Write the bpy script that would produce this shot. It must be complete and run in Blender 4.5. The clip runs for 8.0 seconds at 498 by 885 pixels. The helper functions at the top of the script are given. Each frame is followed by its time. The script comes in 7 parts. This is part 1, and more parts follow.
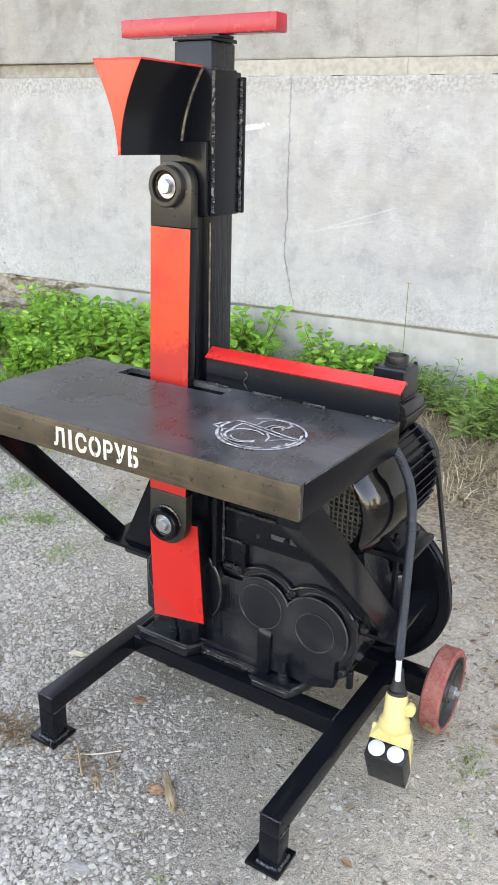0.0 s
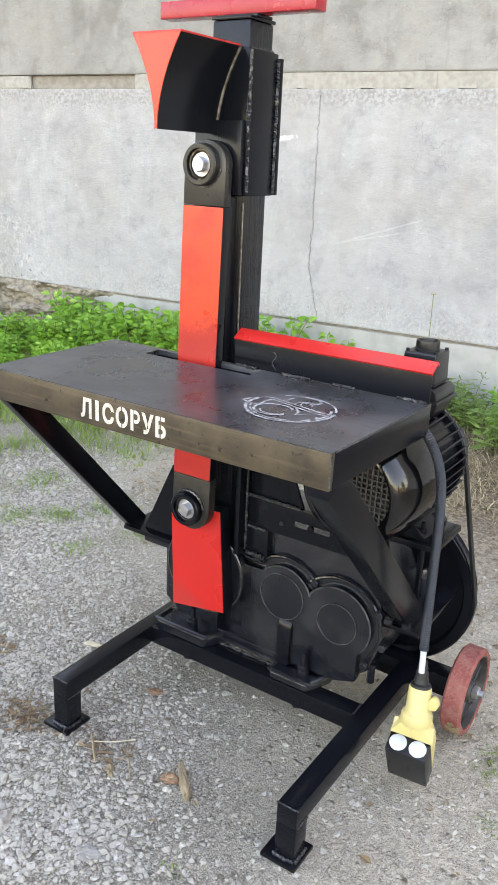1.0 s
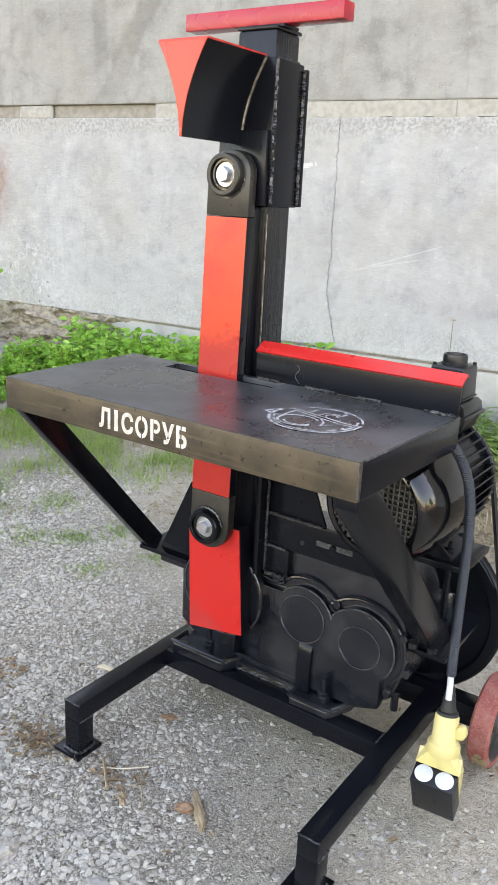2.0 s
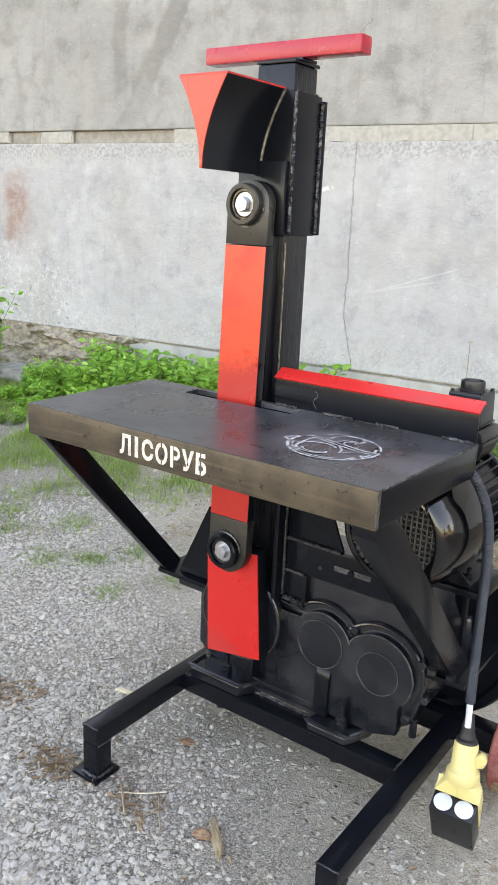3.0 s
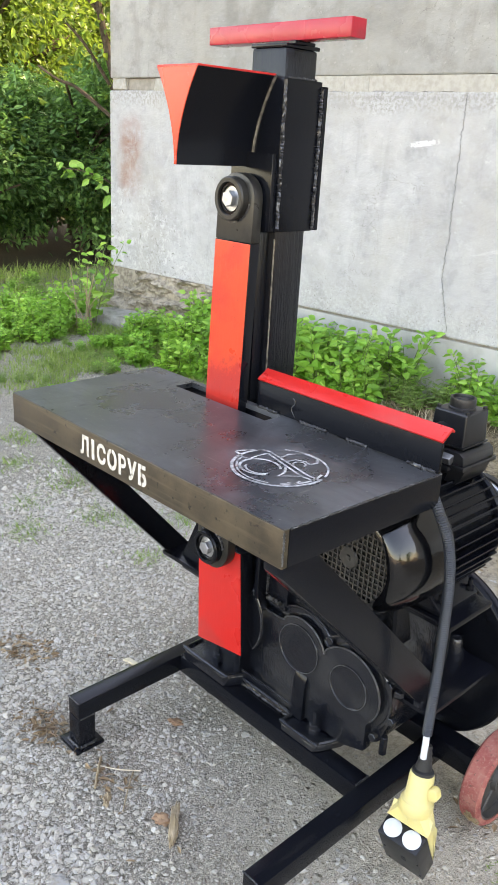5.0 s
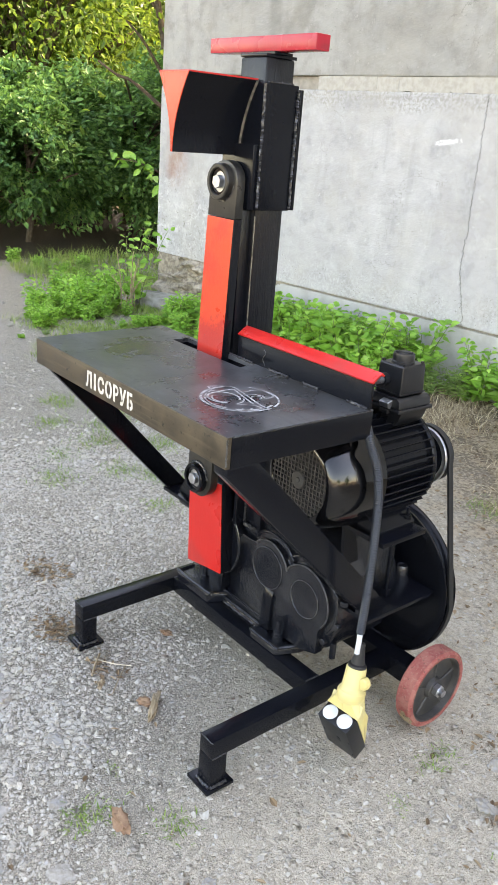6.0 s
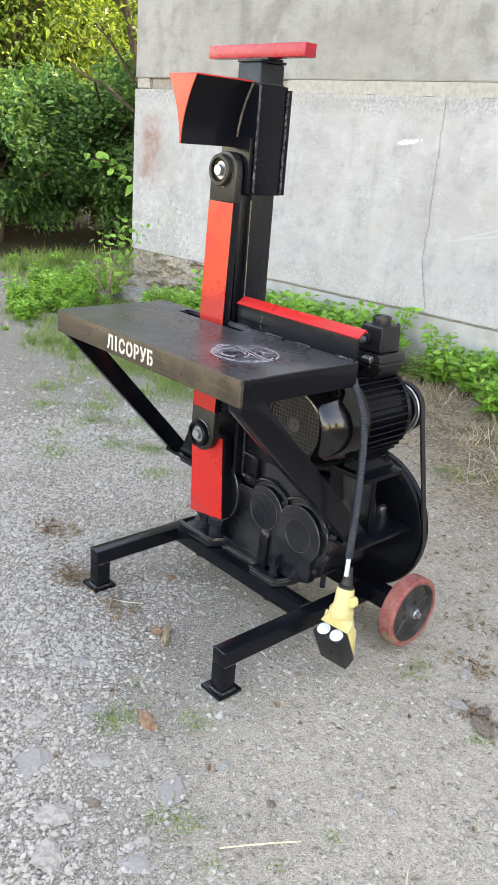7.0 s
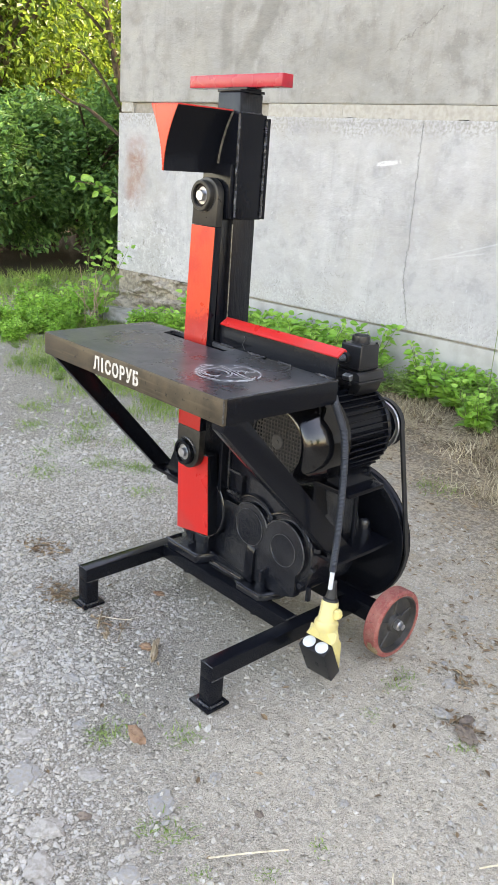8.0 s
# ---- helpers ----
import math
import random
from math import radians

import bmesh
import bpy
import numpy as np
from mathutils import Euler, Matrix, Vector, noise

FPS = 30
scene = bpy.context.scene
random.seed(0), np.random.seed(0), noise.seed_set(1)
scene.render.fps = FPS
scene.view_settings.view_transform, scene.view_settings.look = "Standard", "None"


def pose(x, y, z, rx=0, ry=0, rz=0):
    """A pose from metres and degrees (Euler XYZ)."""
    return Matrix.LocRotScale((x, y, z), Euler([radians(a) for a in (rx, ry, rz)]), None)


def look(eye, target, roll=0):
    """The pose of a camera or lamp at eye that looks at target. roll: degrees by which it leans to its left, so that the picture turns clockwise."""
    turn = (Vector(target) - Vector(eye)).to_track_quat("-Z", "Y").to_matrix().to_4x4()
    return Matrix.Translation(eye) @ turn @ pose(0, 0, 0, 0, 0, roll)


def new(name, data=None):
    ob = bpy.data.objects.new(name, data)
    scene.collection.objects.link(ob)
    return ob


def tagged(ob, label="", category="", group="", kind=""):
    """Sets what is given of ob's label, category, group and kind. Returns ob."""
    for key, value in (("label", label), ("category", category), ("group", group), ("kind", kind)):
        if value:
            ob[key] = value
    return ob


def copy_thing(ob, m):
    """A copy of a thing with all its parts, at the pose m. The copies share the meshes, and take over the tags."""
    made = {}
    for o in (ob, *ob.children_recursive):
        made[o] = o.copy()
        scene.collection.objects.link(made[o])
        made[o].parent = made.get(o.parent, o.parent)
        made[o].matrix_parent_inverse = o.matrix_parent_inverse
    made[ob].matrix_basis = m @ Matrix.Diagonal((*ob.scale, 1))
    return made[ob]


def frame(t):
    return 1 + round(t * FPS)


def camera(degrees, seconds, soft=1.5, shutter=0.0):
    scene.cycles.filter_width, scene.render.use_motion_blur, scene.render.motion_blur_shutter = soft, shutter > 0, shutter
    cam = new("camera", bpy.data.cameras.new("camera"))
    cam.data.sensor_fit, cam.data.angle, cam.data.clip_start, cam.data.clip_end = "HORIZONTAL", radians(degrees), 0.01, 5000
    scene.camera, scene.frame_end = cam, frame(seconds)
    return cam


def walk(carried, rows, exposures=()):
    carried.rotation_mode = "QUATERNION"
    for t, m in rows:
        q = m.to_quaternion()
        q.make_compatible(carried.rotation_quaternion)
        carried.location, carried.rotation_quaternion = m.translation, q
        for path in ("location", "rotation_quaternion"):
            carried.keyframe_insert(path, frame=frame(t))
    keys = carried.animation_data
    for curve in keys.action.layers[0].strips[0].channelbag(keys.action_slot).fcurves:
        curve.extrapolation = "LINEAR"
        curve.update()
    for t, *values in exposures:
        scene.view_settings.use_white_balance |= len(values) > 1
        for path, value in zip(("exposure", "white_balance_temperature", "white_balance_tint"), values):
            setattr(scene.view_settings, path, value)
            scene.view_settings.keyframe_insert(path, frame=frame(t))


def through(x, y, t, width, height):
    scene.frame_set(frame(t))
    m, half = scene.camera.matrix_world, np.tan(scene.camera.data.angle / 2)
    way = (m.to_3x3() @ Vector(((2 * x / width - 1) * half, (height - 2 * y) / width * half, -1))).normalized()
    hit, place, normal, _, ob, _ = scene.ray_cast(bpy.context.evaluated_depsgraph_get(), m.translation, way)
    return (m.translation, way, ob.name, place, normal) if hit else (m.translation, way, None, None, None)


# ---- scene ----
cam = camera(34.5, 8.0, soft=1.1)
PATH = [
    (0, (-0.106, 0.018, 1.521), (-1.086, 1.607, 0.805), 1.5),
    (0.5, (-0.095, -0.013, 1.477), (-1.103, 1.576, 0.8), 2.2),
    (1, (-0.117, -0.006, 1.417), (-1.143, 1.58, 0.759), 2.7),
    (1.5, (-0.15, 0.017, 1.36), (-1.196, 1.605, 0.738), 3.0),
    (3, (-0.15, 0.002, 1.38), (-1.262, 1.575, 0.841), 2.7),
    (3.5, (-0.115, 0.027, 1.438), (-1.242, 1.572, 0.849), 2.7),
    (4, (-0.091, 0.121, 1.491), (-1.265, 1.608, 0.849), 3.0),
    (4.2, (-0.081, 0.173, 1.499), (-1.282, 1.631, 0.841), 2.9),
    (5.3, (0.209, 0.317, 1.529), (-1.177, 1.572, 0.821), 3.7),
    (5.5, (0.324, 0.288, 1.529), (-1.085, 1.517, 0.818), 4.1),
    (6, (0.476, 0.199, 1.531), (-0.944, 1.41, 0.813), 4.5),
    (6.5, (0.57, 0.041, 1.512), (-0.82, 1.286, 0.794), 4.6),
    (7, (0.671, -0.103, 1.497), (-0.692, 1.181, 0.794), 4.6),
    (7.5, (0.712, -0.137, 1.506), (-0.642, 1.169, 0.829), 4.5),
    (8, (0.717, -0.131, 1.517), (-0.638, 1.182, 0.857), 4.1),
]
walk(cam, [(t, look(eye, target, roll)) for t, eye, target, roll in PATH], exposures=[(0.0, 3.20, 9500, 20), (1.5, 3.10, 9500, 20), (3.5, 3.09, 9500, 20), (5.5, 3.18, 9500, 19), (8.0, 3.10, 9450, 20)])

# ---------------------------------------------------------------- light
world = bpy.data.worlds.new("sky")
scene.world = world
world.use_nodes = True
SUN_EL, SUN_AZ = 43.0, 83.0  # height of the sun; compass angle from +x towards +y
wn = world.node_tree
sky = wn.nodes.new("ShaderNodeTexSky")
sky.sky_type = "NISHITA"
sky.sun_disc = False
sky.sun_elevation = radians(SUN_EL)
sky.sun_rotation = radians(90.0 - SUN_AZ)
sky.dust_density = 1.2
sky.air_density = 1.0
sky.ozone_density = 0.6
wn.links.new(sky.outputs[0], wn.nodes["Background"].inputs[0])
wn.nodes["Background"].inputs[1].default_value = 0.15
sun_data = bpy.data.lights.new("sun", "SUN")
sun_data.energy = 2.0
sun_data.angle = radians(0.6)
sun_data.color = (1.0, 0.93, 0.8)
sun = new("sun", sun_data)
sun_dir = Vector((math.cos(radians(SUN_AZ)) * math.cos(radians(SUN_EL)), math.sin(radians(SUN_AZ)) * math.cos(radians(SUN_EL)), math.sin(radians(SUN_EL))))
sun.matrix_world = look(sun_dir * 30, (0, 0, 0))


# ---------------------------------------------------------------- materials
class Nodes:
    """A small wrapper for building node materials."""

    def __init__(self, name):
        self.mat = bpy.data.materials.new(name)
        self.mat.use_nodes = True
        self.t = self.mat.node_tree
        self.bsdf = self.t.nodes["Principled BSDF"]
        self.out = self.t.nodes["Material Output"]

    def n(self, kind, **props):
        node = self.t.nodes.new(kind)
        for key, value in props.items():
            setattr(node, key, value)
        return node

    def link(self, a, b):
        self.t.links.new(a, b)

    def put(self, socket, value):
        if isinstance(value, bpy.types.NodeSocket):
            self.link(value, socket)
        elif isinstance(value, (tuple, list)) and len(value) == 3 and socket.type == "RGBA":
            socket.default_value = (*value, 1)
        else:
            socket.default_value = value

    def coords(self, kind="Object"):
        return self.n("ShaderNodeTexCoord").outputs[kind]

    def world_pos(self):
        return self.n("ShaderNodeNewGeometry").outputs["Position"]

    def scaled(self, vec, sx, sy, sz):
        m = self.n("ShaderNodeMapping")
        self.link(vec, m.inputs[0])
        m.inputs["Scale"].default_value = (sx, sy, sz)
        return m.outputs[0]

    def noise(self, vec, scale, detail=4.0, rough=0.55, distortion=0.0):
        node = self.n("ShaderNodeTexNoise")
        self.link(vec, node.inputs["Vector"])
        node.inputs["Scale"].default_value = scale
        node.inputs["Detail"].default_value = detail
        node.inputs["Roughness"].default_value = rough
        node.inputs["Distortion"].default_value = distortion
        return node.outputs["Fac"]

    def voronoi(self, vec, scale, feature="F1", out="Distance", rnd=1.0):
        node = self.n("ShaderNodeTexVoronoi", feature=feature)
        self.link(vec, node.inputs["Vector"])
        node.inputs["Scale"].default_value = scale
        node.inputs["Randomness"].default_value = rnd
        return node.outputs[out]

    def ramp(self, fac, *stops):
        node = self.n("ShaderNodeValToRGB")
        el = node.color_ramp.elements
        while len(el) < len(stops):
            el.new(0.5)
        for e, (pos, col) in zip(el, stops):
            e.position = pos
            e.color = (*col, 1) if isinstance(col, tuple) else (col, col, col, 1)
        self.link(fac, node.inputs[0])
        return node.outputs[0]

    def mix(self, fac, a, b, blend="MIX"):
        node = self.n("ShaderNodeMix", data_type="RGBA", blend_type=blend)
        self.put(node.inputs[0], fac)
        self.put(node.inputs[6], a)
        self.put(node.inputs[7], b)
        return node.outputs[2]

    def math(self, op, a, b=0.0, c=0.0, clamp=False):
        node = self.n("ShaderNodeMath", operation=op, use_clamp=clamp)
        for sock, v in zip(node.inputs, (a, b, c)):
            self.put(sock, v)
        return node.outputs[0]

    def smooth(self, value, lo, hi, a=0.0, b=1.0):
        node = self.n("ShaderNodeMapRange", interpolation_type="SMOOTHSTEP")
        self.put(node.inputs[0], value)
        for k, v in enumerate((lo, hi, a, b)):
            node.inputs[k + 1].default_value = v
        return node.outputs[0]

    def bump(self, height, strength, distance, before=None):
        node = self.n("ShaderNodeBump")
        node.inputs["Strength"].default_value = strength
        node.inputs["Distance"].default_value = distance
        self.link(height, node.inputs["Height"])
        if before is not None:
            self.link(before, node.inputs["Normal"])
        return node.outputs[0]

    def done(self, color=None, rough=None, metal=None, normal=None, spec=None, coat=None):
        for key, v in (("Base Color", color), ("Roughness", rough), ("Metallic", metal), ("Normal", normal), ("Specular IOR Level", spec), ("Coat Weight", coat)):
            if v is not None:
                self.put(self.bsdf.inputs[key], v)
        return self.mat


def paint(name, base, worn, rough=0.35, wear=0.62, bump=0.25, scale=1.0, coat=0.0, spec=0.42, grain=0.0, lump=0.0):
    """Brushed enamel paint on steel: slight brush marks, scuffs and dust."""
    m = Nodes(name)
    p = m.world_pos()
    a = m.noise(p, 9 * scale, 5)
    b = m.noise(p, 120 * scale, 3)
    brush = m.noise(m.scaled(p, 220, 220, 18), 1.0, 3)
    c = m.mix(m.smooth(a, wear, wear + 0.16), base, worn)
    c = m.mix(m.math("MULTIPLY", m.smooth(b, 0.6, 0.75), 0.25), c, worn)
    r = m.math("ADD", m.math("MULTIPLY", a, 0.22), rough - 0.11)
    n = m.bump(brush, bump, 0.0008, m.bump(b, bump * 0.6, 0.0006))
    if grain:
        # deep upright brush strokes
        n = m.bump(m.noise(m.scaled(p, 130, 130, 5), 1.0, 5, 0.65), grain, 0.003, n)
    if lump:
        # runs and dents in thick paint
        n = m.bump(m.noise(p, 26, 4, 0.6, 0.6), lump, 0.006, n)
    return m.done(c, r, 0.0, n, spec, coat)


def steel(name, base, dark, rough=0.35, metal=1.0, scale=1.0):
    m = Nodes(name)
    p = m.world_pos()
    a = m.noise(p, 40 * scale, 5)
    c = m.mix(m.smooth(a, 0.35, 0.7), base, dark)
    return m.done(c, m.math("ADD", m.math("MULTIPLY", a, 0.3), rough - 0.15), metal, m.bump(a, 0.15, 0.0006))


BLACK = paint("black_enamel", (0.0052, 0.0060, 0.0084), (0.0125, 0.0132, 0.0155), 0.19, spec=0.21)
GLOSS = paint("glossy_black_enamel", (0.0030, 0.0030, 0.0036), (0.006, 0.006, 0.0066), 0.09, 0.7, 0.05, spec=0.6, lump=0.16)
BRUSHED = paint("brushed_black_enamel", (0.0052, 0.0060, 0.0084), (0.0125, 0.0132, 0.0155), 0.17, spec=0.30, grain=0.9)
CAST = paint("black_painted_cast_iron", (0.0062, 0.0072, 0.0104), (0.019, 0.0198, 0.0220), 0.15, 0.50, 1.0, spec=0.7, lump=0.35)
RED = paint("red_enamel", (0.53, 0.020, 0.017), (0.45, 0.030, 0.026), 0.30, 0.58, 0.35)
ORANGE = paint("orange_red_enamel", (0.54, 0.036, 0.014), (0.46, 0.024, 0.014), 0.28, 0.50, 0.35)
CRIMSON = paint("crimson_enamel", (0.40, 0.016, 0.030), (0.30, 0.020, 0.030), 0.28, 0.55, 0.3)
ZINC = steel("zinc_plated_steel", (0.66, 0.67, 0.69), (0.42, 0.43, 0.45), 0.34)
WELD = steel("painted_weld_bead", (0.075, 0.076, 0.080), (0.012, 0.012, 0.013), 0.24, 0.4, 3)
WORN = steel("worn_grey_edge", (0.085, 0.086, 0.088), (0.020, 0.020, 0.021), 0.35, 0.3, 2)
PRIMER = steel("dark_oiled_bare_steel", (0.042, 0.039, 0.034), (0.022, 0.021, 0.019), 0.34, 0.4, 0.6)
BARE = steel("bare_edge_steel", (0.26, 0.24, 0.20), (0.06, 0.056, 0.048), 0.4, 0.7, 2)


def rod_face_material():
    """Orange-red enamel with blotches of a darker second coat where the rod meets the table."""
    m = Nodes("blotchy_orange_red_enamel")
    p = m.world_pos()
    sep = m.n("ShaderNodeSeparateXYZ")
    m.link(p, sep.inputs[0])
    a, b = m.noise(p, 9, 5), m.noise(p, 55, 6, 0.75)
    c = m.mix(m.smooth(a, 0.50, 0.66), (0.62, 0.052, 0.020), (0.54, 0.030, 0.016))
    coat = m.smooth(m.math("ADD", sep.outputs[2], m.math("MULTIPLY", m.math("ADD", m.math("SUBTRACT", b, 0.5), m.math("SUBTRACT", a, 0.5)), 0.13)), 1.055, 1.03)
    c = m.mix(m.math("MULTIPLY", coat, 0.8), c, (0.40, 0.014, 0.014))
    brush = m.noise(m.scaled(p, 220, 220, 18), 1.0, 3)
    c = m.mix(m.smooth(m.noise(p, 190, 3), 0.70, 0.73), c, (0.12, 0.03, 0.02))
    return m.done(c, m.math("ADD", m.math("MULTIPLY", a, 0.2), 0.2), 0.0, m.bump(brush, 0.4, 0.0008, m.bump(b, 0.35, 0.0015)), 0.45)


def table_top_material():
    m = Nodes("oiled_dark_steel_plate")
    p = m.world_pos()
    a = m.noise(p, 4.2, 7, 0.65, 0.4)
    b = m.noise(m.scaled(p, 6, 60, 6), 1.0, 4)
    f = m.noise(p, 260, 2)
    c = m.mix(m.smooth(a, 0.36, 0.64), (0.040, 0.043, 0.048), (0.098, 0.103, 0.110))
    c = m.mix(m.math("MULTIPLY", m.smooth(b, 0.5, 0.75), 0.5), c, (0.046, 0.047, 0.050))
    scuff = m.smooth(m.noise(m.scaled(p, 24, 6, 24), 1.0, 9, 0.78, 1.2), 0.56, 0.66)
    c = m.mix(m.math("MULTIPLY", scuff, 0.55), c, (0.120, 0.121, 0.124))
    patch = m.noise(p, 2.6, 7, 0.68, 0.5)
    c = m.mix(m.math("MULTIPLY", m.smooth(patch, 0.47, 0.60), 0.55), c, (0.022, 0.023, 0.026))
    c = m.mix(m.math("MULTIPLY", m.smooth(m.noise(p, 6.5, 7, 0.7), 0.56, 0.68), 0.2), c, (0.080, 0.070, 0.058))
    drag = m.smooth(m.noise(m.scaled(p, 3, 46, 10), 1.0, 7, 0.7, 0.8), 0.55, 0.70)
    c = m.mix(m.math("MULTIPLY", drag, 0.5), c, (0.020, 0.020, 0.022))
    for sx, sy in ((3.0, 170.0), (120.0, 9.0)):
        line = m.smooth(m.noise(m.scaled(p, sx, sy, 1), 1.0, 5, 0.6, 0.3), 0.655, 0.69)
        c = m.mix(m.math("MULTIPLY", line, 0.45), c, (0.17, 0.168, 0.165))
    c = m.mix(m.smooth(m.noise(p, 120, 3), 0.70, 0.74), c, (0.19, 0.185, 0.18))
    r = m.math("ADD", m.math("ADD", m.math("MULTIPLY", m.smooth(a, 0.3, 0.7), 0.16), m.math("MULTIPLY", scuff, 0.16)), 0.22)
    return m.done(c, r, 0.25, m.bump(f, 0.12, 0.0005, m.bump(a, 0.12, 0.003)), 0.5)


def table_edge_material():
    m = Nodes("bare_brown_steel_edge")
    p = m.world_pos()
    a = m.noise(p, 14, 6, 0.65)
    s = m.noise(m.scaled(p, 4, 40, 90), 1.0, 4)
    c = m.mix(m.smooth(a, 0.3, 0.72), (0.050, 0.040, 0.029), (0.105, 0.080, 0.052))
    c = m.mix(m.math("MULTIPLY", m.smooth(s, 0.5, 0.7), 0.6), c, (0.13, 0.10, 0.065))
    c = m.mix(m.smooth(m.noise(p, 70, 3), 0.62, 0.75), c, (0.02, 0.017, 0.014))
    return m.done(c, m.math("ADD", m.math("MULTIPLY", a, 0.3), 0.28), 0.45, m.bump(a, 0.2, 0.001))


TOP = table_top_material()
EDGE = table_edge_material()
ROD_FACE = rod_face_material()


def plain(name, base, other, rough, scale=30.0, bump=0.2, spec=0.5):
    m = Nodes(name)
    p = m.world_pos()
    a = m.noise(p, scale, 5)
    c = m.mix(m.smooth(a, 0.35, 0.68), base, other)
    return m.done(c, m.math("ADD", m.math("MULTIPLY", a, 0.2), rough - 0.1), 0.0, m.bump(a, bump, 0.0012), spec)


RUBBER = plain("black_rubber", (0.009, 0.0093, 0.0105), (0.020, 0.0203, 0.0215), 0.5)
HOSE = plain("grey_black_plastic_hose", (0.016, 0.019, 0.025), (0.024, 0.028, 0.035), 0.38)
PLASTIC = plain("black_plastic", (0.0052, 0.0057, 0.0072), (0.011, 0.0115, 0.0132), 0.34)
def tyre_material():
    """Red polyurethane, scuffed, with dust and grit pressed into it."""
    m = Nodes("red_polyurethane_tyre")
    p = m.world_pos()
    c = m.mix(m.smooth(m.noise(p, 22, 5, 0.65), 0.38, 0.64), (0.27, 0.066, 0.058), (0.34, 0.125, 0.10))
    c = m.mix(m.math("MULTIPLY", m.smooth(m.noise(p, 160, 4, 0.7), 0.54, 0.64), 0.5), c, (0.38, 0.22, 0.17))
    c = m.mix(m.math("MULTIPLY", m.smooth(m.noise(p, 95, 4, 0.7), 0.60, 0.66), 0.8), c, (0.10, 0.055, 0.042))
    return m.done(c, 0.8, 0.0, m.bump(m.noise(p, 130, 4, 0.7), 0.9, 0.002), 0.3)


TYRE = tyre_material()
MUD = plain("dried_tan_mud", (0.30, 0.235, 0.15), (0.20, 0.145, 0.09), 0.95, 120, 1.0, 0.1)
RIM = plain("dark_cast_rim", (0.02, 0.02, 0.021), (0.055, 0.05, 0.044), 0.5, 26, 0.4)
YELLOW = plain("pale_yellow_plastic", (0.62, 0.51, 0.20), (0.56, 0.47, 0.22), 0.42, 20, 0.1)
WHITE = plain("white_plastic", (0.58, 0.60, 0.62), (0.50, 0.52, 0.54), 0.4, 30, 0.05)
STENCIL = plain("white_stencil_paint", (0.64, 0.61, 0.55), (0.46, 0.42, 0.36), 0.6, 60, 0.2)
CHALK = plain("white_marker_line", (0.46, 0.46, 0.46), (0.14, 0.14, 0.14), 0.6, 70, 0.2)
GRILLE = plain("dusty_dark_grille", (0.016, 0.0155, 0.015), (0.040, 0.037, 0.033), 0.5, 60)
# near-black colour that stands in for the shade inside hollows
DARKVOID = plain("hollow_shade", (0.004, 0.004, 0.004), (0.008, 0.008, 0.008), 0.7)


# ---------------------------------------------------------------- mesh helpers
ORIGIN = {}


def thing(name, at, label, category, group="", kind=""):
    ob = new(name)
    ob.empty_display_size = 0.1
    ob.location = at
    ORIGIN[ob.name] = Vector(at)
    return tagged(ob, label, category, group, kind)


def root(ob):
    while ob.parent:
        ob = ob.parent
    return ob


def part(name, bm, material, parent=None, label="", smooth=False):
    """Links a bmesh made in world metres as one mesh under its thing."""
    if parent is not None:
        o = ORIGIN.get(root(parent).name, Vector((0, 0, 0)))
        bmesh.ops.translate(bm, verts=bm.verts, vec=-o)
    me = bpy.data.meshes.new(name)
    bmesh.ops.recalc_face_normals(bm, faces=bm.faces)
    bm.to_mesh(me)
    bm.free()
    mats = material if isinstance(material, (list, tuple)) else [material]
    for m in mats:
        me.materials.append(m)
    if smooth:
        me.shade_smooth()
        me.set_sharp_from_angle(angle=radians(38))
    ob = new(name, me)
    ob.parent = parent
    return tagged(ob, label)


def box(x0, x1, y0, y1, z0, z1, bevel=0.003, seg=2, bm=None):
    b = bmesh.new()
    bmesh.ops.create_cube(b, size=1.0)
    bmesh.ops.transform(b, verts=b.verts, matrix=Matrix.Translation(((x0 + x1) / 2, (y0 + y1) / 2, (z0 + z1) / 2)) @ Matrix.Diagonal((x1 - x0, y1 - y0, z1 - z0, 1)))
    if bevel:
        bmesh.ops.bevel(b, geom=b.edges[:], offset=bevel, segments=seg, profile=0.6, affect="EDGES")
    return join(bm, b)


def join(bm, b):
    if bm is None:
        return b
    me = bpy.data.meshes.new("tmp")
    b.to_mesh(me)
    b.free()
    bm.from_mesh(me)
    bpy.data.meshes.remove(me)
    return bm


def prism(points, axis, lo, hi, bevel=0.002, seg=2, bm=None):
    """A polygon in the plane across axis ('x': (y, z), 'y': (x, z), 'z': (x, y)) pulled from lo to hi."""
    b = bmesh.new()

    def place(p, v):
        return {"x": (v, p[0], p[1]), "y": (p[0], v, p[1]), "z": (p[0], p[1], v)}[axis]

    lo_v = [b.verts.new(place(p, lo)) for p in points]
    hi_v = [b.verts.new(place(p, hi)) for p in points]
    b.faces.new(lo_v)
    b.faces.new(hi_v)
    k = len(points)
    for i in range(k):
        b.faces.new((lo_v[i], lo_v[(i + 1) % k], hi_v[(i + 1) % k], hi_v[i]))
    bmesh.ops.recalc_face_normals(b, faces=b.faces)
    if bevel:
        sharp = [e for e in b.edges if len(e.link_faces) == 2 and e.calc_face_angle(0) > 0.5]
        bmesh.ops.bevel(b, geom=sharp, offset=bevel, segments=seg, profile=0.6, affect="EDGES")
    return join(bm, b)


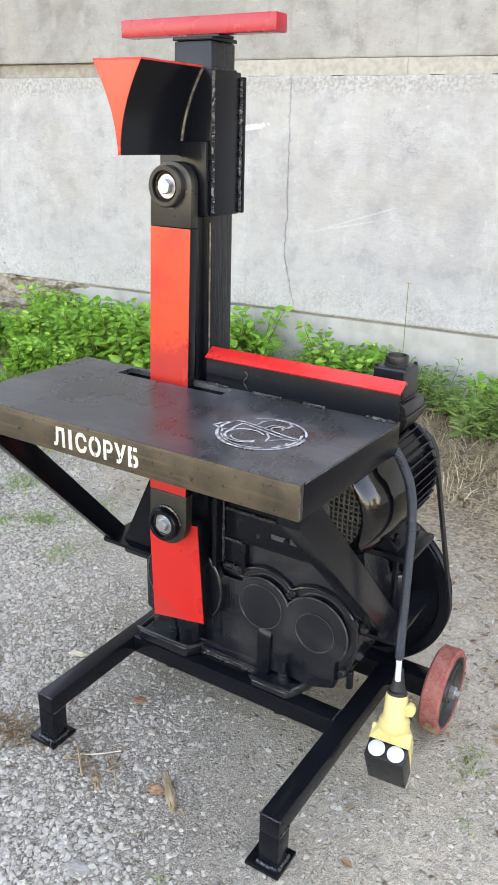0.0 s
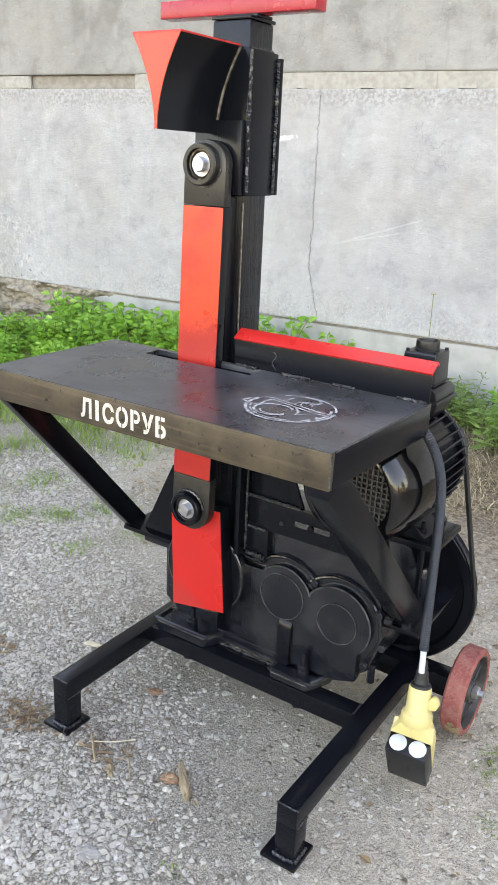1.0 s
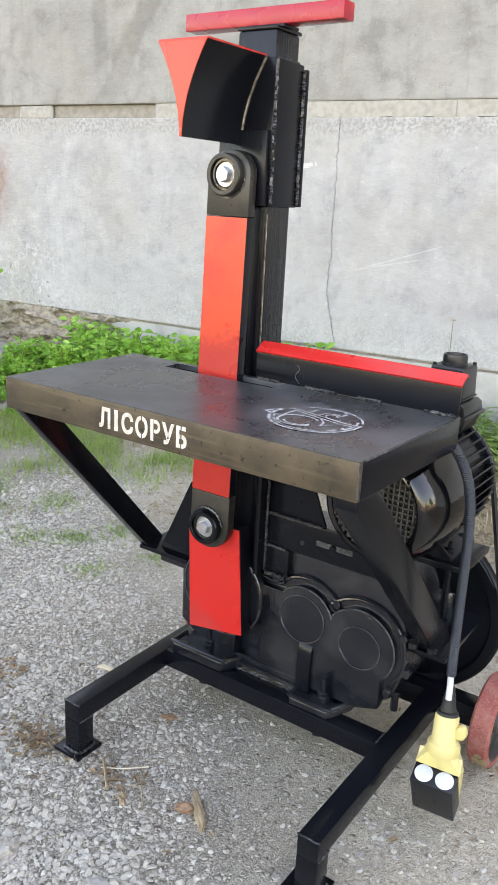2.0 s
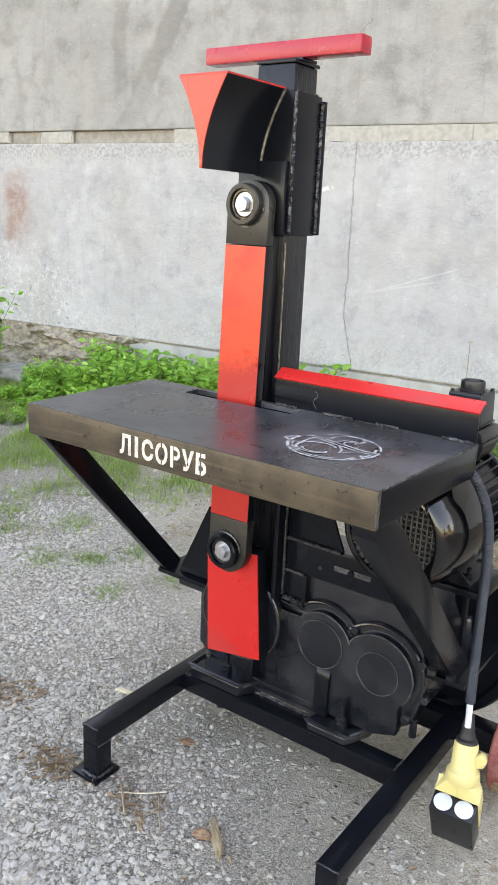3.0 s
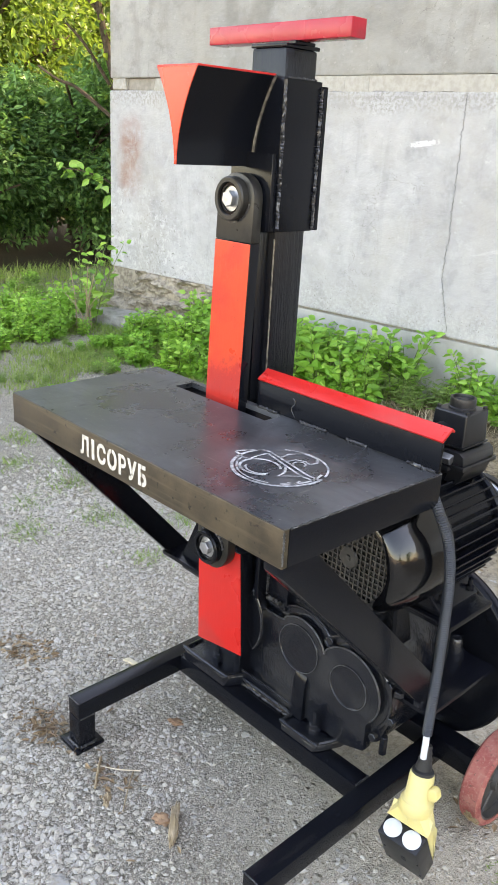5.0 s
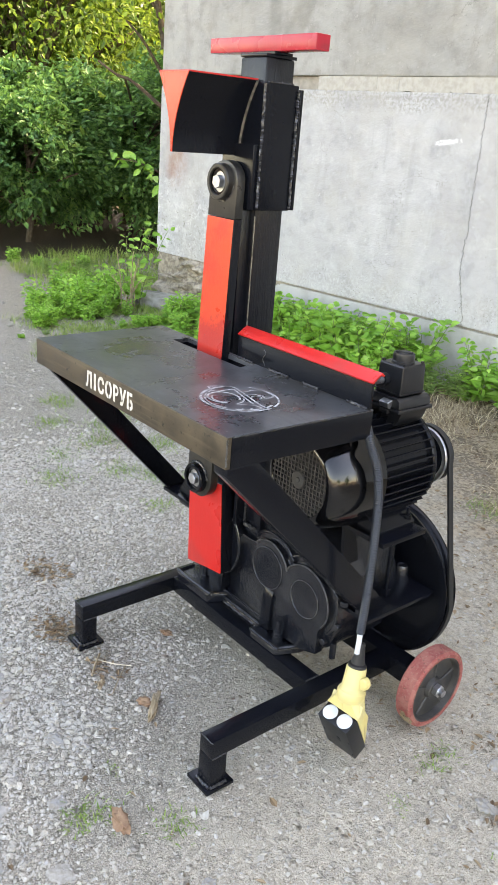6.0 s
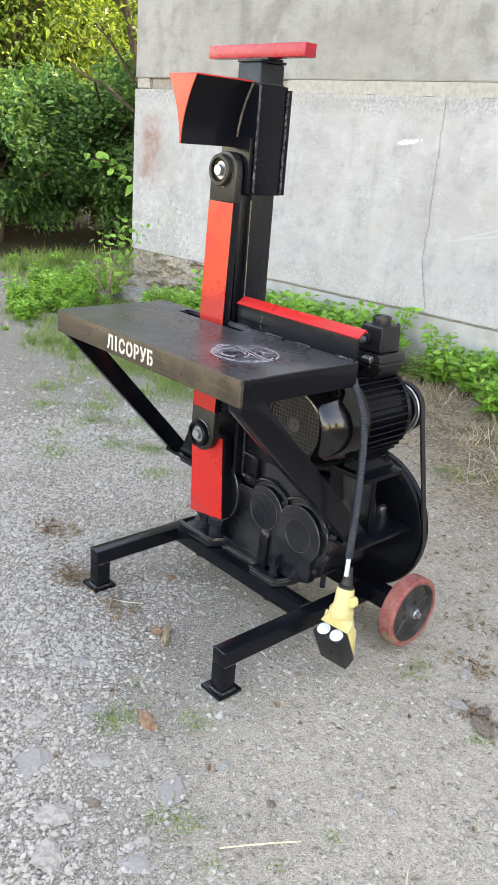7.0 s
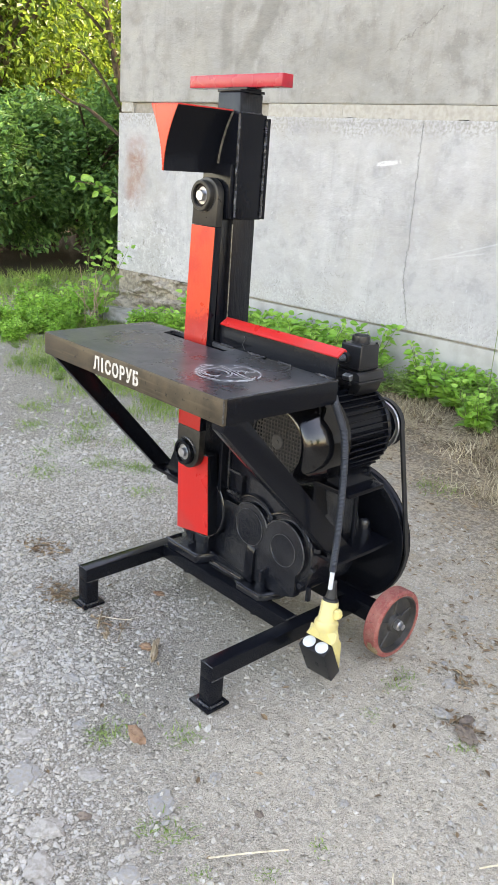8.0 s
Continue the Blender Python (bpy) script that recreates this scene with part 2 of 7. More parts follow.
def lathe(profile, axis, centre, seg=40, bm=None):
    """A ring of (radius, distance along axis) pairs turned round an axis through centre."""
    b = bmesh.new()
    rings = []
    for r, d in profile:
        ring = []
        for i in range(seg):
            a = 2 * math.pi * i / seg
            u, v = r * math.cos(a), r * math.sin(a)
            p = {"x": (d, u, v), "y": (u, d, v), "z": (u, v, d)}[axis]
            ring.append(b.verts.new(Vector(p) + Vector(centre)))
        rings.append(ring)
    for p, q in zip(rings, rings[1:]):
        for i in range(seg):
            b.faces.new((p[i], p[(i + 1) % seg], q[(i + 1) % seg], q[i]))
    if profile[0][0] > 1e-5 and profile[-1][0] > 1e-5:
        for i in range(seg):
            b.faces.new((rings[-1][i], rings[-1][(i + 1) % seg], rings[0][(i + 1) % seg], rings[0][i]))
    bmesh.ops.remove_doubles(b, verts=b.verts, dist=1e-6)
    return join(bm, b)


def tube(points, radius, seg=10, bm=None, ripple=0.0, step=0.0):
    """A round tube along a smooth line through points; ripple makes it corrugated."""
    pts = [Vector(p) for p in points]
    line = []
    for i in range(len(pts) - 1):
        p0, p1, p2, p3 = pts[max(i - 1, 0)], pts[i], pts[i + 1], pts[min(i + 2, len(pts) - 1)]
        k = max(2, int((p2 - p1).length / step)) if step else 10
        for j in range(k):
            t = j / k
            line.append(0.5 * ((2 * p1) + (p2 - p0) * t + (2 * p0 - 5 * p1 + 4 * p2 - p3) * t * t + (3 * p1 - p0 - 3 * p2 + p3) * t ** 3))
    line.append(pts[-1])
    b = bmesh.new()
    rings = []
    up = Vector((0.3, 0.9, 0.2))
    for i, p in enumerate(line):
        d = (line[min(i + 1, len(line) - 1)] - line[max(i - 1, 0)]).normalized()
        s = d.cross(up).normalized()
        q = d.cross(s).normalized()
        r = radius[i * (len(radius) - 1) // max(1, len(line) - 1)] if isinstance(radius, (list, tuple)) else radius
        r = r + (ripple if i % 2 else 0.0)
        rings.append([b.verts.new(p + r * (math.cos(a) * s + math.sin(a) * q)) for a in (2 * math.pi * k / seg for k in range(seg))])
    for p, q in zip(rings, rings[1:]):
        for i in range(seg):
            b.faces.new((p[i], p[(i + 1) % seg], q[(i + 1) % seg], q[i]))
    b.faces.new(rings[0])
    b.faces.new(rings[-1])
    return join(bm, b)


def bead(a, c, radius=0.004, seed=0):
    """One lumpy weld bead from a to c."""
    rng = random.Random(seed)
    a, c = Vector(a), Vector(c)
    k = max(3, int((c - a).length / 0.003))
    pts = [a.lerp(c, i / k) + Vector((rng.uniform(-1, 1), rng.uniform(-1, 1), rng.uniform(-1, 1))) * radius * 0.25 for i in range(k + 1)]
    b = bmesh.new()
    d = (c - a).normalized()
    s = d.cross(Vector((0.3, 0.9, 0.2))).normalized()
    q = d.cross(s)
    rings = [[b.verts.new(p + radius * (0.85 + 0.25 * (i % 2) + rng.uniform(-0.15, 0.15)) * (math.cos(t) * s + math.sin(t) * q)) for t in (2 * math.pi * j / 7 for j in range(7))] for i, p in enumerate(pts)]
    for p, r in zip(rings, rings[1:]):
        for j in range(7):
            b.faces.new((p[j], p[(j + 1) % 7], r[(j + 1) % 7], r[j]))
    b.faces.new(rings[0])
    b.faces.new(rings[-1])
    return b


def hexagon(centre, r, axis, lo, hi, bm=None, turn=0.3, bevel=0.001):
    pts = [(r * math.cos(turn + math.pi * k / 3), r * math.sin(turn + math.pi * k / 3)) for k in range(6)]
    c = {"x": (centre[1], centre[2]), "y": (centre[0], centre[2]), "z": (centre[0], centre[1])}[axis]
    return prism([(p[0] + c[0], p[1] + c[1]) for p in pts], axis, lo, hi, bevel, 1, bm)


# ---------------------------------------------------------------- the splitter
splitter = thing("log_splitter", (-1.1, 1.55, 0.0), "home-built black and red electric log splitter with steel table", "log splitter")


def build_frame():
    Z0, Z1 = 0.099, 0.150
    fr = part("base_frame", box(-1.412, -0.770, 1.530, 1.582, Z0, Z1, 0.004), BLACK, splitter, "welded black square-tube base frame", True)
    part("cross_tube", box(-1.455, -0.625, 1.825, 1.885, 0.084, 0.144, 0.005), BLACK, fr, "", True)
    for x, y in ((-1.462, 1.197), (-0.770, 1.178)):
        part("side_rail", box(x, x + 0.050, y, 1.825, Z0, Z1, 0.004), BLACK, fr, "", True)
        part("front_leg", box(x, x + 0.050, y, y + 0.050, 0.010, Z0, 0.004), BLACK, fr, "", True)
        part("foot_plate", box(x - 0.026, x + 0.060, y - 0.014, y + 0.070, 0.0, 0.010, 0.002), BLACK, fr, "", True)
        part("weld", bead((x - 0.001, y - 0.002, 0.013), (x + 0.051, y - 0.002, 0.013), 0.0045, 1), WELD, fr, "", True)
        part("weld", bead((x + 0.052, y, 0.013), (x + 0.052, y + 0.05, 0.013), 0.0045, 2), WELD, fr, "", True)
        part("weld", bead((x - 0.001, y + 0.001, Z1 - 0.001), (x + 0.051, y + 0.001, Z1 - 0.001), 0.0022, 3), WELD, fr, "", True)
        part("weld", bead((x + 0.05, y + 0.004, Z0 + 0.001), (x + 0.05, y + 0.048, Z0 + 0.001), 0.0025, 4), WELD, fr, "", True)
    part("weld", bead((-0.771, 1.532, Z1), (-0.771, 1.58, Z1), 0.003, 5), WELD, fr, "", True)
    part("weld", bead((-1.411, 1.532, Z1), (-1.411, 1.58, Z1), 0.003, 6), WELD, fr, "", True)


build_frame()


def build_wheel(cx, out):
    """A castor wheel on the axle; out is the side the nut faces."""
    w = part("wheel", lathe([(0.0, -0.018), (0.030, -0.020), (0.034, -0.008), (0.092, -0.006), (0.096, -0.024), (0.101, -0.024), (0.101, 0.024), (0.096, 0.024), (0.092, 0.006), (0.034, 0.008), (0.030, 0.020), (0.0, 0.018)], "x", (cx, 1.85, 0.117), 48), RIM, splitter, "dark cast wheel with red tyre", True)
    part("tyre", lathe([(0.101, -0.026), (0.111, -0.027), (0.118, -0.021), (0.118, 0.021), (0.111, 0.027), (0.101, 0.026)], "x", (cx, 1.85, 0.117), 64), TYRE, w, "worn dusty red polyurethane tyre", True)
    for k in range(5):
        a = 2 * math.pi * k / 5 + 0.3
        d = Vector((0, math.cos(a), math.sin(a)))
        c = Vector((cx + out * 0.008, 1.85, 0.117))
        part("spoke", tube([c + d * 0.028, c + d * 0.06, c + d * 0.09], 0.004, 6), RIM, w, "", True)
    if out > 0:
        # dried mud stuck to the tread
        b = bmesh.new()
        bmesh.ops.create_icosphere(b, subdivisions=3, radius=1.0)
        for v in b.verts:
            k = 1 + 0.6 * noise.noise(v.co * 1.8 + Vector((4, 0, 0))) + 0.3 * noise.noise(v.co * 5.0)
            v.co = Vector((v.co.x * 0.017, v.co.y * 0.005, v.co.z * 0.026)) * k
        bmesh.ops.rotate(b, verts=b.verts, cent=(0, 0, 0), matrix=Matrix.Rotation(radians(33), 3, "X"))
        bmesh.ops.translate(b, verts=b.verts, vec=(cx + 0.006, 1.85 - 0.0975, 0.117 - 0.0635))
        part("mud_patch", b, MUD, w, "dried tan mud", True)
    part("hub_nut", hexagon((0, 1.85, 0.117), 0.019, "x", *sorted((cx + out * 0.02, cx + out * 0.036))), ZINC, w, "shiny hexagon nut")
    part("axle_bolt", lathe([(0.0, 0.0), (0.0105, 0.0), (0.0105, 0.048), (0.0, 0.048)] if out > 0 else [(0.0, -0.048), (0.0105, -0.048), (0.0105, 0.0), (0.0, 0.0)], "x", (cx, 1.85, 0.117), 16), ZINC, w, "", True)


build_wheel(-0.592, 1)
build_wheel(-1.488, -1)


def build_table():
    x0, x1, y0, y1, z0, z1 = -1.558, -0.683, 1.137, 1.546, 0.892, 0.962
    sx0, sx1, sy0, sy1 = -1.395, -1.085, 1.478, 1.530
    xf, xb = -0.690, -0.676
    b = prism([(x0, y0), (xf, y0), (-0.677, sy0), (x0, sy0)], "z", z1 - 0.012, z1, 0)
    for q in ([(x0, sy0), (sx0, sy0), (sx0, y1), (x0, y1)], [(sx1, sy0), (-0.677, sy0), (xb, y1), (sx1, y1)], [(sx0, sy1), (sx1, sy1), (sx1, y1), (sx0, y1)]):
        prism(q, "z", z1 - 0.012, z1, 0, 2, b)
    table = part("table", b, TOP, splitter, "thick dark oiled steel work table with a slot")
    part("front_edge", box(x0, xf + 0.002, y0 - 0.003, y0 + 0.010, z0, z1 - 0.001, 0.002), EDGE, table, "bare brownish steel front edge", True)
    part("side_edge", prism([(xf - 0.010, y0 + 0.0105), (xf + 0.002, y0 + 0.0105), (xb + 0.002, y1), (xb - 0.010, y1)], "z", z0, z1 - 0.001, 0.002), BLACK, table, "", True)
    part("weld", bead((xf + 0.001, y0 + 0.012, z1 - 0.002), (xb + 0.001, y1 - 0.004, z1 - 0.002), 0.0022, 12), WELD, table, "", True)
    part("weld", bead((xf + 0.001, y0 - 0.001, z0 + 0.006), (xf + 0.001, y0 - 0.001, z1 - 0.004), 0.0022, 14), WORN, table, "", True)
    part("side_edge", box(x0 - 0.002, x0 + 0.010, y0 + 0.009, y1, z0, z1 - 0.001, 0.002), BLACK, table, "", True)
    part("back_edge", box(x0 + 0.012, x1 - 0.012, y1 - 0.010, y1 - 0.001, z0, z1 - 0.013, 0.002), BLACK, table, "", True)
    part("brace", prism([(1.141, 0.8915), (1.224, 0.8915), (1.729, 0.3725), (1.632, 0.3725), (1.141, 0.872)], "x", -0.735, -0.690, 0.003), BLACK, table, "slanted black steel table brace", True)
    bm = prism([(1.147, 0.8915), (1.235, 0.8915), (1.661, 0.4145), (1.577, 0.4145)], "x", -1.553, -1.547, 0.001)
    join(bm, prism([(1.1465, 0.8914), (1.1545, 0.8914), (1.5845, 0.4146), (1.5765, 0.4146)], "x", -1.5535, -1.527, 0.001))
    part("brace", bm, BLACK, table, "slanted black angle-iron table brace", True)
    # fence along the back
    f = part("fence", box(-1.166, -0.676, 1.533, 1.541, 0.963, 1.028, 0.002), BLACK, table, "black steel fence with a red top flange", True)
    part("flange", prism([(1.530, 1.028), (1.561, 1.048), (1.571, 1.041), (1.569, 1.036), (1.561, 1.041), (1.534, 1.023)], "x", -1.168, -0.675, 0.0015), RED, f, "bent red flange", True)
    for k, (xa, xc) in enumerate(((-1.16, -1.10), (-1.03, -0.955), (-0.90, -0.845), (-0.745, -0.680))):
        part("weld", bead((xa, 1.531, 0.965), (xc, 1.5315, 0.964), 0.0038, k), WELD, f, "", True)
    mark = [(-1.056, 1.010), (-1.050, 1.006), (-1.050, 0.998), (-1.057, 0.990), (-1.058, 0.982), (-1.052, 0.974), (-1.048, 0.969)]
    part("chalk_mark", tube([(x, 1.5325, z) for x, z in mark], 0.0011, 6), WORN, f, "faint grey squiggle")
    return table


table = build_table()


def build_writing():
    cu = bpy.data.curves.new("word", "FONT")
    cu.body = "\u041b\u0406\u0421\u041e\u0420\u0423\u0411"
    cu.size = 0.06
    cu.offset = 0.0020
    cu.extrude = 0.0004
    cu.space_character = 1.17
    ob = new("word", cu)
    bpy.context.view_layer.update()
    me = bpy.data.meshes.new_from_object(ob.evaluated_get(bpy.context.evaluated_depsgraph_get()))
    bpy.data.objects.remove(ob)
    b = bmesh.new()
    b.from_mesh(me)
    # stencil bridges: narrow gaps cut through the round letters
    islands, seen = [], set()
    for v0 in b.verts:
        if v0.index in seen:
            continue
        todo, island = [v0], []
        seen.add(v0.index)
        while todo:
            v = todo.pop()
            island.append(v)
            for e in v.link_edges:
                o = e.other_vert(v)
                if o.index not in seen:
                    seen.add(o.index)
                    todo.append(o)
        islands.append((min(v.co.x for v in island), max(v.co.x for v in island)))
    islands.sort()
    letters = []
    for lo, hi in islands:
        if letters and lo < letters[-1][1]:
            letters[-1] = (letters[-1][0], max(hi, letters[-1][1]))
        else:
            letters.append((lo, hi))
    islands = letters
    for k, at in ((3, 0.5), (6, 0.46)):
        if k < len(islands):
            c = islands[k][0] + at * (islands[k][1] - islands[k][0])
            for q in (c - 0.0022, c + 0.0022):
                bmesh.ops.bisect_plane(b, geom=b.verts[:] + b.edges[:] + b.faces[:], plane_co=(q, 0, 0), plane_no=(1, 0, 0))
            gone = [f for f in b.faces if abs(f.calc_center_median().x - c) < 0.0021]
            bmesh.ops.delete(b, geom=gone, context="FACES")
    lo, hi = islands[1]
    tall = [v.co.y for v in b.verts if lo - 1e-5 <= v.co.x <= hi + 1e-5]
    deep = max(v.co.z for v in b.verts)
    bmesh.ops.delete(b, geom=[v for v in b.verts if lo - 1e-5 <= v.co.x <= hi + 1e-5], context="VERTS")
    box((lo + hi) / 2 - 0.0062, (lo + hi) / 2 + 0.0062, min(tall), max(tall), -deep, deep, 0, 1, b)
    # the fifth letter: a stem, a stencil gap and a half-round bowl
    lo, hi = islands[4]
    bmesh.ops.delete(b, geom=[v for v in b.verts if lo - 1e-5 <= v.co.x <= hi + 1e-5], context="VERTS")
    foot, head = min(tall), max(tall)
    box(lo, lo + 0.0098, foot, head, -deep, deep, 0, 1, b)
    mid, bend = head - 0.0148, lo + 0.0185
    box(lo + 0.0118, bend, head - 0.0082, head, -deep, deep, 0, 1, b)
    box(lo + 0.0118, bend, head - 0.0296, head - 0.0214, -deep, deep, 0, 1, b)
    arcs = [[b.verts.new((bend + r * math.cos(a), mid + r * math.sin(a), deep)) for a in (radians(-90 + 15 * i) for i in range(13))] for r in (0.0066, 0.0148)]
    for i in range(12):
        b.faces.new((arcs[0][i], arcs[1][i], arcs[1][i + 1], arcs[0][i + 1]))
    xs = [v.co.x for v in b.verts]
    ys = [v.co.y for v in b.verts]
    w, h = max(xs) - min(xs), max(ys) - min(ys)
    for v in b.verts:
        u, q = (v.co.x - min(xs)) / w, (v.co.y - min(ys)) / h
        v.co = Vector((-1.272 + u * 0.226, 1.1335 - v.co.z, 0.905 + q * 0.044))
    part("lettering", b, STENCIL, table, "white stencilled word on the front edge")


build_writing()


def build_emblem():
    """A round hand-drawn emblem in white line, kept to plain strokes."""
    c = Vector((-0.895, 1.335, 0.9632))
    b = bmesh.new()

    def stroke(pts, w=0.0022):
        vs = [Vector((p[0], p[1], 0)) for p in pts]
        left, right = [], []
        for i, p in enumerate(vs):
            d = (vs[min(i + 1, len(vs) - 1)] - vs[max(i - 1, 0)]).normalized()
            s = Vector((-d.y, d.x, 0)) * w * 1.5
            left.append(b.verts.new(c + p + s))
            right.append(b.verts.new(c + p - s))
        for i in range(len(vs) - 1):
            b.faces.new((left[i], right[i], right[i + 1], left[i + 1]))

    def arc(r, a0, a1, cx=0.0, cy=0.0, sq=1.0, w=0.0022):
        k = 28
        stroke([(cx + r * math.cos(radians(a0 + (a1 - a0) * i / k)), cy + sq * r * math.sin(radians(a0 + (a1 - a0) * i / k))) for i in range(k + 1)], w)

    # double ring, an axe across it, and plain curves behind the axe
    arc(0.090, 20, 128, 0.018, -0.020, 1.0, 0.0015)
    arc(0.090, 160, 372, 0.018, -0.020, 1.0, 0.0022)
    arc(0.081, 198, 300, 0.018, -0.020, 1.0, 0.0013)
    arc(0.081, -45, 25, 0.018, -0.020, 1.0, 0.0018)
    stroke([(-0.090, -0.033), (-0.059, -0.043), (-0.045, -0.038), (-0.046, -0.015), (-0.044, 0.010)], 0.0016)
    stroke([(-0.090, -0.033), (-0.078, -0.006), (-0.061, 0.016), (-0.044, 0.019)], 0.0018)
    stroke([(-0.044, 0.010), (0.015, -0.006), (0.075, -0.021), (0.103, -0.018)], 0.0016)
    stroke([(-0.044, 0.019), (0.015, 0.006), (0.076, -0.008), (0.105, -0.008)], 0.0016)
    stroke([(-0.013, 0.012), (-0.016, 0.040), (0.000, 0.066), (0.034, 0.067), (0.048, 0.052), (0.046, 0.033)], 0.0018)
    stroke([(0.008, 0.010), (0.012, 0.030), (0.030, 0.038), (0.046, 0.033)], 0.0014)
    arc(0.012, 0, 260, 0.032, 0.018, 1.0, 0.0012)
    arc(0.040, 40, 330, -0.004, -0.050, 0.9, 0.0018)
    arc(0.030, 200, 340, 0.000, -0.052, 0.9, 0.0014)
    stroke([(0.025, -0.012), (0.043, -0.032), (0.048, -0.055), (0.058, -0.040), (0.075, -0.021)], 0.0016)
    stroke([(0.078, -0.062), (0.092, -0.056), (0.088, -0.040)], 0.0016)
    part("emblem", b, CHALK, table, "round white line-drawn emblem")


build_emblem()


def build_mast():
    col = part("column", box(-1.288, -1.188, 1.578, 1.672, 0.50, 1.708, 0.006), BRUSHED, splitter, "upright black square steel column", True)
    part("cap", box(-1.290, -1.186, 1.576, 1.676, 1.708, 1.716, 0.002), BLACK, col, "", True)
    part("spacer", box(-1.27, -1.185, 1.60, 1.66, 1.716, 1.7222, 0.001), BLACK, col)
    part("worn_edge", box(-1.191, -1.1865, 1.5765, 1.5795, 0.97, 1.33, 0.001, 1), BARE, col, "paint worn to bare steel")
    part("guide_strip", box(-1.300, -1.205, 1.546, 1.577, 0.90, 1.345, 0.003), BRUSHED, col, "", True)
    bar = part("top_bar", box(-1.460, -1.045, 1.605, 1.650, 1.7225, 1.759, 0.003), CRIMSON, splitter, "crimson painted square handle bar", True)
    sl = part("sleeve", box(-1.300, -1.180, 1.570, 1.686, 1.345, 1.651, 0.003), BLACK, splitter, "black steel sliding sleeve on the column", True)
    part("back_plate", box(-1.310, -1.172, 1.686, 1.696, 1.347, 1.642, 0.002), BLACK, sl, "", True)
    part("weld", bead((-1.1785, 1.573, 1.35), (-1.1785, 1.573, 1.648), 0.0042, 5), WELD, sl, "", True)
    part("weld", bead((-1.178, 1.684, 1.35), (-1.178, 1.684, 1.64), 0.0045, 6), WELD, sl, "", True)
    part("weld", bead((-1.184, 1.585, 1.652), (-1.184, 1.67, 1.652), 0.003, 8), WELD, sl, "", True)
    part("lug", box(-1.312, -1.184, 1.554, 1.571, 1.346, 1.505, 0.002), BLACK, sl, "", True)


build_mast()


def build_wedge():
    cx, zt, zb, y0, y1 = -1.268, 1.654, 1.475, 1.363, 1.571
    right, left = [], []
    k = 14
    for i in range(k + 1):
        t = i / k
        half = 0.003 + 0.059 * t ** 1.9
        z = zb + (zt - zb) * t
        right.append((cx + half, z))
        left.append((cx - half, z))
    b = prism(right + left[::-1], "y", y0 + 0.001, y1, 0.0)
    wedge = part("wedge", b, BLACK, splitter, "black splitting wedge with concave cheeks and red front", True)
    part("front_face", prism(right + left[::-1], "y", y0 - 0.001, y0 + 0.001, 0.0), ORANGE, wedge, "orange-red painted front face")
    part("top_face", box(cx - 0.063, cx + 0.063, y0, y1, zt, zt + 0.004, 0.001), RED, wedge, "red painted top edge")
    part("weld", tube([(p[0] + 0.002, y1 - 0.002, p[1]) for p in right], 0.0034, 7), BARE, wedge, "bare weld along the wedge", True)


build_wedge()


def rod_outline(z0, z1, cap0, cap1):
    cx, h = -1.2575, 0.0575
    pts = []
    if cap0:
        pts += [(cx + h * math.cos(a), z0 + h * math.sin(a)) for a in (math.pi + math.pi * i / 14 for i in range(15))]
    else:
        pts += [(cx - h, z0), (cx + h, z0)]
    if cap1:
        pts += [(cx + h * math.cos(a), z1 + h * 0.9 * math.sin(a)) for a in (math.pi * i / 14 for i in range(15))]
    else:
        pts += [(cx + h, z1), (cx - h, z1)]
    return pts


def sheared(bm, z0=0.579, y_at=1.495, slope=0.027 / 0.832):
    """Leans a part made with its front at y = 0 to the rod's slight backward slope."""
    for v in bm.verts:
        v.co.y += y_at + (v.co.z - z0) * slope
    return bm


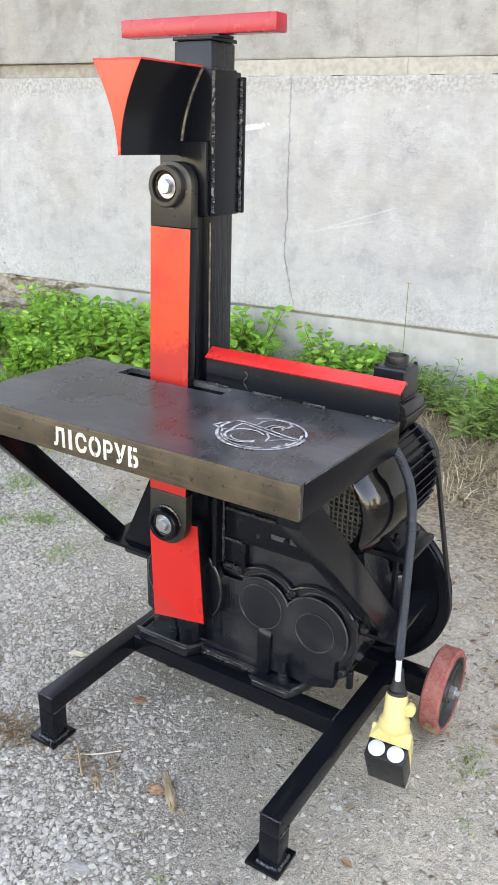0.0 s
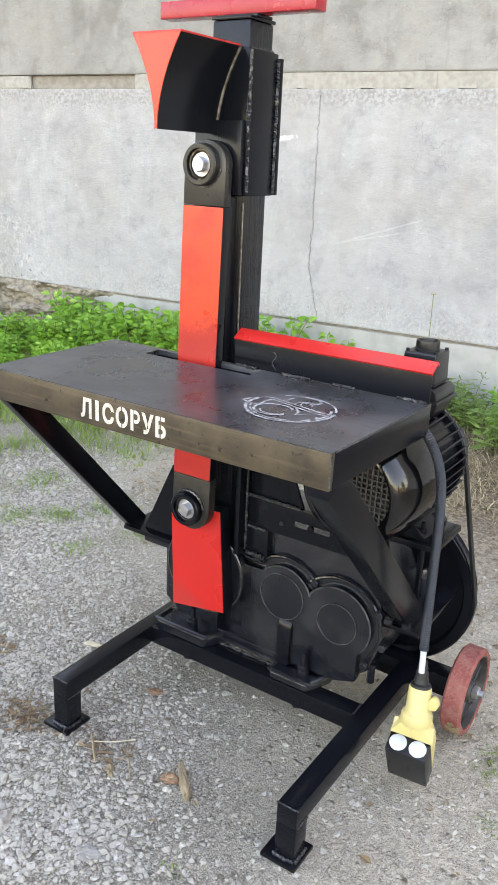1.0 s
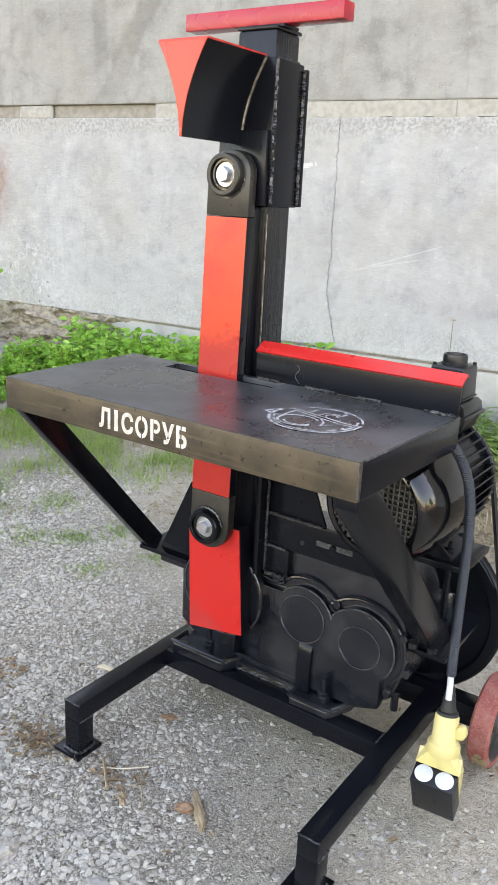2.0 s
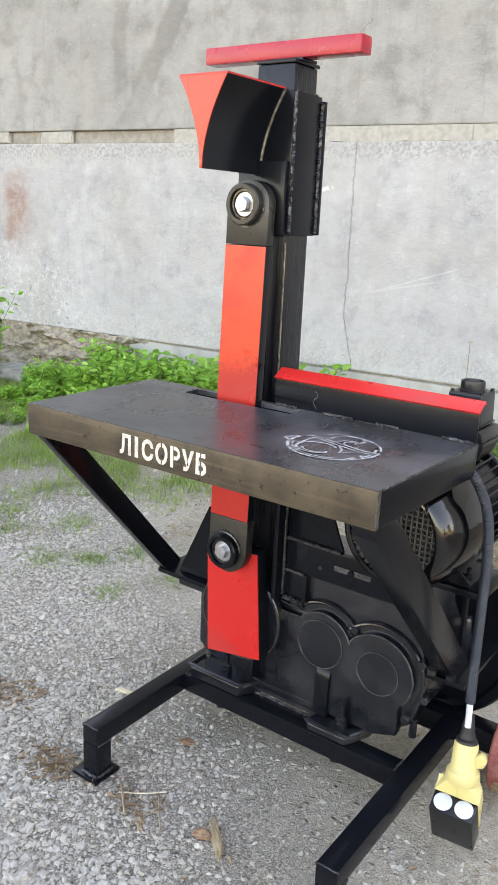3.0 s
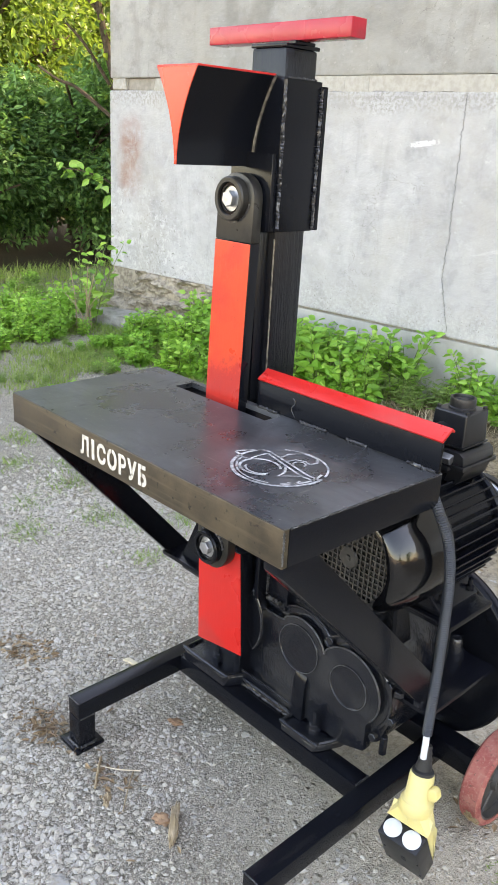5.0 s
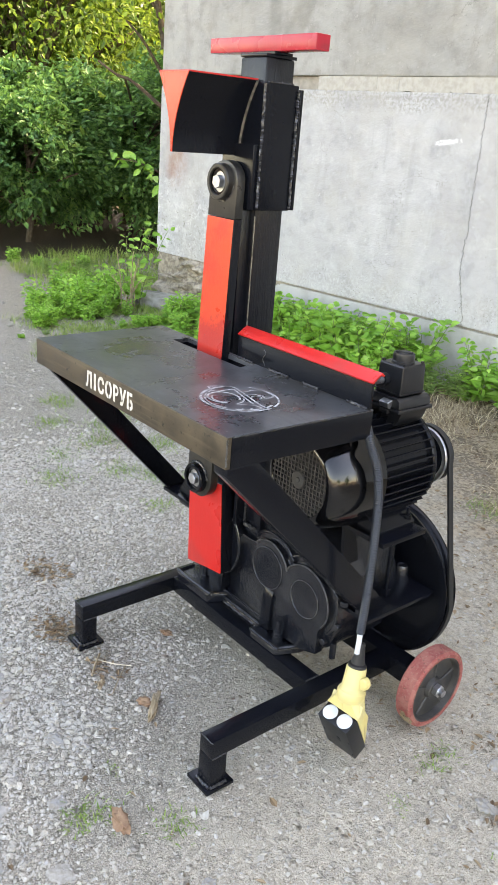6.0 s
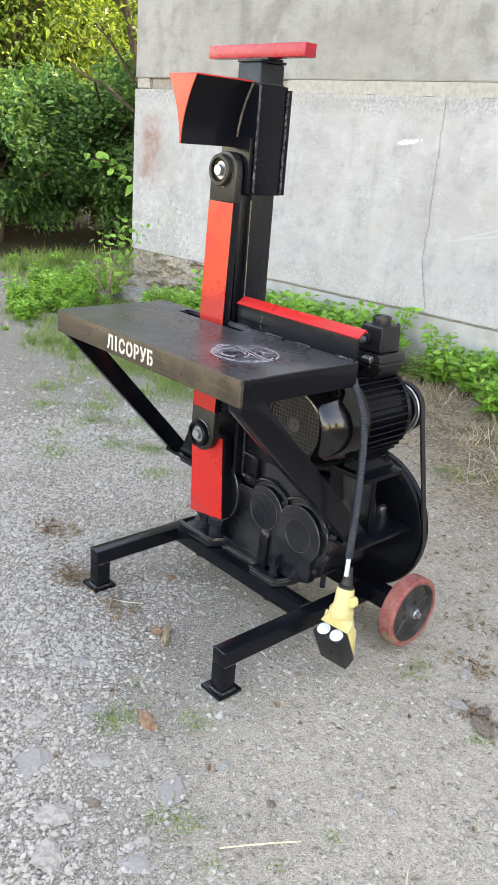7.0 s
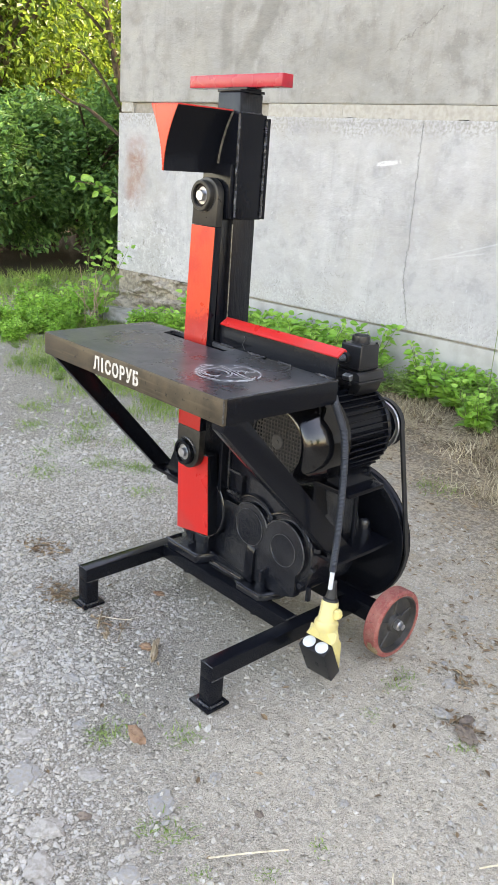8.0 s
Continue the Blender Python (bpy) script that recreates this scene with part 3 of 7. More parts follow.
def build_rod():
    rod = part("connecting_rod", sheared(prism(rod_outline(0.664, 1.320, False, False), "y", 0.0, 0.026, 0.0015)), BLACK, splitter, "long flat connecting rod painted red in front", True)
    part("red_face", sheared(prism([(p[0] * 0.985 - 1.2575 * 0.015, p[1]) for p in rod_outline(0.665, 1.319, False, False)], "y", -0.0014, -0.0002, 0.0004, 1)), ROD_FACE, rod, "orange-red painted front face")
    part("rod_end", sheared(prism(rod_outline(1.321, 1.411, False, True), "y", 0.0, 0.026, 0.0015)), PRIMER, rod, "dark bare steel rod end", True)
    part("rod_end", sheared(prism(rod_outline(0.579, 0.663, True, False), "y", 0.0, 0.026, 0.0015)), PRIMER, rod, "dark bare steel rod end", True)
    for cz, yf, r in ((1.409, 1.504, 0.046), (0.577, 1.475, 0.044)):
        c = (-1.263, 0, cz)
        hb = part("bearing_ring", lathe([(0.034, yf + 0.014), (0.034, yf + 0.001), (0.035, yf), (r - 0.003, yf), (r, yf + 0.003), (r, yf + 0.030), (0.012, yf + 0.030)], "y", c, 40), PRIMER if cz > 1 else BLACK, rod, "dark bearing ring", True)
        part("bore_ring", lathe([(0.0275, yf + 0.0145), (0.0275, yf + 0.006), (0.0335, yf + 0.006), (0.0335, yf + 0.0145)], "y", c, 40), GLOSS, rod, "", True)
        part("washer", lathe([(0.0, yf + 0.011), (0.026, yf + 0.011), (0.028, yf + 0.013), (0.028, yf + 0.017), (0.0, yf + 0.017)], "y", c, 32), ZINC, rod, "shiny zinc washer", True)
        part("pivot_bolt", hexagon((-1.263, 0, cz), 0.0175, "y", yf - 0.003, yf + 0.011), ZINC, rod, "shiny hexagon bolt head")
        turn = 0.0 if cz > 1 else math.pi
        arc = [math.pi * (1.05 + 0.9 * i / 24) + turn for i in range(25)]
        part("weld", tube([(-1.263 + (r + 0.002 + 0.002 * (i % 2)) * math.cos(q), yf + 0.020, cz + (r + 0.002 + 0.002 * (i % 2)) * math.sin(q)) for i, q in enumerate(arc)], 0.0045, 7, None, 0, 0.004), WELD, rod, "", True)
    ck = part("crank", prism([(-1.342, 0.545), (-1.340, 0.560), (-1.184, 0.576), (-1.162, 0.290), (-1.331, 0.262)], "y", 1.527, 1.566, 0.002), BLACK, splitter, "black crank plate with a red face", True)
    part("crank_face", prism([(-1.341, 0.545), (-1.339, 0.559), (-1.185, 0.575), (-1.163, 0.291), (-1.330, 0.263)], "y", 1.5235, 1.5262, 0.0008), RED, ck, "bright red painted face")


build_rod()


def build_gearbox():
    body = [(-1.432, 0.21), (-1.432, 0.40), (-1.37, 0.53), (-1.28, 0.555), (-0.95, 0.555), (-0.84, 0.545), (-0.79, 0.50), (-0.758, 0.42), (-0.745, 0.34), (-0.78, 0.22), (-0.86, 0.165), (-1.36, 0.165)]
    g = part("gearbox", prism(body, "y", 1.610, 1.840, 0.014, 3), CAST, splitter, "black painted cast-iron gearbox", True)
    # front cover with two lobes; a wider flange stands behind it
    def lobes(grow, left, low):
        pts = [(left, low), (left, 0.418 + grow)]
        pts += [(-1.022 + (0.086 + grow) * math.cos(a), 0.363 + (0.086 + grow) * math.sin(a)) for a in (radians(140 - 10 * i) for i in range(13))]
        pts += [(-0.865 + (0.096 + grow) * math.cos(a), 0.346 + (0.096 + grow) * math.sin(a)) for a in (radians(142 - 10 * i) for i in range(20))]
        return pts + [(-0.80, low + 0.02), (-0.86, low)]

    part("front_cover", prism(lobes(0.0, -1.145, 0.178), "y", 1.586, 1.616, 0.004, 2), CAST, g, "twin-lobed cast front cover", True)
    part("cover_flange", prism(lobes(0.022, -1.165, 0.185), "y", 1.605, 1.640, 0.004, 2), CAST, g, "", True)
    rim = [(x, 1.6015, z) for x, z in lobes(0.019, -1.165, 0.185)[1:-3]]
    part("flange_rim", tube([Vector(p) for p in rim], 0.005, 8), CAST, g, "", True)
    part("cover_rim", tube([Vector((x, 1.5865, z)) for x, z in lobes(-0.002, -1.145, 0.178)[1:-3]], 0.0022, 6), WORN, g, "", True)
    for cx, cz, r in ((-1.024, 0.363, 0.064), (-0.862, 0.343, 0.055)):
        part("bearing_cap", lathe([(0.0, 1.5848), (r - 0.003, 1.5848), (r - 0.002, 1.5836), (r, 1.5836), (r + 0.001, 1.5855), (r, 1.59), (0.0, 1.59)], "y", (cx, 0, cz), 56), CAST, g, "round bearing cap", True)
        part("cap_rim", lathe([(r - 0.0015, 1.5832), (r + 0.0005, 1.5832), (r + 0.0005, 1.5842), (r - 0.0015, 1.5842)], "y", (cx, 0, cz), 56), WORN, g, "thin worn rim")
    for x, z in ((-0.936, 0.428), (-1.110, 0.442), (-0.757, 0.402), (-0.742, 0.315), (-0.785, 0.245), (-1.150, 0.33)):
        part("cover_bolt", hexagon((x, 0, z), 0.011, "y", 1.592, 1.606), CAST, g)
    # feet: thick lipped flanges on the frame, with studs
    for xa, xb, zt, cut in ((-1.400, -1.222, 0.189, 0.030), (-1.020, -0.898, 0.179, 0.024)):
        foot = [(xa, 1.545), (xa + 0.006, 1.532), (xb - 0.010, 1.532), (xb, 1.545), (xb + cut, 1.602), (xb + cut, 1.66), (xa - 0.02, 1.66)]
        part("foot_flange", prism(foot, "z", 0.151, zt - 0.008, 0.004, 3), CAST, g, "", True)
        part("flange_lip", tube([(xa + 0.001, 1.600, zt - 0.007), (xa + 0.003, 1.547, zt - 0.006), (xa + 0.010, 1.5375, zt - 0.006), (xb - 0.014, 1.5375, zt - 0.006), (xb - 0.004, 1.548, zt - 0.006), (xb + cut - 0.006, 1.602, zt - 0.006)], 0.006, 8), CAST, g, "", True)
        sx = (xa + xb) / 2 + (0.012 if xa < -1.2 else 0.02)
        part("stud", lathe([(0.0, 0.16), (0.008, 0.16), (0.008, 0.236), (0.0, 0.238)], "z", (sx, 1.572, 0), 12), CAST, g, "", True)
        part("stud_nut", hexagon((sx, 1.572, 0), 0.0165, "z", zt - 0.009, zt + 0.008), CAST, g)
        part("stud_nut", hexagon((sx, 1.572, 0), 0.0150, "z", zt + 0.0085, zt + 0.020, None, 0.6), CAST, g)
        part("under_nut", hexagon((sx, 1.556, 0), 0.0165, "z", 0.084, 0.0985), CAST, g)
    part("front_ledge", box(-1.222, -1.020, 1.586, 1.64, 0.160, 0.193, 0.005), CAST, g, "", True)
    part("ledge_lip", tube([(-1.224, 1.585, 0.192), (-1.12, 1.584, 0.1915), (-1.018, 1.585, 0.190)], 0.0045, 8), CAST, g, "", True)
    part("ledge_lip", tube([(-1.226, 1.580, 0.170), (-1.12, 1.579, 0.1695), (-1.016, 1.580, 0.168)], 0.005, 8), CAST, g, "", True)
    part("weld", bead((-1.222, 1.581, 0.1525), (-1.02, 1.581, 0.1525), 0.004, 21), WELD, g, "", True)
    for x, w, zt in ((-1.228, 0.011, 0.262), (-1.006, 0.020, 0.300)):
        part("rib", prism([(1.622, zt), (1.585, zt), (1.577, zt - 0.02), (1.573, 0.172), (1.622, 0.172)], "x", x - w, x + w, 0.004), BLACK, g, "", True)
    # crank disc behind the red plate
    part("crank_disc", lathe([(0.0, 1.567), (0.121, 1.567), (0.126, 1.571), (0.126, 1.590), (0.0, 1.590)], "y", (-1.261, 0, 0.370), 64), CAST, g, "round black crank disc", True)
    part("disc_rim", lathe([(0.1215, 1.5655), (0.124, 1.5655), (0.124, 1.568), (0.1215, 1.568)], "y", (-1.261, 0, 0.370), 64), WORN, g, "thin worn rim")
    for x, y, z in ((-1.115, 1.596, 0.452), (-1.095, 1.600, 0.448), (-0.74, 1.612, 0.385), (-0.70, 1.63, 0.377)):
        part("stud_nut", hexagon((x, y, 0), 0.013, "z", z - 0.005, z + 0.010, None, 0.1), CAST, g)
    part("drain_plug", hexagon((-0.775, 1.63, 0), 0.010, "z", 0.185, 0.235), CAST, g)
    # support channel between gearbox and table
    ch = part("support_channel", box(-1.145, -0.84, 1.592, 1.609, 0.530, 0.614, 0.003), BLACK, splitter, "black steel support channel under the table", True)
    # flat near-black disc paints the hole's dark inside
    part("bolt_hole", lathe([(0.0, 1.5905), (0.006, 1.5905), (0.006, 1.593), (0.0, 1.593)], "y", (-1.042, 0, 0.562), 12), DARKVOID, ch)
    part("slot", box(-1.003, -0.905, 1.5902, 1.593, 0.567, 0.580, 0.001), WORN, ch, "worn grey metal slot with a bolt in it")
    part("slot_bolt", hexagon((-0.955, 0, 0.574), 0.009, "y", 1.582, 1.5905), BLACK, ch)
    part("hanger_plate", prism([(-1.145, 0.615), (-0.985, 0.615), (-1.018, 0.694), (-1.05, 0.80), (-1.05, 0.891), (-1.145, 0.891)], "y", 1.598, 1.606, 0.001), BLACK, ch, "", True)
    part("gusset", box(-1.160, -1.146, 1.555, 1.66, 0.455, 0.891, 0.002), BLACK, ch, "", True)
    part("bracket", box(-1.145, -1.078, 1.590, 1.609, 0.455, 0.529, 0.002), BLACK, ch, "", True)
    part("weld", bead((-1.147, 1.588, 0.46), (-1.147, 1.588, 0.72), 0.005, 3), WELD, ch, "", True)
    part("weld", bead((-1.14, 1.593, 0.616), (-0.99, 1.593, 0.614), 0.0045, 4), WELD, ch, "", True)
    part("weld", bead((-1.14, 1.589, 0.531), (-1.085, 1.589, 0.529), 0.004, 6), WELD, ch, "", True)
    part("weld", bead((-1.14, 1.583, 0.458), (-1.09, 1.583, 0.456), 0.006, 8), WELD, ch, "", True)
    # side plates that carry the braces
    for xa, xb, ya, za in ((-1.556, -1.385, 1.573, 0.402), (-0.80, -0.662, 1.622, 0.360)):
        pl = part("brace_plate", box(xa, xb, ya, 1.895, za, za + 0.012, 0.002), BLACK, splitter, "black steel mounting plate", True)
    part("gusset_plate", prism([(-1.50, 0.415), (-1.386, 0.415), (-1.386, 0.63), (-1.40, 0.63)], "y", 1.600, 1.612, 0.001), BLACK, splitter, "triangular black gusset plate")
    part("side_flange", box(-1.505, -1.38, 1.60, 1.80, 0.368, 0.401, 0.01, 3), CAST, g, "", True)


build_gearbox()


def build_motor():
    cx, cz = -0.803, 0.757

    def turned(profile, seg):
        return lathe([(r * 0.94, 1.455 + (y - 1.5) * 0.93) for r, y in profile], "y", (cx, 0, cz), seg)

    mo = part("motor", turned([(0.0, 1.63), (0.132, 1.63), (0.132, 1.874), (0.10, 1.89), (0.03, 1.92), (0.0, 1.92)], 48), BLACK, splitter, "black finned electric motor", True)
    n = 40
    for k in range(n):
        a = 2 * math.pi * k / n
        b = box(-0.0021, 0.0021, 1.613, 1.802, 0.118, 0.145, 0.001, 1)
        bmesh.ops.transform(b, verts=b.verts, matrix=Matrix.Translation((cx, 0, cz)) @ Matrix.Rotation(a, 4, "Y"))
        part("cooling_fin", b, BLACK, mo)
    part("end_shield", turned([(0.0, 1.872), (0.142, 1.872), (0.146, 1.876), (0.145, 1.886), (0.11, 1.902), (0.0, 1.906)], 48), BLACK, mo, "", True)
    dome = [(0.1015, 1.503), (0.104, 1.4985)] + [(0.1045 + 0.0485 * math.sin(a), 1.4985 + 0.150 * (1 - math.cos(a))) for a in (math.pi / 2 * k / 12 for k in range(1, 13))] + [(0.153, 1.672), (0.148, 1.672), (0.146, 1.60), (0.130, 1.540), (0.1015, 1.508)]
    part("fan_cover", turned(dome, 72), GLOSS, mo, "glossy black fan cover", True)
    # near-black disc painted for the dark cavity behind the grille
    part("fan_back", turned([(0.0, 1.545), (0.108, 1.545), (0.108, 1.549), (0.0, 1.549)], 40), DARKVOID, mo)
    b = bmesh.new()
    R, step = 0.096, 0.0118
    k = int(R / step)
    for i in range(-k, k + 1):
        v = (i + 0.5) * step
        if abs(v) >= R:
            continue
        h = math.sqrt(R * R - v * v)
        box(cx + v - 0.0017, cx + v + 0.0017, 1.4565, 1.4600, cz - h, cz + h, 0, 1, b)
        box(cx - h, cx + h, 1.4570, 1.4605, cz + v - 0.0017, cz + v + 0.0017, 0, 1, b)
    part("grille", b, GRILLE, mo, "square-mesh fan grille")
    part("grille_hub", turned([(0.0, 1.497), (0.006, 1.497), (0.007, 1.4995), (0.022, 1.4985), (0.025, 1.501), (0.025, 1.506), (0.0, 1.506)], 28), GRILLE, mo, "", True)
    # terminal box on top
    jx0, jx1, jy0, jy1 = -0.819, -0.727, 1.700, 1.798
    jcx, jcy = (jx0 + jx1) / 2, (jy0 + jy1) / 2
    tb = part("terminal_box", prism([(jx0 + 0.006, 0.876), (jx1 - 0.006, 0.876), (jx1 + 0.004, 0.890), (jx1 + 0.012, 0.914), (jx0 - 0.012, 0.914), (jx0 - 0.004, 0.890)], "y", jy0, jy1, 0.003), PLASTIC, mo, "black terminal box with switch housing", True)
    part("box_collar", box(jx0 - 0.016, jx1 + 0.016, jy0 - 0.016, jy1 + 0.016, 0.914, 0.924, 0.003), PLASTIC, tb, "", True)
    part("box_lid", prism([(jx0 - 0.012, 0.9245), (jx1 + 0.012, 0.9245), (jx1 + 0.008, 0.944), (jx1 - 0.002, 0.950), (jx0 + 0.002, 0.950), (jx0 - 0.008, 0.944)], "y", jy0 - 0.010, jy1 + 0.010, 0.003), PLASTIC, tb, "", True)
    b = box(jx0 + 0.004, jx1 - 0.004, jy0 + 0.004, jy1 - 0.004, 0.9505, 1.027, 0.005, 3)
    for v in b.verts:
        k = 1.0 - 0.9 * (v.co.z - 0.95)
        v.co.x, v.co.y = jcx + (v.co.x - jcx) * k, jcy + (v.co.y - jcy) * k
    part("switch_housing", b, PLASTIC, tb, "", True)
    part("housing_seam", box(jx0 + 0.001, jx1 - 0.001, jy0 + 0.001, jy1 - 0.001, 0.9555, 0.9585, 0.001), PLASTIC, tb, "", True)
    part("switch_knob", lathe([(0.0, 1.026), (0.029, 1.026), (0.029, 1.031), (0.0275, 1.032), (0.0275, 1.044), (0.0265, 1.050), (0.0225, 1.051), (0.0215, 1.045), (0.0, 1.044)], "z", (jcx, jcy, 0), 36), PLASTIC, tb, "", True)
    part("switch_button", box(jcx - 0.012, jcx + 0.012, jcy - 0.008, jcy + 0.008, 1.0435, 1.048, 0.002), RUBBER, tb)
    for dx, dy in ((-0.034, -0.034), (0.034, -0.034), (0.034, 0.034), (-0.034, 0.034)):
        part("housing_screw", lathe([(0.0, 1.026), (0.0045, 1.026), (0.0045, 1.032), (0.0, 1.032)], "z", (jcx + dx, jcy + dy, 0), 10), PLASTIC, tb, "", True)
    part("lid_latch", prism([(1.672, 0.938), (1.690, 0.944), (1.690, 0.930), (1.684, 0.922), (1.676, 0.924)], "x", -0.770, -0.740, 0.002), ZINC, tb, "bright latch bar")
    part("lid_lug", box(-0.768, -0.742, 1.676, 1.690, 0.909, 0.9195, 0.003), PLASTIC, tb, "", True)
    part("cable_gland", tube([(-0.785, 1.69, 0.985), (-0.785, 1.697, 0.985), (-0.785, 1.706, 0.985)], 0.0165, 12), PLASTIC, tb, "", True)
    # mounting plate and legs
    mp = part("motor_plate", box(-0.945, -0.645, 1.618, 1.782, 0.592, 0.606, 0.002), BLACK, splitter, "black steel motor mounting plate", True)
    for x, q in ((-0.885, 1), (-0.715, -1)):
        part("motor_foot", prism([(x - 0.035, 0.607), (x + 0.035, 0.607), (x + 0.035, 0.618), (x + q * 0.02 + 0.012, 0.655), (x + q * 0.02 - 0.012, 0.655), (x - 0.035, 0.618)], "y", 1.63, 1.775, 0.003), BLACK, mp, "", True)
        for y in (1.645, 1.760):
            part("foot_bolt", hexagon((x - q * 0.022, y, 0), 0.010, "z", 0.618, 0.634), BLACK, mp)
            part("bolt_shank", tube([(x - q * 0.022, y, 0.632), (x - q * 0.022, y, 0.64), (x - q * 0.022, y, 0.650)], 0.005, 8), BLACK, mp)
    for x, y in ((-0.730, 1.765), (-0.90, 1.765)):
        part("threaded_rod", tube([(x, y, 0.372), (x, y, 0.49), (x, y, 0.592)], 0.008, 10), BLACK, mp, "", True)
        part("rod_nut", hexagon((x, y, 0), 0.015, "z", 0.372, 0.392), BLACK, mp)
    part("stud_cap", lathe([(0.0, 0.372), (0.024, 0.372), (0.024, 0.392), (0.017, 0.394), (0.017, 0.418), (0.013, 0.426), (0.0, 0.426)], "z", (-0.752, 1.852, 0), 20), CAST, mp, "", True)
    part("web_plate", prism([(1.62, 0.591), (1.66, 0.591), (1.72, 0.373), (1.64, 0.373)], "x", -0.79, -0.78, 0.001), BLACK, mp)


build_motor()


def build_drive():
    y, bx, bz, R = 1.925, -0.866, 0.331, 0.241
    pu = part("drive_pulley", lathe([(0.0, y - 0.02), (0.04, y - 0.02), (0.045, y - 0.006), (R - 0.03, y - 0.006), (R - 0.022, y - 0.022), (R, y - 0.022), (R, y - 0.016), (R - 0.012, y), (R, y + 0.016), (R, y + 0.022), (0.0, y + 0.022)], "y", (bx, 0, bz), 72), BLACK, splitter, "large black drive pulley", True)
    r = 0.079
    sp = part("motor_pulley", lathe([(0.0, y - 0.03), (0.02, y - 0.03), (0.02, y - 0.018), (r, y - 0.018), (r - 0.008, y - 0.004), (r - 0.008, y + 0.004), (r, y + 0.018), (0.0, y + 0.018)], "y", (-0.787, 0, 0.740), 48), BLACK, splitter, "black motor pulley with a worn bright rim", True)
    part("rim", lathe([(r - 0.010, y - 0.0195), (r + 0.0010, y - 0.0195), (r + 0.0022, y - 0.0180), (r + 0.0022, y - 0.0125), (r - 0.001, y - 0.0125), (r - 0.013, y - 0.0178)], "y", (-0.787, 0, 0.740), 48), ZINC, sp, "bright worn rim", True)
    # belt round both pulleys
    pts = []
    for i in range(25):
        a = math.pi * i / 24
        pts.append((-0.787 + (r + 0.003) * math.cos(a), 0.740 + (r + 0.003) * math.sin(a)))
    for i in range(33):
        a = math.pi + math.pi * i / 32
        pts.append((bx + (R + 0.004) * math.cos(a), bz + (R + 0.004) * math.sin(a)))
    b = bmesh.new()
    rings = []
    k = len(pts)
    for i, p in enumerate(pts):
        d = Vector((pts[(i + 1) % k][0] - pts[i - 1][0], 0, pts[(i + 1) % k][1] - pts[i - 1][1])).normalized()
        nrm = Vector((d.z, 0, -d.x))
        c = Vector((p[0], y, p[1]))
        rings.append([b.verts.new(c + nrm * q + Vector((0, w, 0))) for q, w in ((0.003, -0.009), (0.003, 0.009), (-0.006, 0.006), (-0.006, -0.006))])
    for i in range(k):
        p, q = rings[i], rings[(i + 1) % k]
        for j in range(4):
            b.faces.new((p[j], p[(j + 1) % 4], q[(j + 1) % 4], q[j]))
    part("drive_belt", b, RUBBER, splitter, "black rubber drive belt", True)


build_drive()


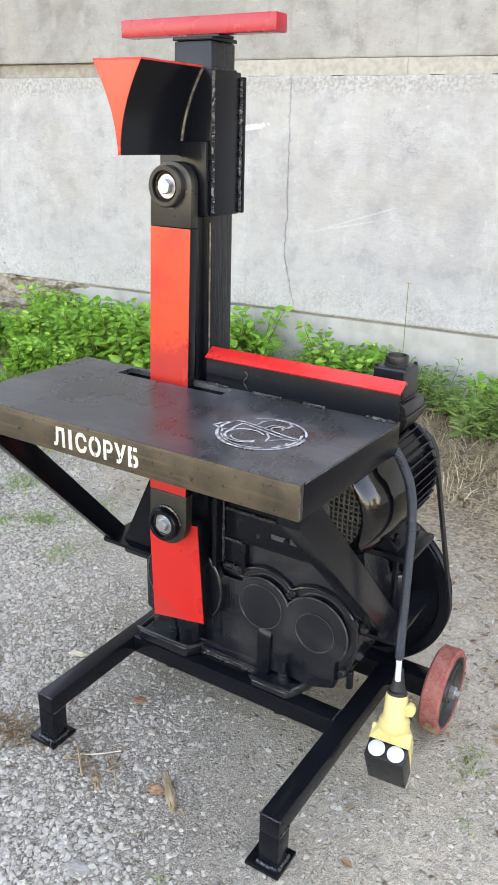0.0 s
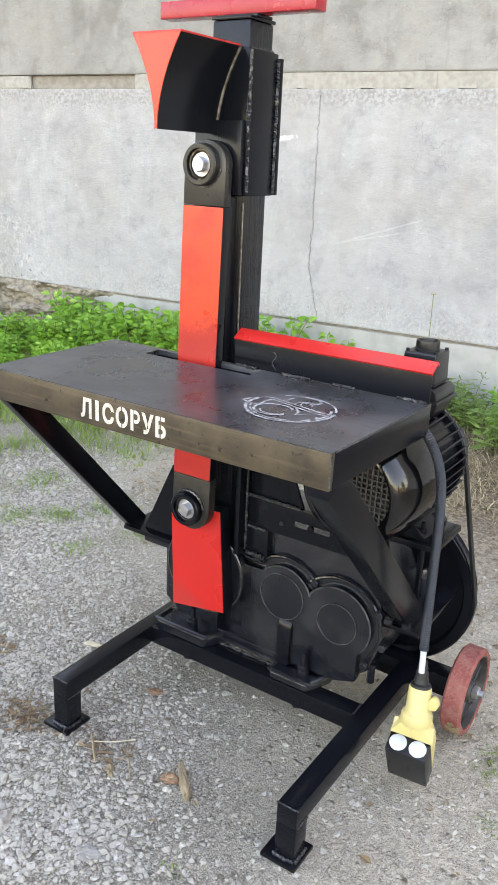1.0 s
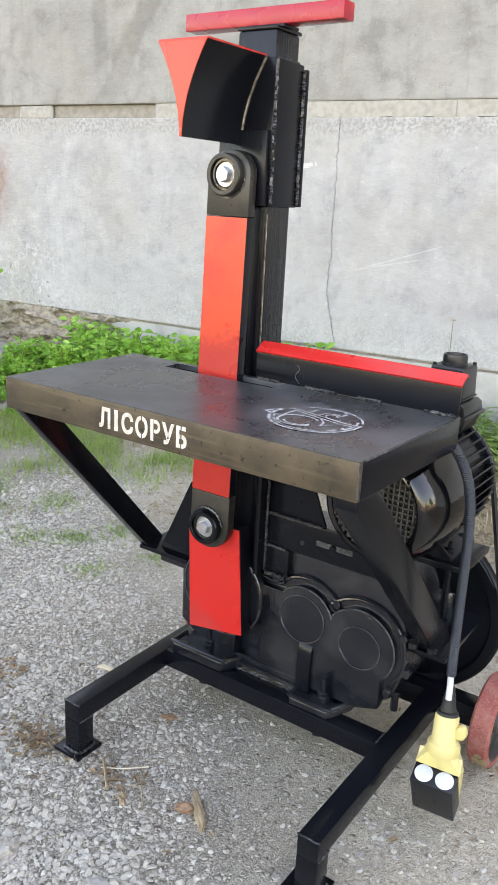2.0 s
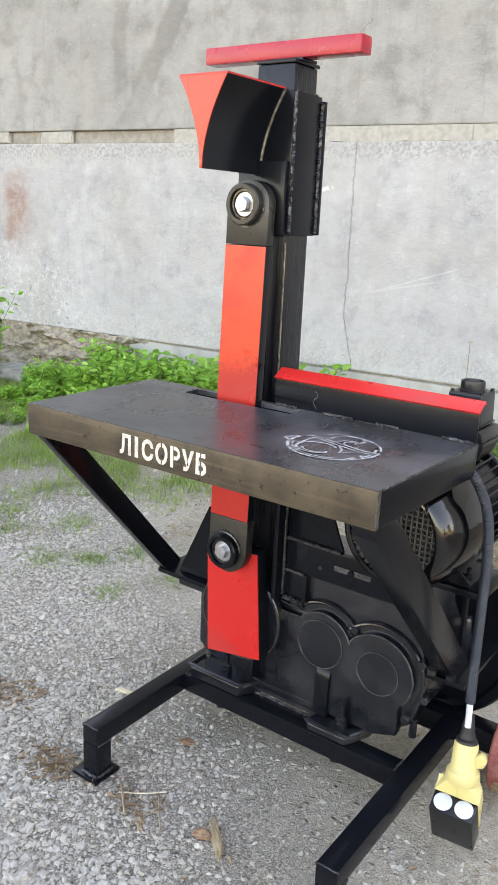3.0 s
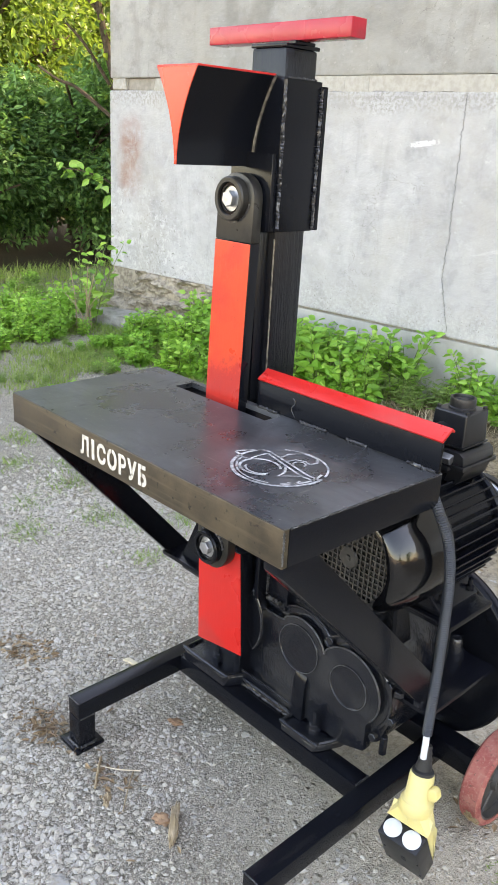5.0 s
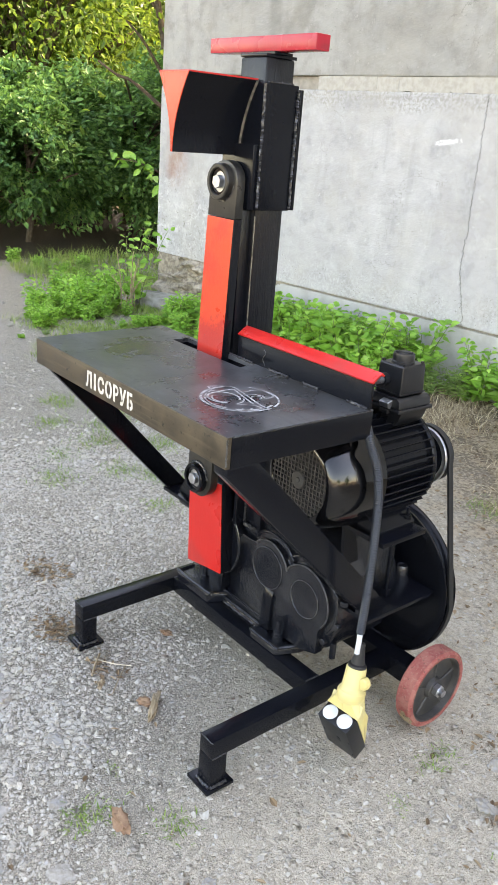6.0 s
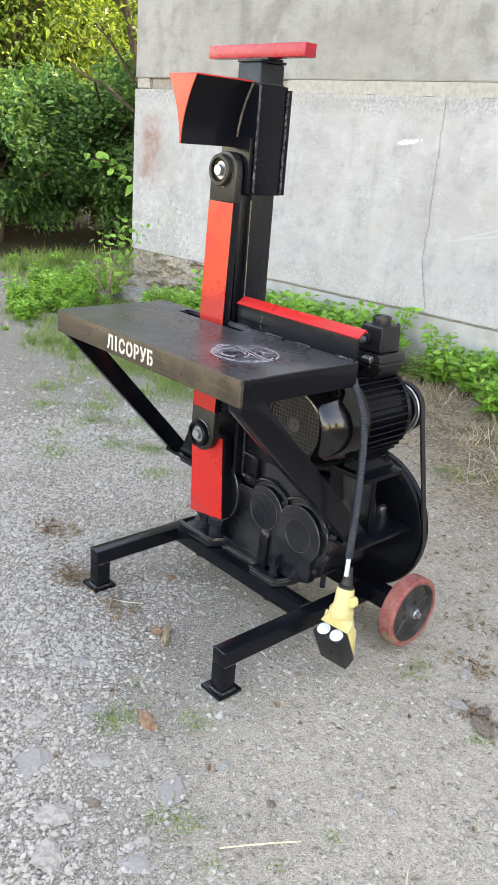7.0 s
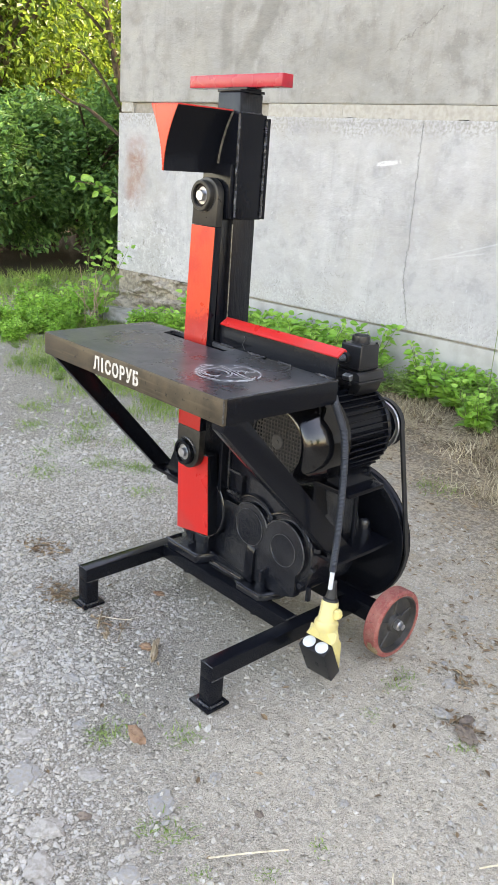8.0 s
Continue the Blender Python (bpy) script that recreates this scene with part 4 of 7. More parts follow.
def build_cable():
    hose = part("cable_hose", tube([(-0.785, 1.690, 0.985), (-0.775, 1.63, 0.985), (-0.755, 1.585, 0.945), (-0.705, 1.568, 0.905), (-0.664, 1.540, 0.882), (-0.640, 1.548, 0.825), (-0.630, 1.556, 0.74), (-0.629, 1.562, 0.60), (-0.627, 1.560, 0.48), (-0.622, 1.550, 0.385)], 0.0099, 12, None, 0.0012, 0.0021), HOSE, splitter, "corrugated grey-black cable hose", True)
    part("cable", tube([(-0.622, 1.550, 0.39), (-0.620, 1.547, 0.36), (-0.618, 1.543, 0.33)], 0.007, 10), WHITE, hose, "white inner cable", True)
    # the plug hangs from its cable with the socket box tipped back under it
    body = look((-0.618, 1.551, 0.288), (-0.611, 1.532, 0.190)) @ pose(0, 0, 0, 0, 180, 0)

    def down(bm):
        """From an axis along z, downwards from the collar, to the plug's lean."""
        bmesh.ops.transform(bm, verts=bm.verts, matrix=body)
        return bm

    pl = part("power_plug", down(lathe([(0.0, -0.002), (0.0235, -0.002), (0.0265, 0.004), (0.0285, 0.055), (0.0300, 0.060), (0.0355, 0.064), (0.0370, 0.070), (0.0365, 0.088), (0.032, 0.094), (0.0, 0.096)], "z", (0, 0, 0), 32)), YELLOW, splitter, "pale yellow industrial plug with black cover", True)
    part("strain_relief", down(lathe([(0.0, -0.064), (0.0085, -0.064), (0.0105, -0.058), (0.0095, -0.054), (0.0125, -0.046), (0.0115, -0.042), (0.0150, -0.032), (0.0140, -0.028), (0.0175, -0.014), (0.0175, -0.009), (0.0235, -0.006), (0.0245, 0.0), (0.0235, 0.003), (0.0, 0.003)], "z", (0, 0, 0), 24)), RUBBER, pl, "black rubber strain relief", True)
    part("hinge_tab", prism([(-0.594, 0.266), (-0.583, 0.277), (-0.572, 0.273), (-0.567, 0.258), (-0.572, 0.246), (-0.588, 0.240), (-0.596, 0.244)], "y", 1.536, 1.556, 0.005, 3), YELLOW, pl, "", True)
    # box frame: across, down along its front, and in from its front
    across, fall, deep = Vector((0.996, 0.085, 0.0)), Vector((-0.038, 0.445, -0.895)), Vector((-0.076, 0.89, 0.446))
    corner = Vector((-0.657, 1.4695, 0.1495))

    def boxed(outline, lo, hi, bevel):
        b = prism(outline, "x", lo, hi, bevel)
        for v in b.verts:
            v.co = corner + across * v.co.x + fall * v.co.y + deep * v.co.z
        return b

    sb = part("socket_box", boxed([(0.0, 0.0), (0.128, 0.0), (0.128, 0.045), (0.0, 0.045)], 0.0, 0.096, 0.0025), PLASTIC, pl, "black plastic socket box", True)
    part("plug_back", boxed([(-0.004, 0.0455), (-0.004, 0.056), (-0.022, 0.074), (0.030, 0.082), (0.112, 0.0475), (0.112, 0.0455)], -0.001, 0.097, 0.003), YELLOW, pl, "", True)
    # skirt from the round collar to the box's back edge
    b = bmesh.new()
    ring, brim = [], []
    for i in range(32):
        a = 2 * math.pi * i / 32
        c, q = math.cos(a), math.sin(a)
        ring.append(b.verts.new(Vector((-0.6125, 1.536, 0.212)) + Vector((0.034 * c, 0.034 * q, 0.006 * q))))
        k = max(abs(c), abs(q))
        brim.append(b.verts.new(corner + across * (0.048 + 0.0495 * c / k) + deep * (0.060 + 0.017 * q / k) + fall * -0.004))
    for i in range(32):
        b.faces.new((ring[i], ring[(i + 1) % 32], brim[(i + 1) % 32], brim[i]))
    b.faces.new(ring)
    b.faces.new(brim)
    part("plug_skirt", b, YELLOW, pl, "", True)
    part("skirt_rib", tube([corner + across * 0.05 + deep * 0.046 + fall * -0.006, (-0.611, 1.506, 0.196), (-0.612, 1.503, 0.212)], 0.003, 8), YELLOW, pl, "", True)
    for x in (0.0245, 0.0715):
        disc = lathe([(0.0, -0.0025), (0.0190, -0.0025), (0.0203, -0.0015), (0.0203, 0.002), (0.0, 0.002)], "y", (x, 0, 0.0235), 28)
        for v in disc.verts:
            v.co = corner + across * v.co.x + fall * v.co.y + deep * v.co.z
        part("white_disc", disc, WHITE, sb, "round white sticker disc", True)
    part("moulded_mark", boxed([(0.058, -0.0012), (0.074, -0.0012), (0.074, 0.001), (0.058, 0.001)], 0.050, 0.060, 0.0003), RUBBER, sb)
    for x, y in ((0.006, 0.06), (0.090, 0.05), (0.090, 0.105), (0.010, 0.115)):
        part("box_screw", boxed([(y, -0.001), (y + 0.006, -0.001), (y + 0.006, 0.001), (y, 0.001)], x, x + 0.004, 0.0003), RUBBER, sb)


build_cable()


# ---------------------------------------------------------------- the wall
WALL_AT, WALL_TURN = Vector((-2.72, 4.48, 0.0)), 4.5
WALL = pose(*WALL_AT, 0, 0, WALL_TURN)


def wall_point(u, d, z):
    """A point u along the wall's foot, d in front of its face, z up."""
    return WALL @ Vector((u, -d, z))


def wall_material(upper):
    m = Nodes("weathered_concrete_upper" if upper else "weathered_plaster_lower")
    p = m.coords("Object")
    sep = m.n("ShaderNodeSeparateXYZ")
    m.link(p, sep.inputs[0])
    u, z = sep.outputs[0], sep.outputs[2]
    big = m.noise(p, 1.3, 6, 0.6)
    mid = m.noise(p, 5.5, 7, 0.65)
    fine = m.noise(p, 45, 5, 0.6)
    grit = m.noise(p, 260, 2)
    wobble = m.noise(m.scaled(p, 1, 1, 1), 3.0, 4)

    def near(value, centre, half, soft):
        return m.smooth(m.math("ABSOLUTE", m.math("SUBTRACT", value, centre)), half, half + soft, 1.0, 0.0)

    if upper:
        c = m.mix(m.smooth(big, 0.35, 0.7), (0.40, 0.39, 0.365), (0.51, 0.50, 0.47))
        c = m.mix(m.math("MULTIPLY", m.smooth(mid, 0.46, 0.66), 0.8), c, (0.30, 0.29, 0.27))
        c = m.mix(m.math("MULTIPLY", m.smooth(m.noise(m.scaled(p, 9, 9, 1.0), 1.0, 6, 0.65), 0.52, 0.68), 0.5), c, (0.33, 0.315, 0.29))
        c = m.mix(m.math("MULTIPLY", m.smooth(m.noise(p, 22, 6, 0.75), 0.56, 0.66), 0.45), c, (0.62, 0.60, 0.56))
        # dark run-off stain
        slant = m.math("SUBTRACT", u, m.math("MULTIPLY", m.math("SUBTRACT", z, 2.0), 0.6))
        st = m.math("MULTIPLY", near(m.math("ADD", slant, m.math("MULTIPLY", wobble, 0.2)), -1.57, 0.06, 0.06), m.smooth(m.math("ADD", z, m.math("MULTIPLY", mid, 0.3)), 2.25, 2.5, 0.45, 1.0))
        c = m.mix(m.math("MULTIPLY", st, 0.7), c, (0.27, 0.258, 0.235))
        st = m.math("MULTIPLY", near(m.math("ADD", u, m.math("MULTIPLY", wobble, 0.12)), -1.68, 0.035, 0.05), m.smooth(z, 2.05, 2.3))
        c = m.mix(m.math("MULTIPLY", st, 0.5), c, (0.29, 0.278, 0.255))
        gloom = m.math("MULTIPLY", near(m.math("ADD", u, m.math("MULTIPLY", wobble, 0.5)), -0.30, 0.05, 0.35), near(z, 2.27, 0.02, 0.18))
        c = m.mix(m.math("MULTIPLY", gloom, 0.45), c, (0.27, 0.26, 0.24))
        split = m.math("SUBTRACT", m.math("SUBTRACT", z, m.math("MULTIPLY", u, 0.62)), m.math("MULTIPLY", m.math("SUBTRACT", m.noise(p, 9, 6, 0.7), 0.5), 0.20))
        split = m.math("MULTIPLY", near(split, 2.408, 0.0008, 0.005), near(u, -0.07, 0.18, 0.06))
        c = m.mix(m.math("MULTIPLY", split, 0.6), c, (0.19, 0.18, 0.165))
        c = m.mix(m.smooth(fine, 0.66, 0.74), c, (0.27, 0.26, 0.24))
    else:
        c = m.mix(m.smooth(big, 0.3, 0.7), (0.465, 0.452, 0.442), (0.555, 0.542, 0.528))
        c = m.mix(m.math("MULTIPLY", m.smooth(mid, 0.52, 0.66), 0.5), c, (0.64, 0.635, 0.62))
        c = m.mix(m.math("MULTIPLY", m.smooth(mid, 0.48, 0.36), 0.6), c, (0.385, 0.385, 0.38))
        cloud = m.noise(m.scaled(p, 1.0, 1.0, 0.55), 2.6, 8, 0.72, 0.6)
        c = m.mix(m.math("MULTIPLY", m.smooth(cloud, 0.5, 0.68), 0.55), c, (0.64, 0.635, 0.62))
        c = m.mix(m.math("MULTIPLY", m.smooth(m.noise(m.scaled(p, 14, 14, 1.2), 1.0, 5), 0.56, 0.7), 0.3), c, (0.40, 0.395, 0.385))
        c = m.mix(m.math("MULTIPLY", m.smooth(m.noise(p, 17, 6, 0.7), 0.60, 0.68), 0.5), c, (0.70, 0.695, 0.68))
        low = m.smooth(m.math("ADD", z, m.math("MULTIPLY", mid, 0.5)), 1.05, 0.75)
        c = m.mix(m.math("MULTIPLY", m.math("MULTIPLY", low, 0.6), m.smooth(fine, 0.45, 0.62)), c, (0.68, 0.675, 0.66))
        c = m.mix(m.math("MULTIPLY", low, m.smooth(fine, 0.60, 0.68)), c, (0.30, 0.29, 0.275))
        # crumbled top edge
        top = m.smooth(m.math("ADD", z, m.math("MULTIPLY", m.math("SUBTRACT", mid, 0.5), 0.25)), 1.70, 1.80)
        c = m.mix(m.math("MULTIPLY", top, m.smooth(fine, 0.42, 0.6)), c, (0.40, 0.385, 0.36))
        # rust-red smear
        ru = m.math("MULTIPLY", near(m.math("ADD", u, m.math("MULTIPLY", wobble, 0.12)), -2.74, 0.03, 0.17), near(z, 1.36, 0.13, 0.26))
        ru = m.math("MULTIPLY", ru, m.smooth(m.noise(p, 6, 7, 0.72, 0.4), 0.34, 0.62, 0.25, 1.0))
        c = m.mix(m.math("MULTIPLY", ru, 0.85), c, (0.36, 0.17, 0.11))
        # the skin has crumbled towards the corner: bare pale patches and dark pits
        crumb = m.math("MULTIPLY", m.smooth(m.math("ADD", u, m.math("MULTIPLY", z, 0.5)), -1.45, -2.1), m.smooth(m.math("ADD", z, m.math("MULTIPLY", m.math("SUBTRACT", big, 0.5), 0.8)), 1.25, 0.80))
        c = m.mix(m.math("MULTIPLY", crumb, m.smooth(m.noise(p, 16, 8, 0.78), 0.50, 0.58)), c, (0.70, 0.69, 0.67))
        c = m.mix(m.math("MULTIPLY", crumb, m.smooth(m.noise(p, 23, 8, 0.78, 0.3), 0.57, 0.63)), c, (0.22, 0.21, 0.195))
        # white chip and scratches
        ch = m.math("MULTIPLY", near(u, -0.15, 0.02, 0.15), near(m.math("SUBTRACT", z, m.math("MULTIPLY", u, 0.13)), 1.587, 0.002, 0.032))
        ch = m.smooth(m.math("ADD", ch, m.math("MULTIPLY", m.math("SUBTRACT", m.noise(m.scaled(p, 1, 1, 1.8), 46, 6, 0.75), 0.5), 3.6)), 0.62, 0.70)
        c = m.mix(m.math("MULTIPLY", ch, near(u, -0.15, 0.12, 0.06)), c, (0.80, 0.79, 0.77))
        for sl, c0, ua, ub in ((0.33, 0.89, 0.33, 0.75), (0.22, 0.92, 0.28, 0.62)):
            line = near(m.math("SUBTRACT", z, m.math("MULTIPLY", u, sl)), c0, 0.002, 0.006)
            c = m.mix(m.math("MULTIPLY", m.math("MULTIPLY", line, near(u, (ua + ub) / 2, (ub - ua) / 2, 0.05)), 0.32), c, (0.75, 0.75, 0.74))
    # one long crack down the plaster
    jag = m.math("ADD", m.math("MULTIPLY", m.math("SUBTRACT", m.noise(m.scaled(p, 0, 0, 1), 3.2, 9, 0.78), 0.5), 0.15), m.smooth(z, 0.85, 0.42, 0.0, 0.085))
    jag = m.math("ADD", jag, m.math("MULTIPLY", m.math("SUBTRACT", m.noise(m.scaled(p, 0, 0, 1), 40, 5, 0.75), 0.5), 0.040))
    crack = near(m.math("SUBTRACT", u, jag), 0.085, 0.0001, 0.0034)
    fade = m.math("MULTIPLY", m.smooth(z, 2.0, 1.86), m.smooth(m.noise(m.scaled(p, 0, 0, 1), 11, 4, 0.7), 0.36, 0.60, 0.15, 1.0))
    crack = m.math("MULTIPLY", crack, fade)
    # hairline cracks that wander through the slab, and chipped flakes beside the long one
    wv = m.n("ShaderNodeVectorMath", operation="ADD")
    wt = m.n("ShaderNodeTexNoise")
    m.link(p, wt.inputs["Vector"])
    wt.inputs["Scale"].default_value = 5.0
    wt.inputs["Detail"].default_value = 6.0
    m.link(m.scaled(p, 1, 0, 0.8), wv.inputs[0])
    m.link(wt.outputs["Color"], wv.inputs[1])
    hair = m.smooth(m.voronoi(wv.outputs[0], 0.9, "DISTANCE_TO_EDGE"), 0.0035, 0.0012)
    hair = m.math("MULTIPLY", hair, m.smooth(m.noise(p, 1.7, 3), 0.50, 0.58))
    c = m.mix(m.math("MULTIPLY", hair, 0.45), c, (0.22, 0.21, 0.195))
    flake = m.math("MULTIPLY", near(m.math("SUBTRACT", u, jag), 0.085, 0.004, 0.022), m.smooth(m.noise(p, 38, 4, 0.7), 0.56, 0.62))
    c = m.mix(m.math("MULTIPLY", flake, 0.5 if not upper else 0.0), c, (0.36, 0.35, 0.33))
    # trowel smears, grime and small dark specks
    c = m.mix(1.0, c, m.ramp(m.noise(m.scaled(p, 1.0, 1.0, 1.6), 9, 9, 0.74, 0.5), (0.34, 0.89), (0.52, 0.99), (0.70, 1.04)), "MULTIPLY")
    tint = m.noise(p, 2.1, 5, 0.6)
    c = m.mix(m.math("MULTIPLY", m.smooth(tint, 0.45, 0.65), 0.28), c, (0.52, 0.485, 0.42))
    dots = m.math("MULTIPLY", m.smooth(m.voronoi(p, 46), 0.13, 0.07), m.smooth(m.noise(p, 6, 3), 0.54, 0.60))
    c = m.mix(m.math("MULTIPLY", dots, 0.6), c, (0.16, 0.15, 0.14))
    c = m.mix(m.math("MULTIPLY", crack, 0.75), c, (0.15, 0.145, 0.14))
    pit = m.smooth(m.voronoi(p, 28), 0.06, 0.03)
    pit = m.math("MULTIPLY", pit, m.smooth(mid, 0.5, 0.6))
    pock = m.math("MULTIPLY", m.smooth(m.voronoi(p, 66), 0.22, 0.12), m.math("MULTIPLY", m.smooth(m.math("ADD", z, m.math("MULTIPLY", wobble, 0.6)), 1.15, 0.80), m.smooth(m.noise(p, 9, 3), 0.44, 0.56)))
    pit = m.math("MAXIMUM", pit, pock)
    c = m.mix(m.math("MULTIPLY", pit, 0.85), c, (0.19, 0.18, 0.17))
    h = m.math("SUBTRACT", m.math("ADD", m.math("MULTIPLY", mid, 0.6), m.math("MULTIPLY", fine, 0.4)), m.math("ADD", crack, m.math("MULTIPLY", pit, 0.5)))
    n = m.bump(grit, 0.35, 0.002, m.bump(h, 0.7, 0.012))
    c = m.mix(1.0, c, (0.70, 0.69, 0.675) if upper else (0.755, 0.755, 0.752), "MULTIPLY")
    return m.done(c, 0.9, 0.0, n, 0.25)


WALL_LOW, WALL_UP = wall_material(False), wall_material(True)
MORTAR = plain("old_cream_mortar", (0.405, 0.38, 0.336), (0.335, 0.312, 0.27), 0.94, 30, 1.0, 0.15)
RUBBLE = plain("eroded_mortar_and_stone", (0.37, 0.32, 0.25), (0.20, 0.17, 0.135), 0.94, 24, 1.0, 0.15)
PLINTH = plain("plinth_concrete", (0.43, 0.418, 0.392), (0.35, 0.337, 0.310), 0.94, 7, 1.0, 0.15)
SLAB = plain("weathered_slab_concrete", (0.33, 0.315, 0.285), (0.215, 0.20, 0.172), 0.94, 12, 1.0, 0.15)
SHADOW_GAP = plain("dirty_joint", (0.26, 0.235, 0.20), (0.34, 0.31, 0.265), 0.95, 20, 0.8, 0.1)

# U1 and TOPZ run past the visible wall to keep sun off the yard
U0, U1, TOPZ = -3.05, 13.0, 8.6


def wall_obj(name, u0, u1, d0, d1, z0, z1, mat, parent=None, label="", rough_edges=0.0, seed=0, bevel=0.008):
    """A slab of the wall in its own frame: u along, d outwards, z up."""
    rng = random.Random(seed)
    b = box(u0, u1, -d1, -d0, z0, z1, bevel, 2)
    if rough_edges:
        for v in b.verts:
            v.co += Vector((rng.uniform(-1, 1), rng.uniform(-1, 1), rng.uniform(-1, 1))) * rough_edges
    me = bpy.data.meshes.new(name)
    b.to_mesh(me)
    b.free()
    me.materials.append(mat)
    ob = new(name, me)
    if parent is None:
        ob.matrix_world = WALL
    else:
        ob.parent = parent
    return tagged(ob, label)


def build_wall():
    low = wall_obj("wall_north", U0, U1, -0.30, 0.0, 0.478, 1.848, WALL_LOW, None, "pale grey plastered concrete wall, cracked and stained", bevel=0.010)
    tagged(low, "", "wall", "", "structure")
    wall_obj("upper_panel", U0 + 0.012, U1, -0.30, 0.004, 1.936, TOPZ, WALL_UP, low, "stained grey concrete upper panel", bevel=0.012)
    wall_obj("joint_back", U0 + 0.02, U1, -0.30, -0.035, 1.848, 1.936, SHADOW_GAP, low)
    wall_obj("plinth", U0 + 0.02, U1, -0.30, -0.012, -0.3, 0.462, PLINTH, low, "low concrete plinth", bevel=0.006)
    wall_obj("plinth_joint", U0 + 0.02, U1, -0.30, -0.030, 0.462, 0.478, SHADOW_GAP, low, bevel=0)
    rng = random.Random(4)
    u = -1.27
    while u < 3.4:
        w = rng.uniform(0.16, 0.46)
        k = max(4, int(w / 0.018))
        low_edge = [(u + (w - 0.001) * i / k, 1.846 + 0.012 * noise.noise(Vector(((u + w * i / k) * 9.0, 0.0, 2.0))) + 0.006 * noise.noise(Vector(((u + w * i / k) * 40.0, 0.0, 5.0)))) for i in range(k + 1)]
        b = prism(low_edge + [(u + w - 0.001, 1.9355), (u, 1.9355)], "y", rng.uniform(0.001, 0.005), 0.034, 0.0)
        me = bpy.data.meshes.new("mortar_block")
        b.to_mesh(me)
        b.free()
        me.materials.append(MORTAR)
        new("mortar_block", me).parent = low
        u += w
    wall_obj("mortar_block", -2.52, -2.20, -0.034, 0.002, 1.846, 1.934, MORTAR, low, "", 0.006, 5, 0.012)
    wall_obj("mortar_block", U0 + 0.03, -2.86, -0.034, -0.004, 1.85, 1.934, MORTAR, low, "", 0.005, 6, 0.01)
    # the eroded lower edge near the corner: ledges of crumbling mortar and stone
    nu, nz = 300, 44
    verts, quads = [], []
    for a in range(nu + 1):
        u = U0 + 0.03 + (1.62) * a / nu
        end = min(1.0, (nu - a) / 60.0)
        for c in range(nz + 1):
            z = 0.13 + (0.352 + 0.010 * noise.noise(Vector((u * 7, 0, 0)))) * c / nz
            bed = noise.noise(Vector((u * 2.2, 3.0, z * 17.0 + 1.6 * noise.noise(Vector((u * 3.0, 1.0, 0.0))))))
            lump_d = noise.noise(Vector((u * 9.0, 7.0, z * 26.0)))
            grit = noise.noise(Vector((u * 38.0, 2.0, z * 60.0)))
            d = 0.004 + end * (0.085 * max(-0.45, bed) + 0.045 * lump_d + 0.014 * grit + 0.018 * (c / nz < 0.45)) - 0.03 * (1 - end)
            if end > 0.9:
                d = max(d, -0.008)
            verts.append((u, -min(d, 0.075), z))
    for a in range(nu):
        for c in range(nz):
            k = a * (nz + 1) + c
            quads.append((k, k + nz + 1, k + nz + 2, k + 1))
    me = bpy.data.meshes.new("eroded_edge")
    me.from_pydata(verts, [], quads)
    me.materials.append(RUBBLE)
    tagged(new("eroded_edge", me), "crumbling layers of mortar under the plaster").parent = low
    # a broken slab, worn round and uneven
    b = bmesh.new()
    bmesh.ops.create_cube(b, size=1.0)
    bmesh.ops.bevel(b, geom=b.edges[:], offset=0.10, segments=2, profile=0.6, affect="EDGES")
    bmesh.ops.subdivide_edges(b, edges=b.edges[:], cuts=5, use_grid_fill=True)
    for v in b.verts:
        q = Vector((v.co.x * 0.50, v.co.y * 0.26, v.co.z * 0.20))
        k = 0.030 * noise.noise(q * 7.0) + 0.014 * noise.noise(q * 22.0)
        v.co = q + v.co.normalized() * k + Vector((-2.76, -0.16, 0.045 + 0.05 * q.x))
    me = bpy.data.meshes.new("concrete_slab")
    b.to_mesh(me)
    b.free()
    me.materials.append(SLAB)
    slab = new("concrete_slab", me)
    slab.matrix_world = WALL
    tagged(slab, "broken weathered grey concrete slab lying at the wall foot")
    tagged(slab, "", "slab")
    # the side and back of the building
    side = wall_obj("wall_west", U0 + 0.002, U0 + 0.30, -9.0, -0.302, -0.3, TOPZ, WALL_UP, None, "grey concrete side wall of the building")
    tagged(side, "", "wall", "", "structure")


build_wall()


# ---------------------------------------------------------------- ground
def ground_height(x, y):
    n = noise.noise(Vector((x * 0.9, y * 0.9, 3.1))) * 0.012 + noise.noise(Vector((x * 4.0, y * 4.0, 1.7))) * 0.004
    rise = max(0.0, y - 2.6) * 0.03 if -8 < x < 6 else 0.0
    return n * min(1.0, math.hypot(x + 1.1, y - 1.5) / 1.2) + min(rise, 0.06) - 0.002


